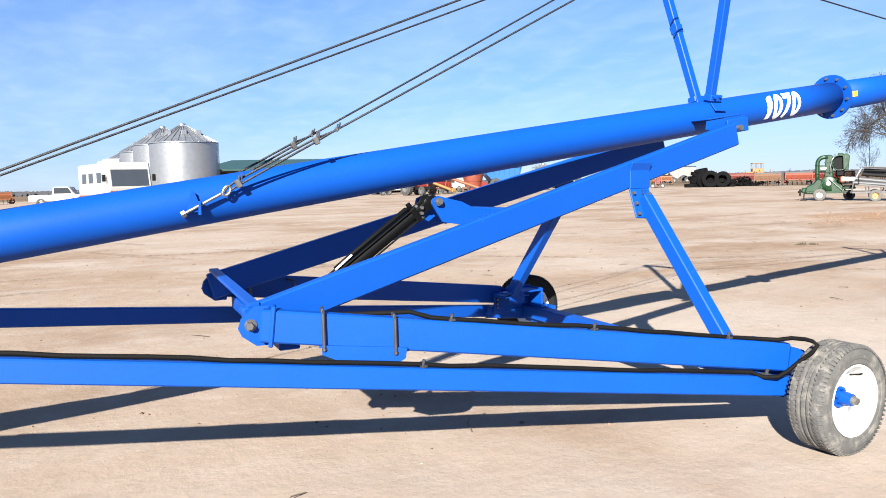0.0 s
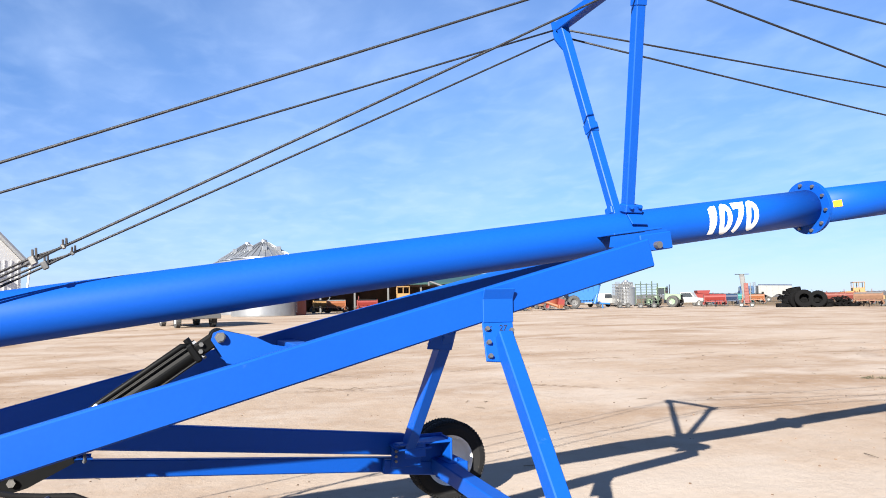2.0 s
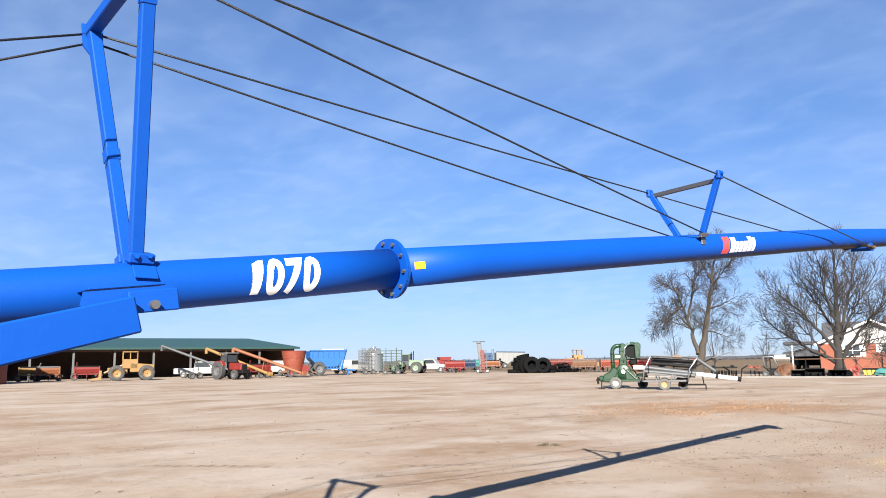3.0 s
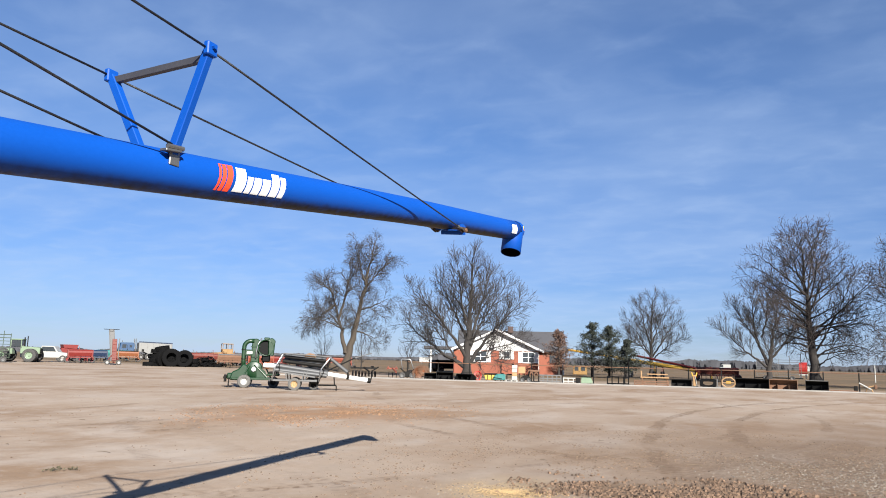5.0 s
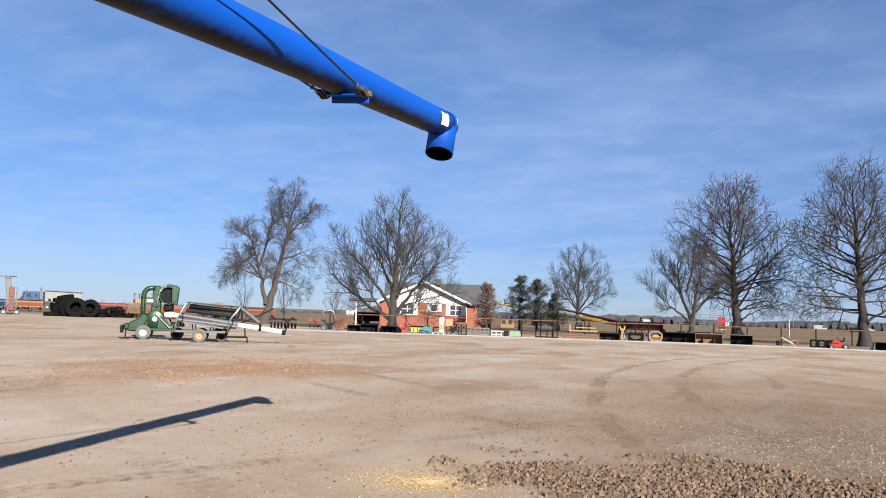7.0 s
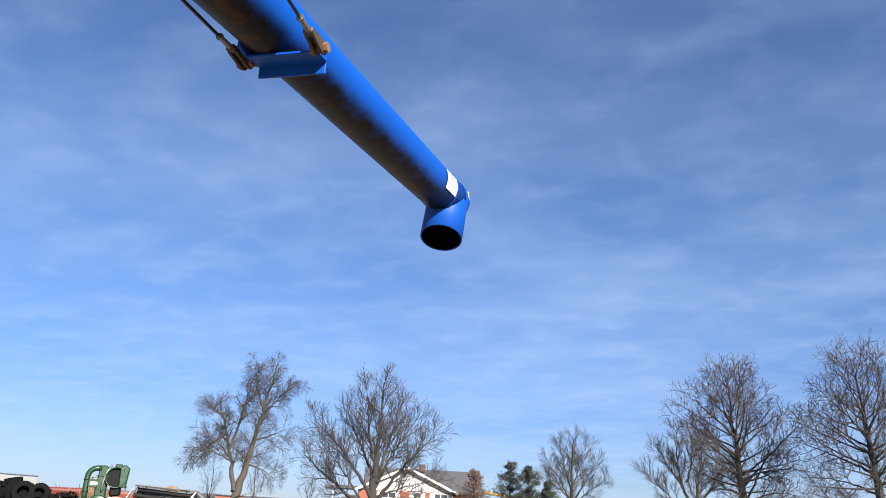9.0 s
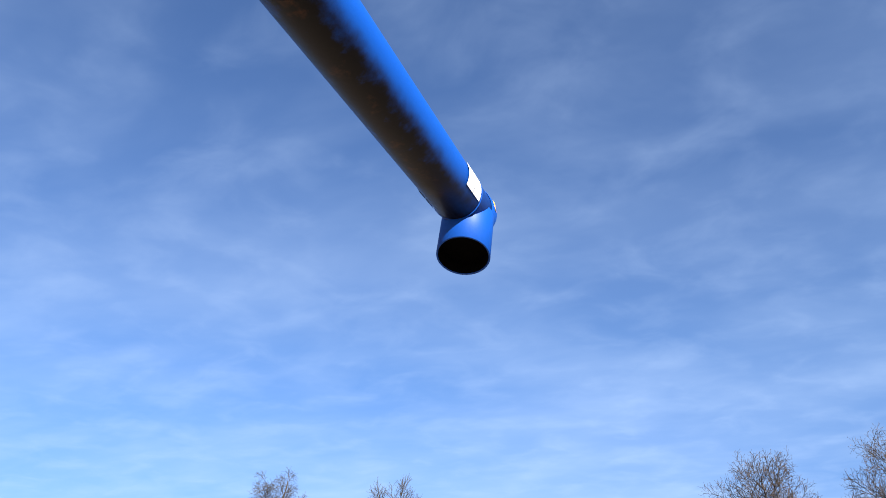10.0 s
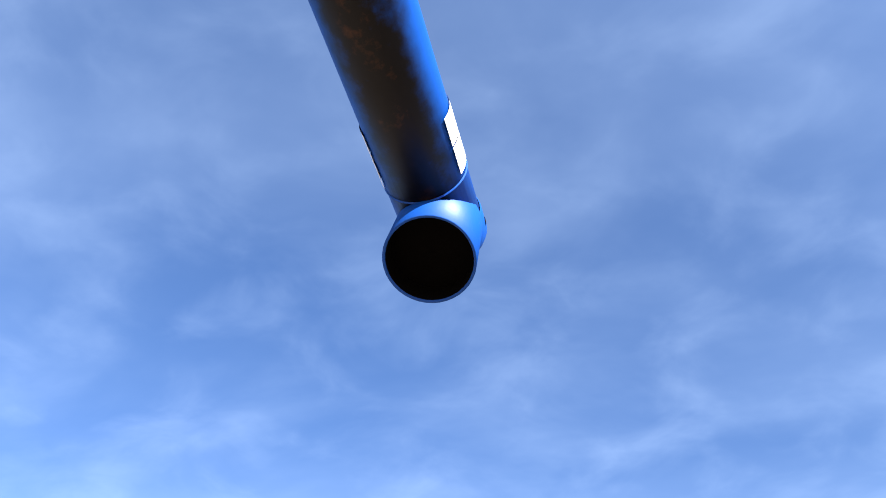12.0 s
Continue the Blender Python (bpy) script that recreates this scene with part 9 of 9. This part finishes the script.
# ---- the ground's small things ----
ROCK_BROWN = grain("brown_stone", (0.100, 0.063, 0.040), 0.95, var=0.25, scale=6, fine=40, bump=0.3, island=0.55)
ROCK_PALE = grain("pale_limestone_chips", (0.140, 0.122, 0.101), 0.95, var=0.2, scale=6, fine=40, bump=0.3, island=0.45)
CLOD = grain("dirt_clods", (0.108, 0.074, 0.049), 0.95, var=0.25, scale=6, fine=40, bump=0.3, island=0.45)


def scatter_rocks(name, label, mat, count, spot, size, seed, tall=0.8):
    rnd = random.Random(seed)
    v, f = [], []
    made = 0
    tries = 0
    while made < count and tries < count * 8:
        tries += 1
        x, y, keep = spot(rnd)
        if rnd.random() > keep:
            continue
        made += 1
        s = size[0] + (size[1] - size[0]) * rnd.random() ** 2.5
        z = ground_z(x, y) + relief(x, y)
        a, n = rnd.uniform(0, 6.28), len(v)
        ca, sa = math.cos(a), math.sin(a)
        for dx, dy, dz in ((-1, -0.7, -0.3), (1, -0.6, -0.3), (0.8, 0.7, -0.3), (-0.9, 0.8, -0.3), (-0.5, -0.35, 0.55), (0.55, -0.3, 0.5), (0.4, 0.4, 0.6), (-0.45, 0.45, 0.45)):
            j = 1 + rnd.uniform(-0.3, 0.3)
            dx, dy, dz = dx * s * j * 0.5, dy * s * j * 0.5, dz * s * j * 0.6 * tall
            v.append((x + ca * dx - sa * dy, y + sa * dx + ca * dy, z + dz + s * 0.08))
        f += [(n, n + 1, n + 5, n + 4), (n + 1, n + 2, n + 6, n + 5), (n + 2, n + 3, n + 7, n + 6), (n + 3, n, n + 4, n + 7), (n + 4, n + 5, n + 6, n + 7)]
    me = bpy.data.meshes.new(name)
    me.from_pydata(v, [], f)
    me.materials.append(mat)
    return tagged(new(name, me), label, "gravel", kind="stuff")


def in_brown(rnd):
    x, y = rnd.uniform(18.5, 26), rnd.uniform(-9, 1)
    return x, y, brown(x, y) ** 1.4 * (0.35 + 0.65 * max(0.0, min(1.0, 0.6 + 1.6 * noise.noise((x * 1.3, y * 1.3, 8.0)))))


def near_path(rnd):
    x, y = rnd.uniform(4, 46), rnd.uniform(-10, 22)
    return x, y, (0.35 + 0.65 * max(0.0, noise.noise((x * 0.35, y * 0.35, 6.0)) * 2)) * (1.0 if x < 26 else 0.45)


def grey_patch(rnd):
    x, y = rnd.uniform(18, 34), rnd.uniform(-14, 2)
    d = math.hypot((x - 23.6) / 3.8, (y + 4.8) / 2.8) + 0.45 * noise.noise((x * 0.9, y * 0.9, 5.0))
    d2 = math.hypot((x - 20.0) / 1.8, (y + 0.2) / 1.2)
    return x, y, max(0.0, 1.0 - d) + 0.45 * max(0.0, 1 - d2)


def churned(rnd):
    x, y = rnd.uniform(16, 36), rnd.uniform(-14, 7)
    d = math.hypot((x - 23.5) / 9.0, (y + 3.0) / 8.5)
    return x, y, max(0.0, 1.0 - d) * max(0.05, min(1.0, 0.45 + 1.5 * noise.noise((x * 0.8, y * 0.8, 11.0))))


def red_churn(rnd):
    x, y = rnd.uniform(23, 38), rnd.uniform(4, 14)
    return x, y, max(0.0, 1.0 - math.hypot((x - 30.2) / 6.5, (y - 8.8) / 4.2)) * max(0.0, min(1.0, 0.4 + 1.6 * noise.noise((x * 0.7, y * 0.7, 21.0))))


scatter_rocks("red_clods", "reddish clods of churned dirt", grain("reddish_clods", (0.150, 0.085, 0.046), 0.95, var=0.25, scale=6, fine=40, bump=0.3, island=0.5), 6000, red_churn, (0.010, 0.055), 6, 0.8)
scatter_rocks("brown_gravel", "loose brown stones and clods on the dirt", ROCK_BROWN, 26000, in_brown, (0.007, 0.060), 1, 1.1)
scatter_rocks("limestone_chips", "pale limestone chips strewn on the dirt", ROCK_PALE, 22000, grey_patch, (0.007, 0.034), 2)
scatter_rocks("pale_pebbles", "small pale pebbles strewn over the dirt", ROCK_PALE, 3000, near_path, (0.005, 0.018), 3)
scatter_rocks("dark_clods", "small dark clods strewn over the dirt", ROCK_BROWN, 4200, near_path, (0.006, 0.034), 4)
scatter_rocks("dirt_crumbs", "brown crumbs of churned dirt", CLOD, 26000, churned, (0.007, 0.038), 5, 0.75)


def corn_spill():
    """Spilled corn below the spout: a thin drift with loose kernels round it."""
    rnd = random.Random(12)
    v, f = [], []
    n = 26
    v.append((20.45, -0.03, ground_z(20.45, 0) + relief(20.45, 0) + 0.010))
    for ring in range(1, 7):
        for k in range(n):
            a = 2 * math.pi * k / n
            r = ring / 6 * (0.46 + 0.18 * noise.noise((math.cos(a) * 2, math.sin(a) * 2, 1.0)))
            x, y = 20.45 + r * math.cos(a) * 1.0, -0.03 + r * math.sin(a) * 1.15
            v.append((x, y, ground_z(x, y) + relief(x, y) + 0.012 * (1 - (ring / 6) ** 2) - 0.004 * (ring == 6) + 0.008 * noise.noise((x * 9, y * 9, 2)) - 0.006))
    for k in range(n):
        f.append((0, 1 + k, 1 + (k + 1) % n))
    for ring in range(5):
        for k in range(n):
            a, b = 1 + ring * n + k, 1 + ring * n + (k + 1) % n
            f.append((a, a + n, b + n, b))
    for k in range(1900):
        r = abs(rnd.gauss(0, 0.33))
        a = rnd.uniform(0, 6.28)
        x, y = 20.45 + r * math.cos(a), -0.03 + r * math.sin(a) * 1.3
        z = ground_z(x, y) + relief(x, y) + max(0.0, 0.010 * (1 - (r / 0.6) ** 2))
        s = rnd.uniform(0.004, 0.007)
        m = len(v)
        v += [(x - s, y, z), (x, y - s, z + 0.002), (x + s, y, z), (x, y + s, z + 0.002), (x, y, z + s * 1.2)]
        f += [(m, m + 1, m + 4), (m + 1, m + 2, m + 4), (m + 2, m + 3, m + 4), (m + 3, m, m + 4)]
    me = bpy.data.meshes.new("corn_spill")
    me.from_pydata(v, [], f)
    me.materials.append(CORN)
    tagged(new("corn_spill", me), "thin drift of spilled yellow corn on dirt", "spilled corn", kind="stuff")


corn_spill()

WEEDM = grain("dry_weed", (0.06, 0.052, 0.03), 0.9, var=0.3, scale=10, fine=60, bump=0, island=0.4)


def weed(x, y, size, seed):
    rnd = random.Random(seed)
    W = Wood()
    z = ground_z(x, y) + relief(x, y)
    for k in range(60):
        p = Vector((x + rnd.gauss(0, size * 0.5), y + rnd.gauss(0, size * 0.5), z + abs(rnd.gauss(0, size * 0.15))))
        W.leaf(p, size * rnd.uniform(0.12, 0.3), rnd)
    me = bpy.data.meshes.new("weed_tuft")
    me.from_pydata([tuple(q) for q in W.v], [], W.f)
    me.materials.append(WEEDM)
    tagged(new("weed_tuft", me), "small low dry green weed on the dirt", "weed", kind="stuff")


weed(18.77, 5.7, 0.13, 1)
weed(18.95, 5.55, 0.09, 2)
weed(24.5, 9.5, 0.05, 3)


def litter():
    """Dead stalks and twigs strewn over the dirt."""
    rnd = random.Random(77)
    W = Wood()
    for k in range(130):
        x, y = rnd.uniform(3, 30), rnd.uniform(-7, 12)
        z = ground_z(x, y) + relief(x, y) + 0.006
        a, l = rnd.uniform(0, 6.28), rnd.uniform(0.04, 0.26)
        p = Vector((x, y, z))
        d = Vector((math.cos(a), math.sin(a), rnd.uniform(0, 0.08)))
        W.limb([p, p + d * l * 0.5 + Vector((rnd.gauss(0, 0.02), rnd.gauss(0, 0.02), 0.008)), p + d * l], [0.004, 0.004, 0.002], 4)
    me = bpy.data.meshes.new("dead_stalks")
    me.from_pydata([tuple(q) for q in W.v], [], W.f)
    me.materials.append(grain("dead_stalk", (0.10, 0.075, 0.05), 0.9, var=0.3, scale=10, fine=60, bump=0, island=0.4))
    tagged(new("dead_stalks", me), "dead stalks and twigs strewn on dirt", "debris", kind="stuff")


litter()
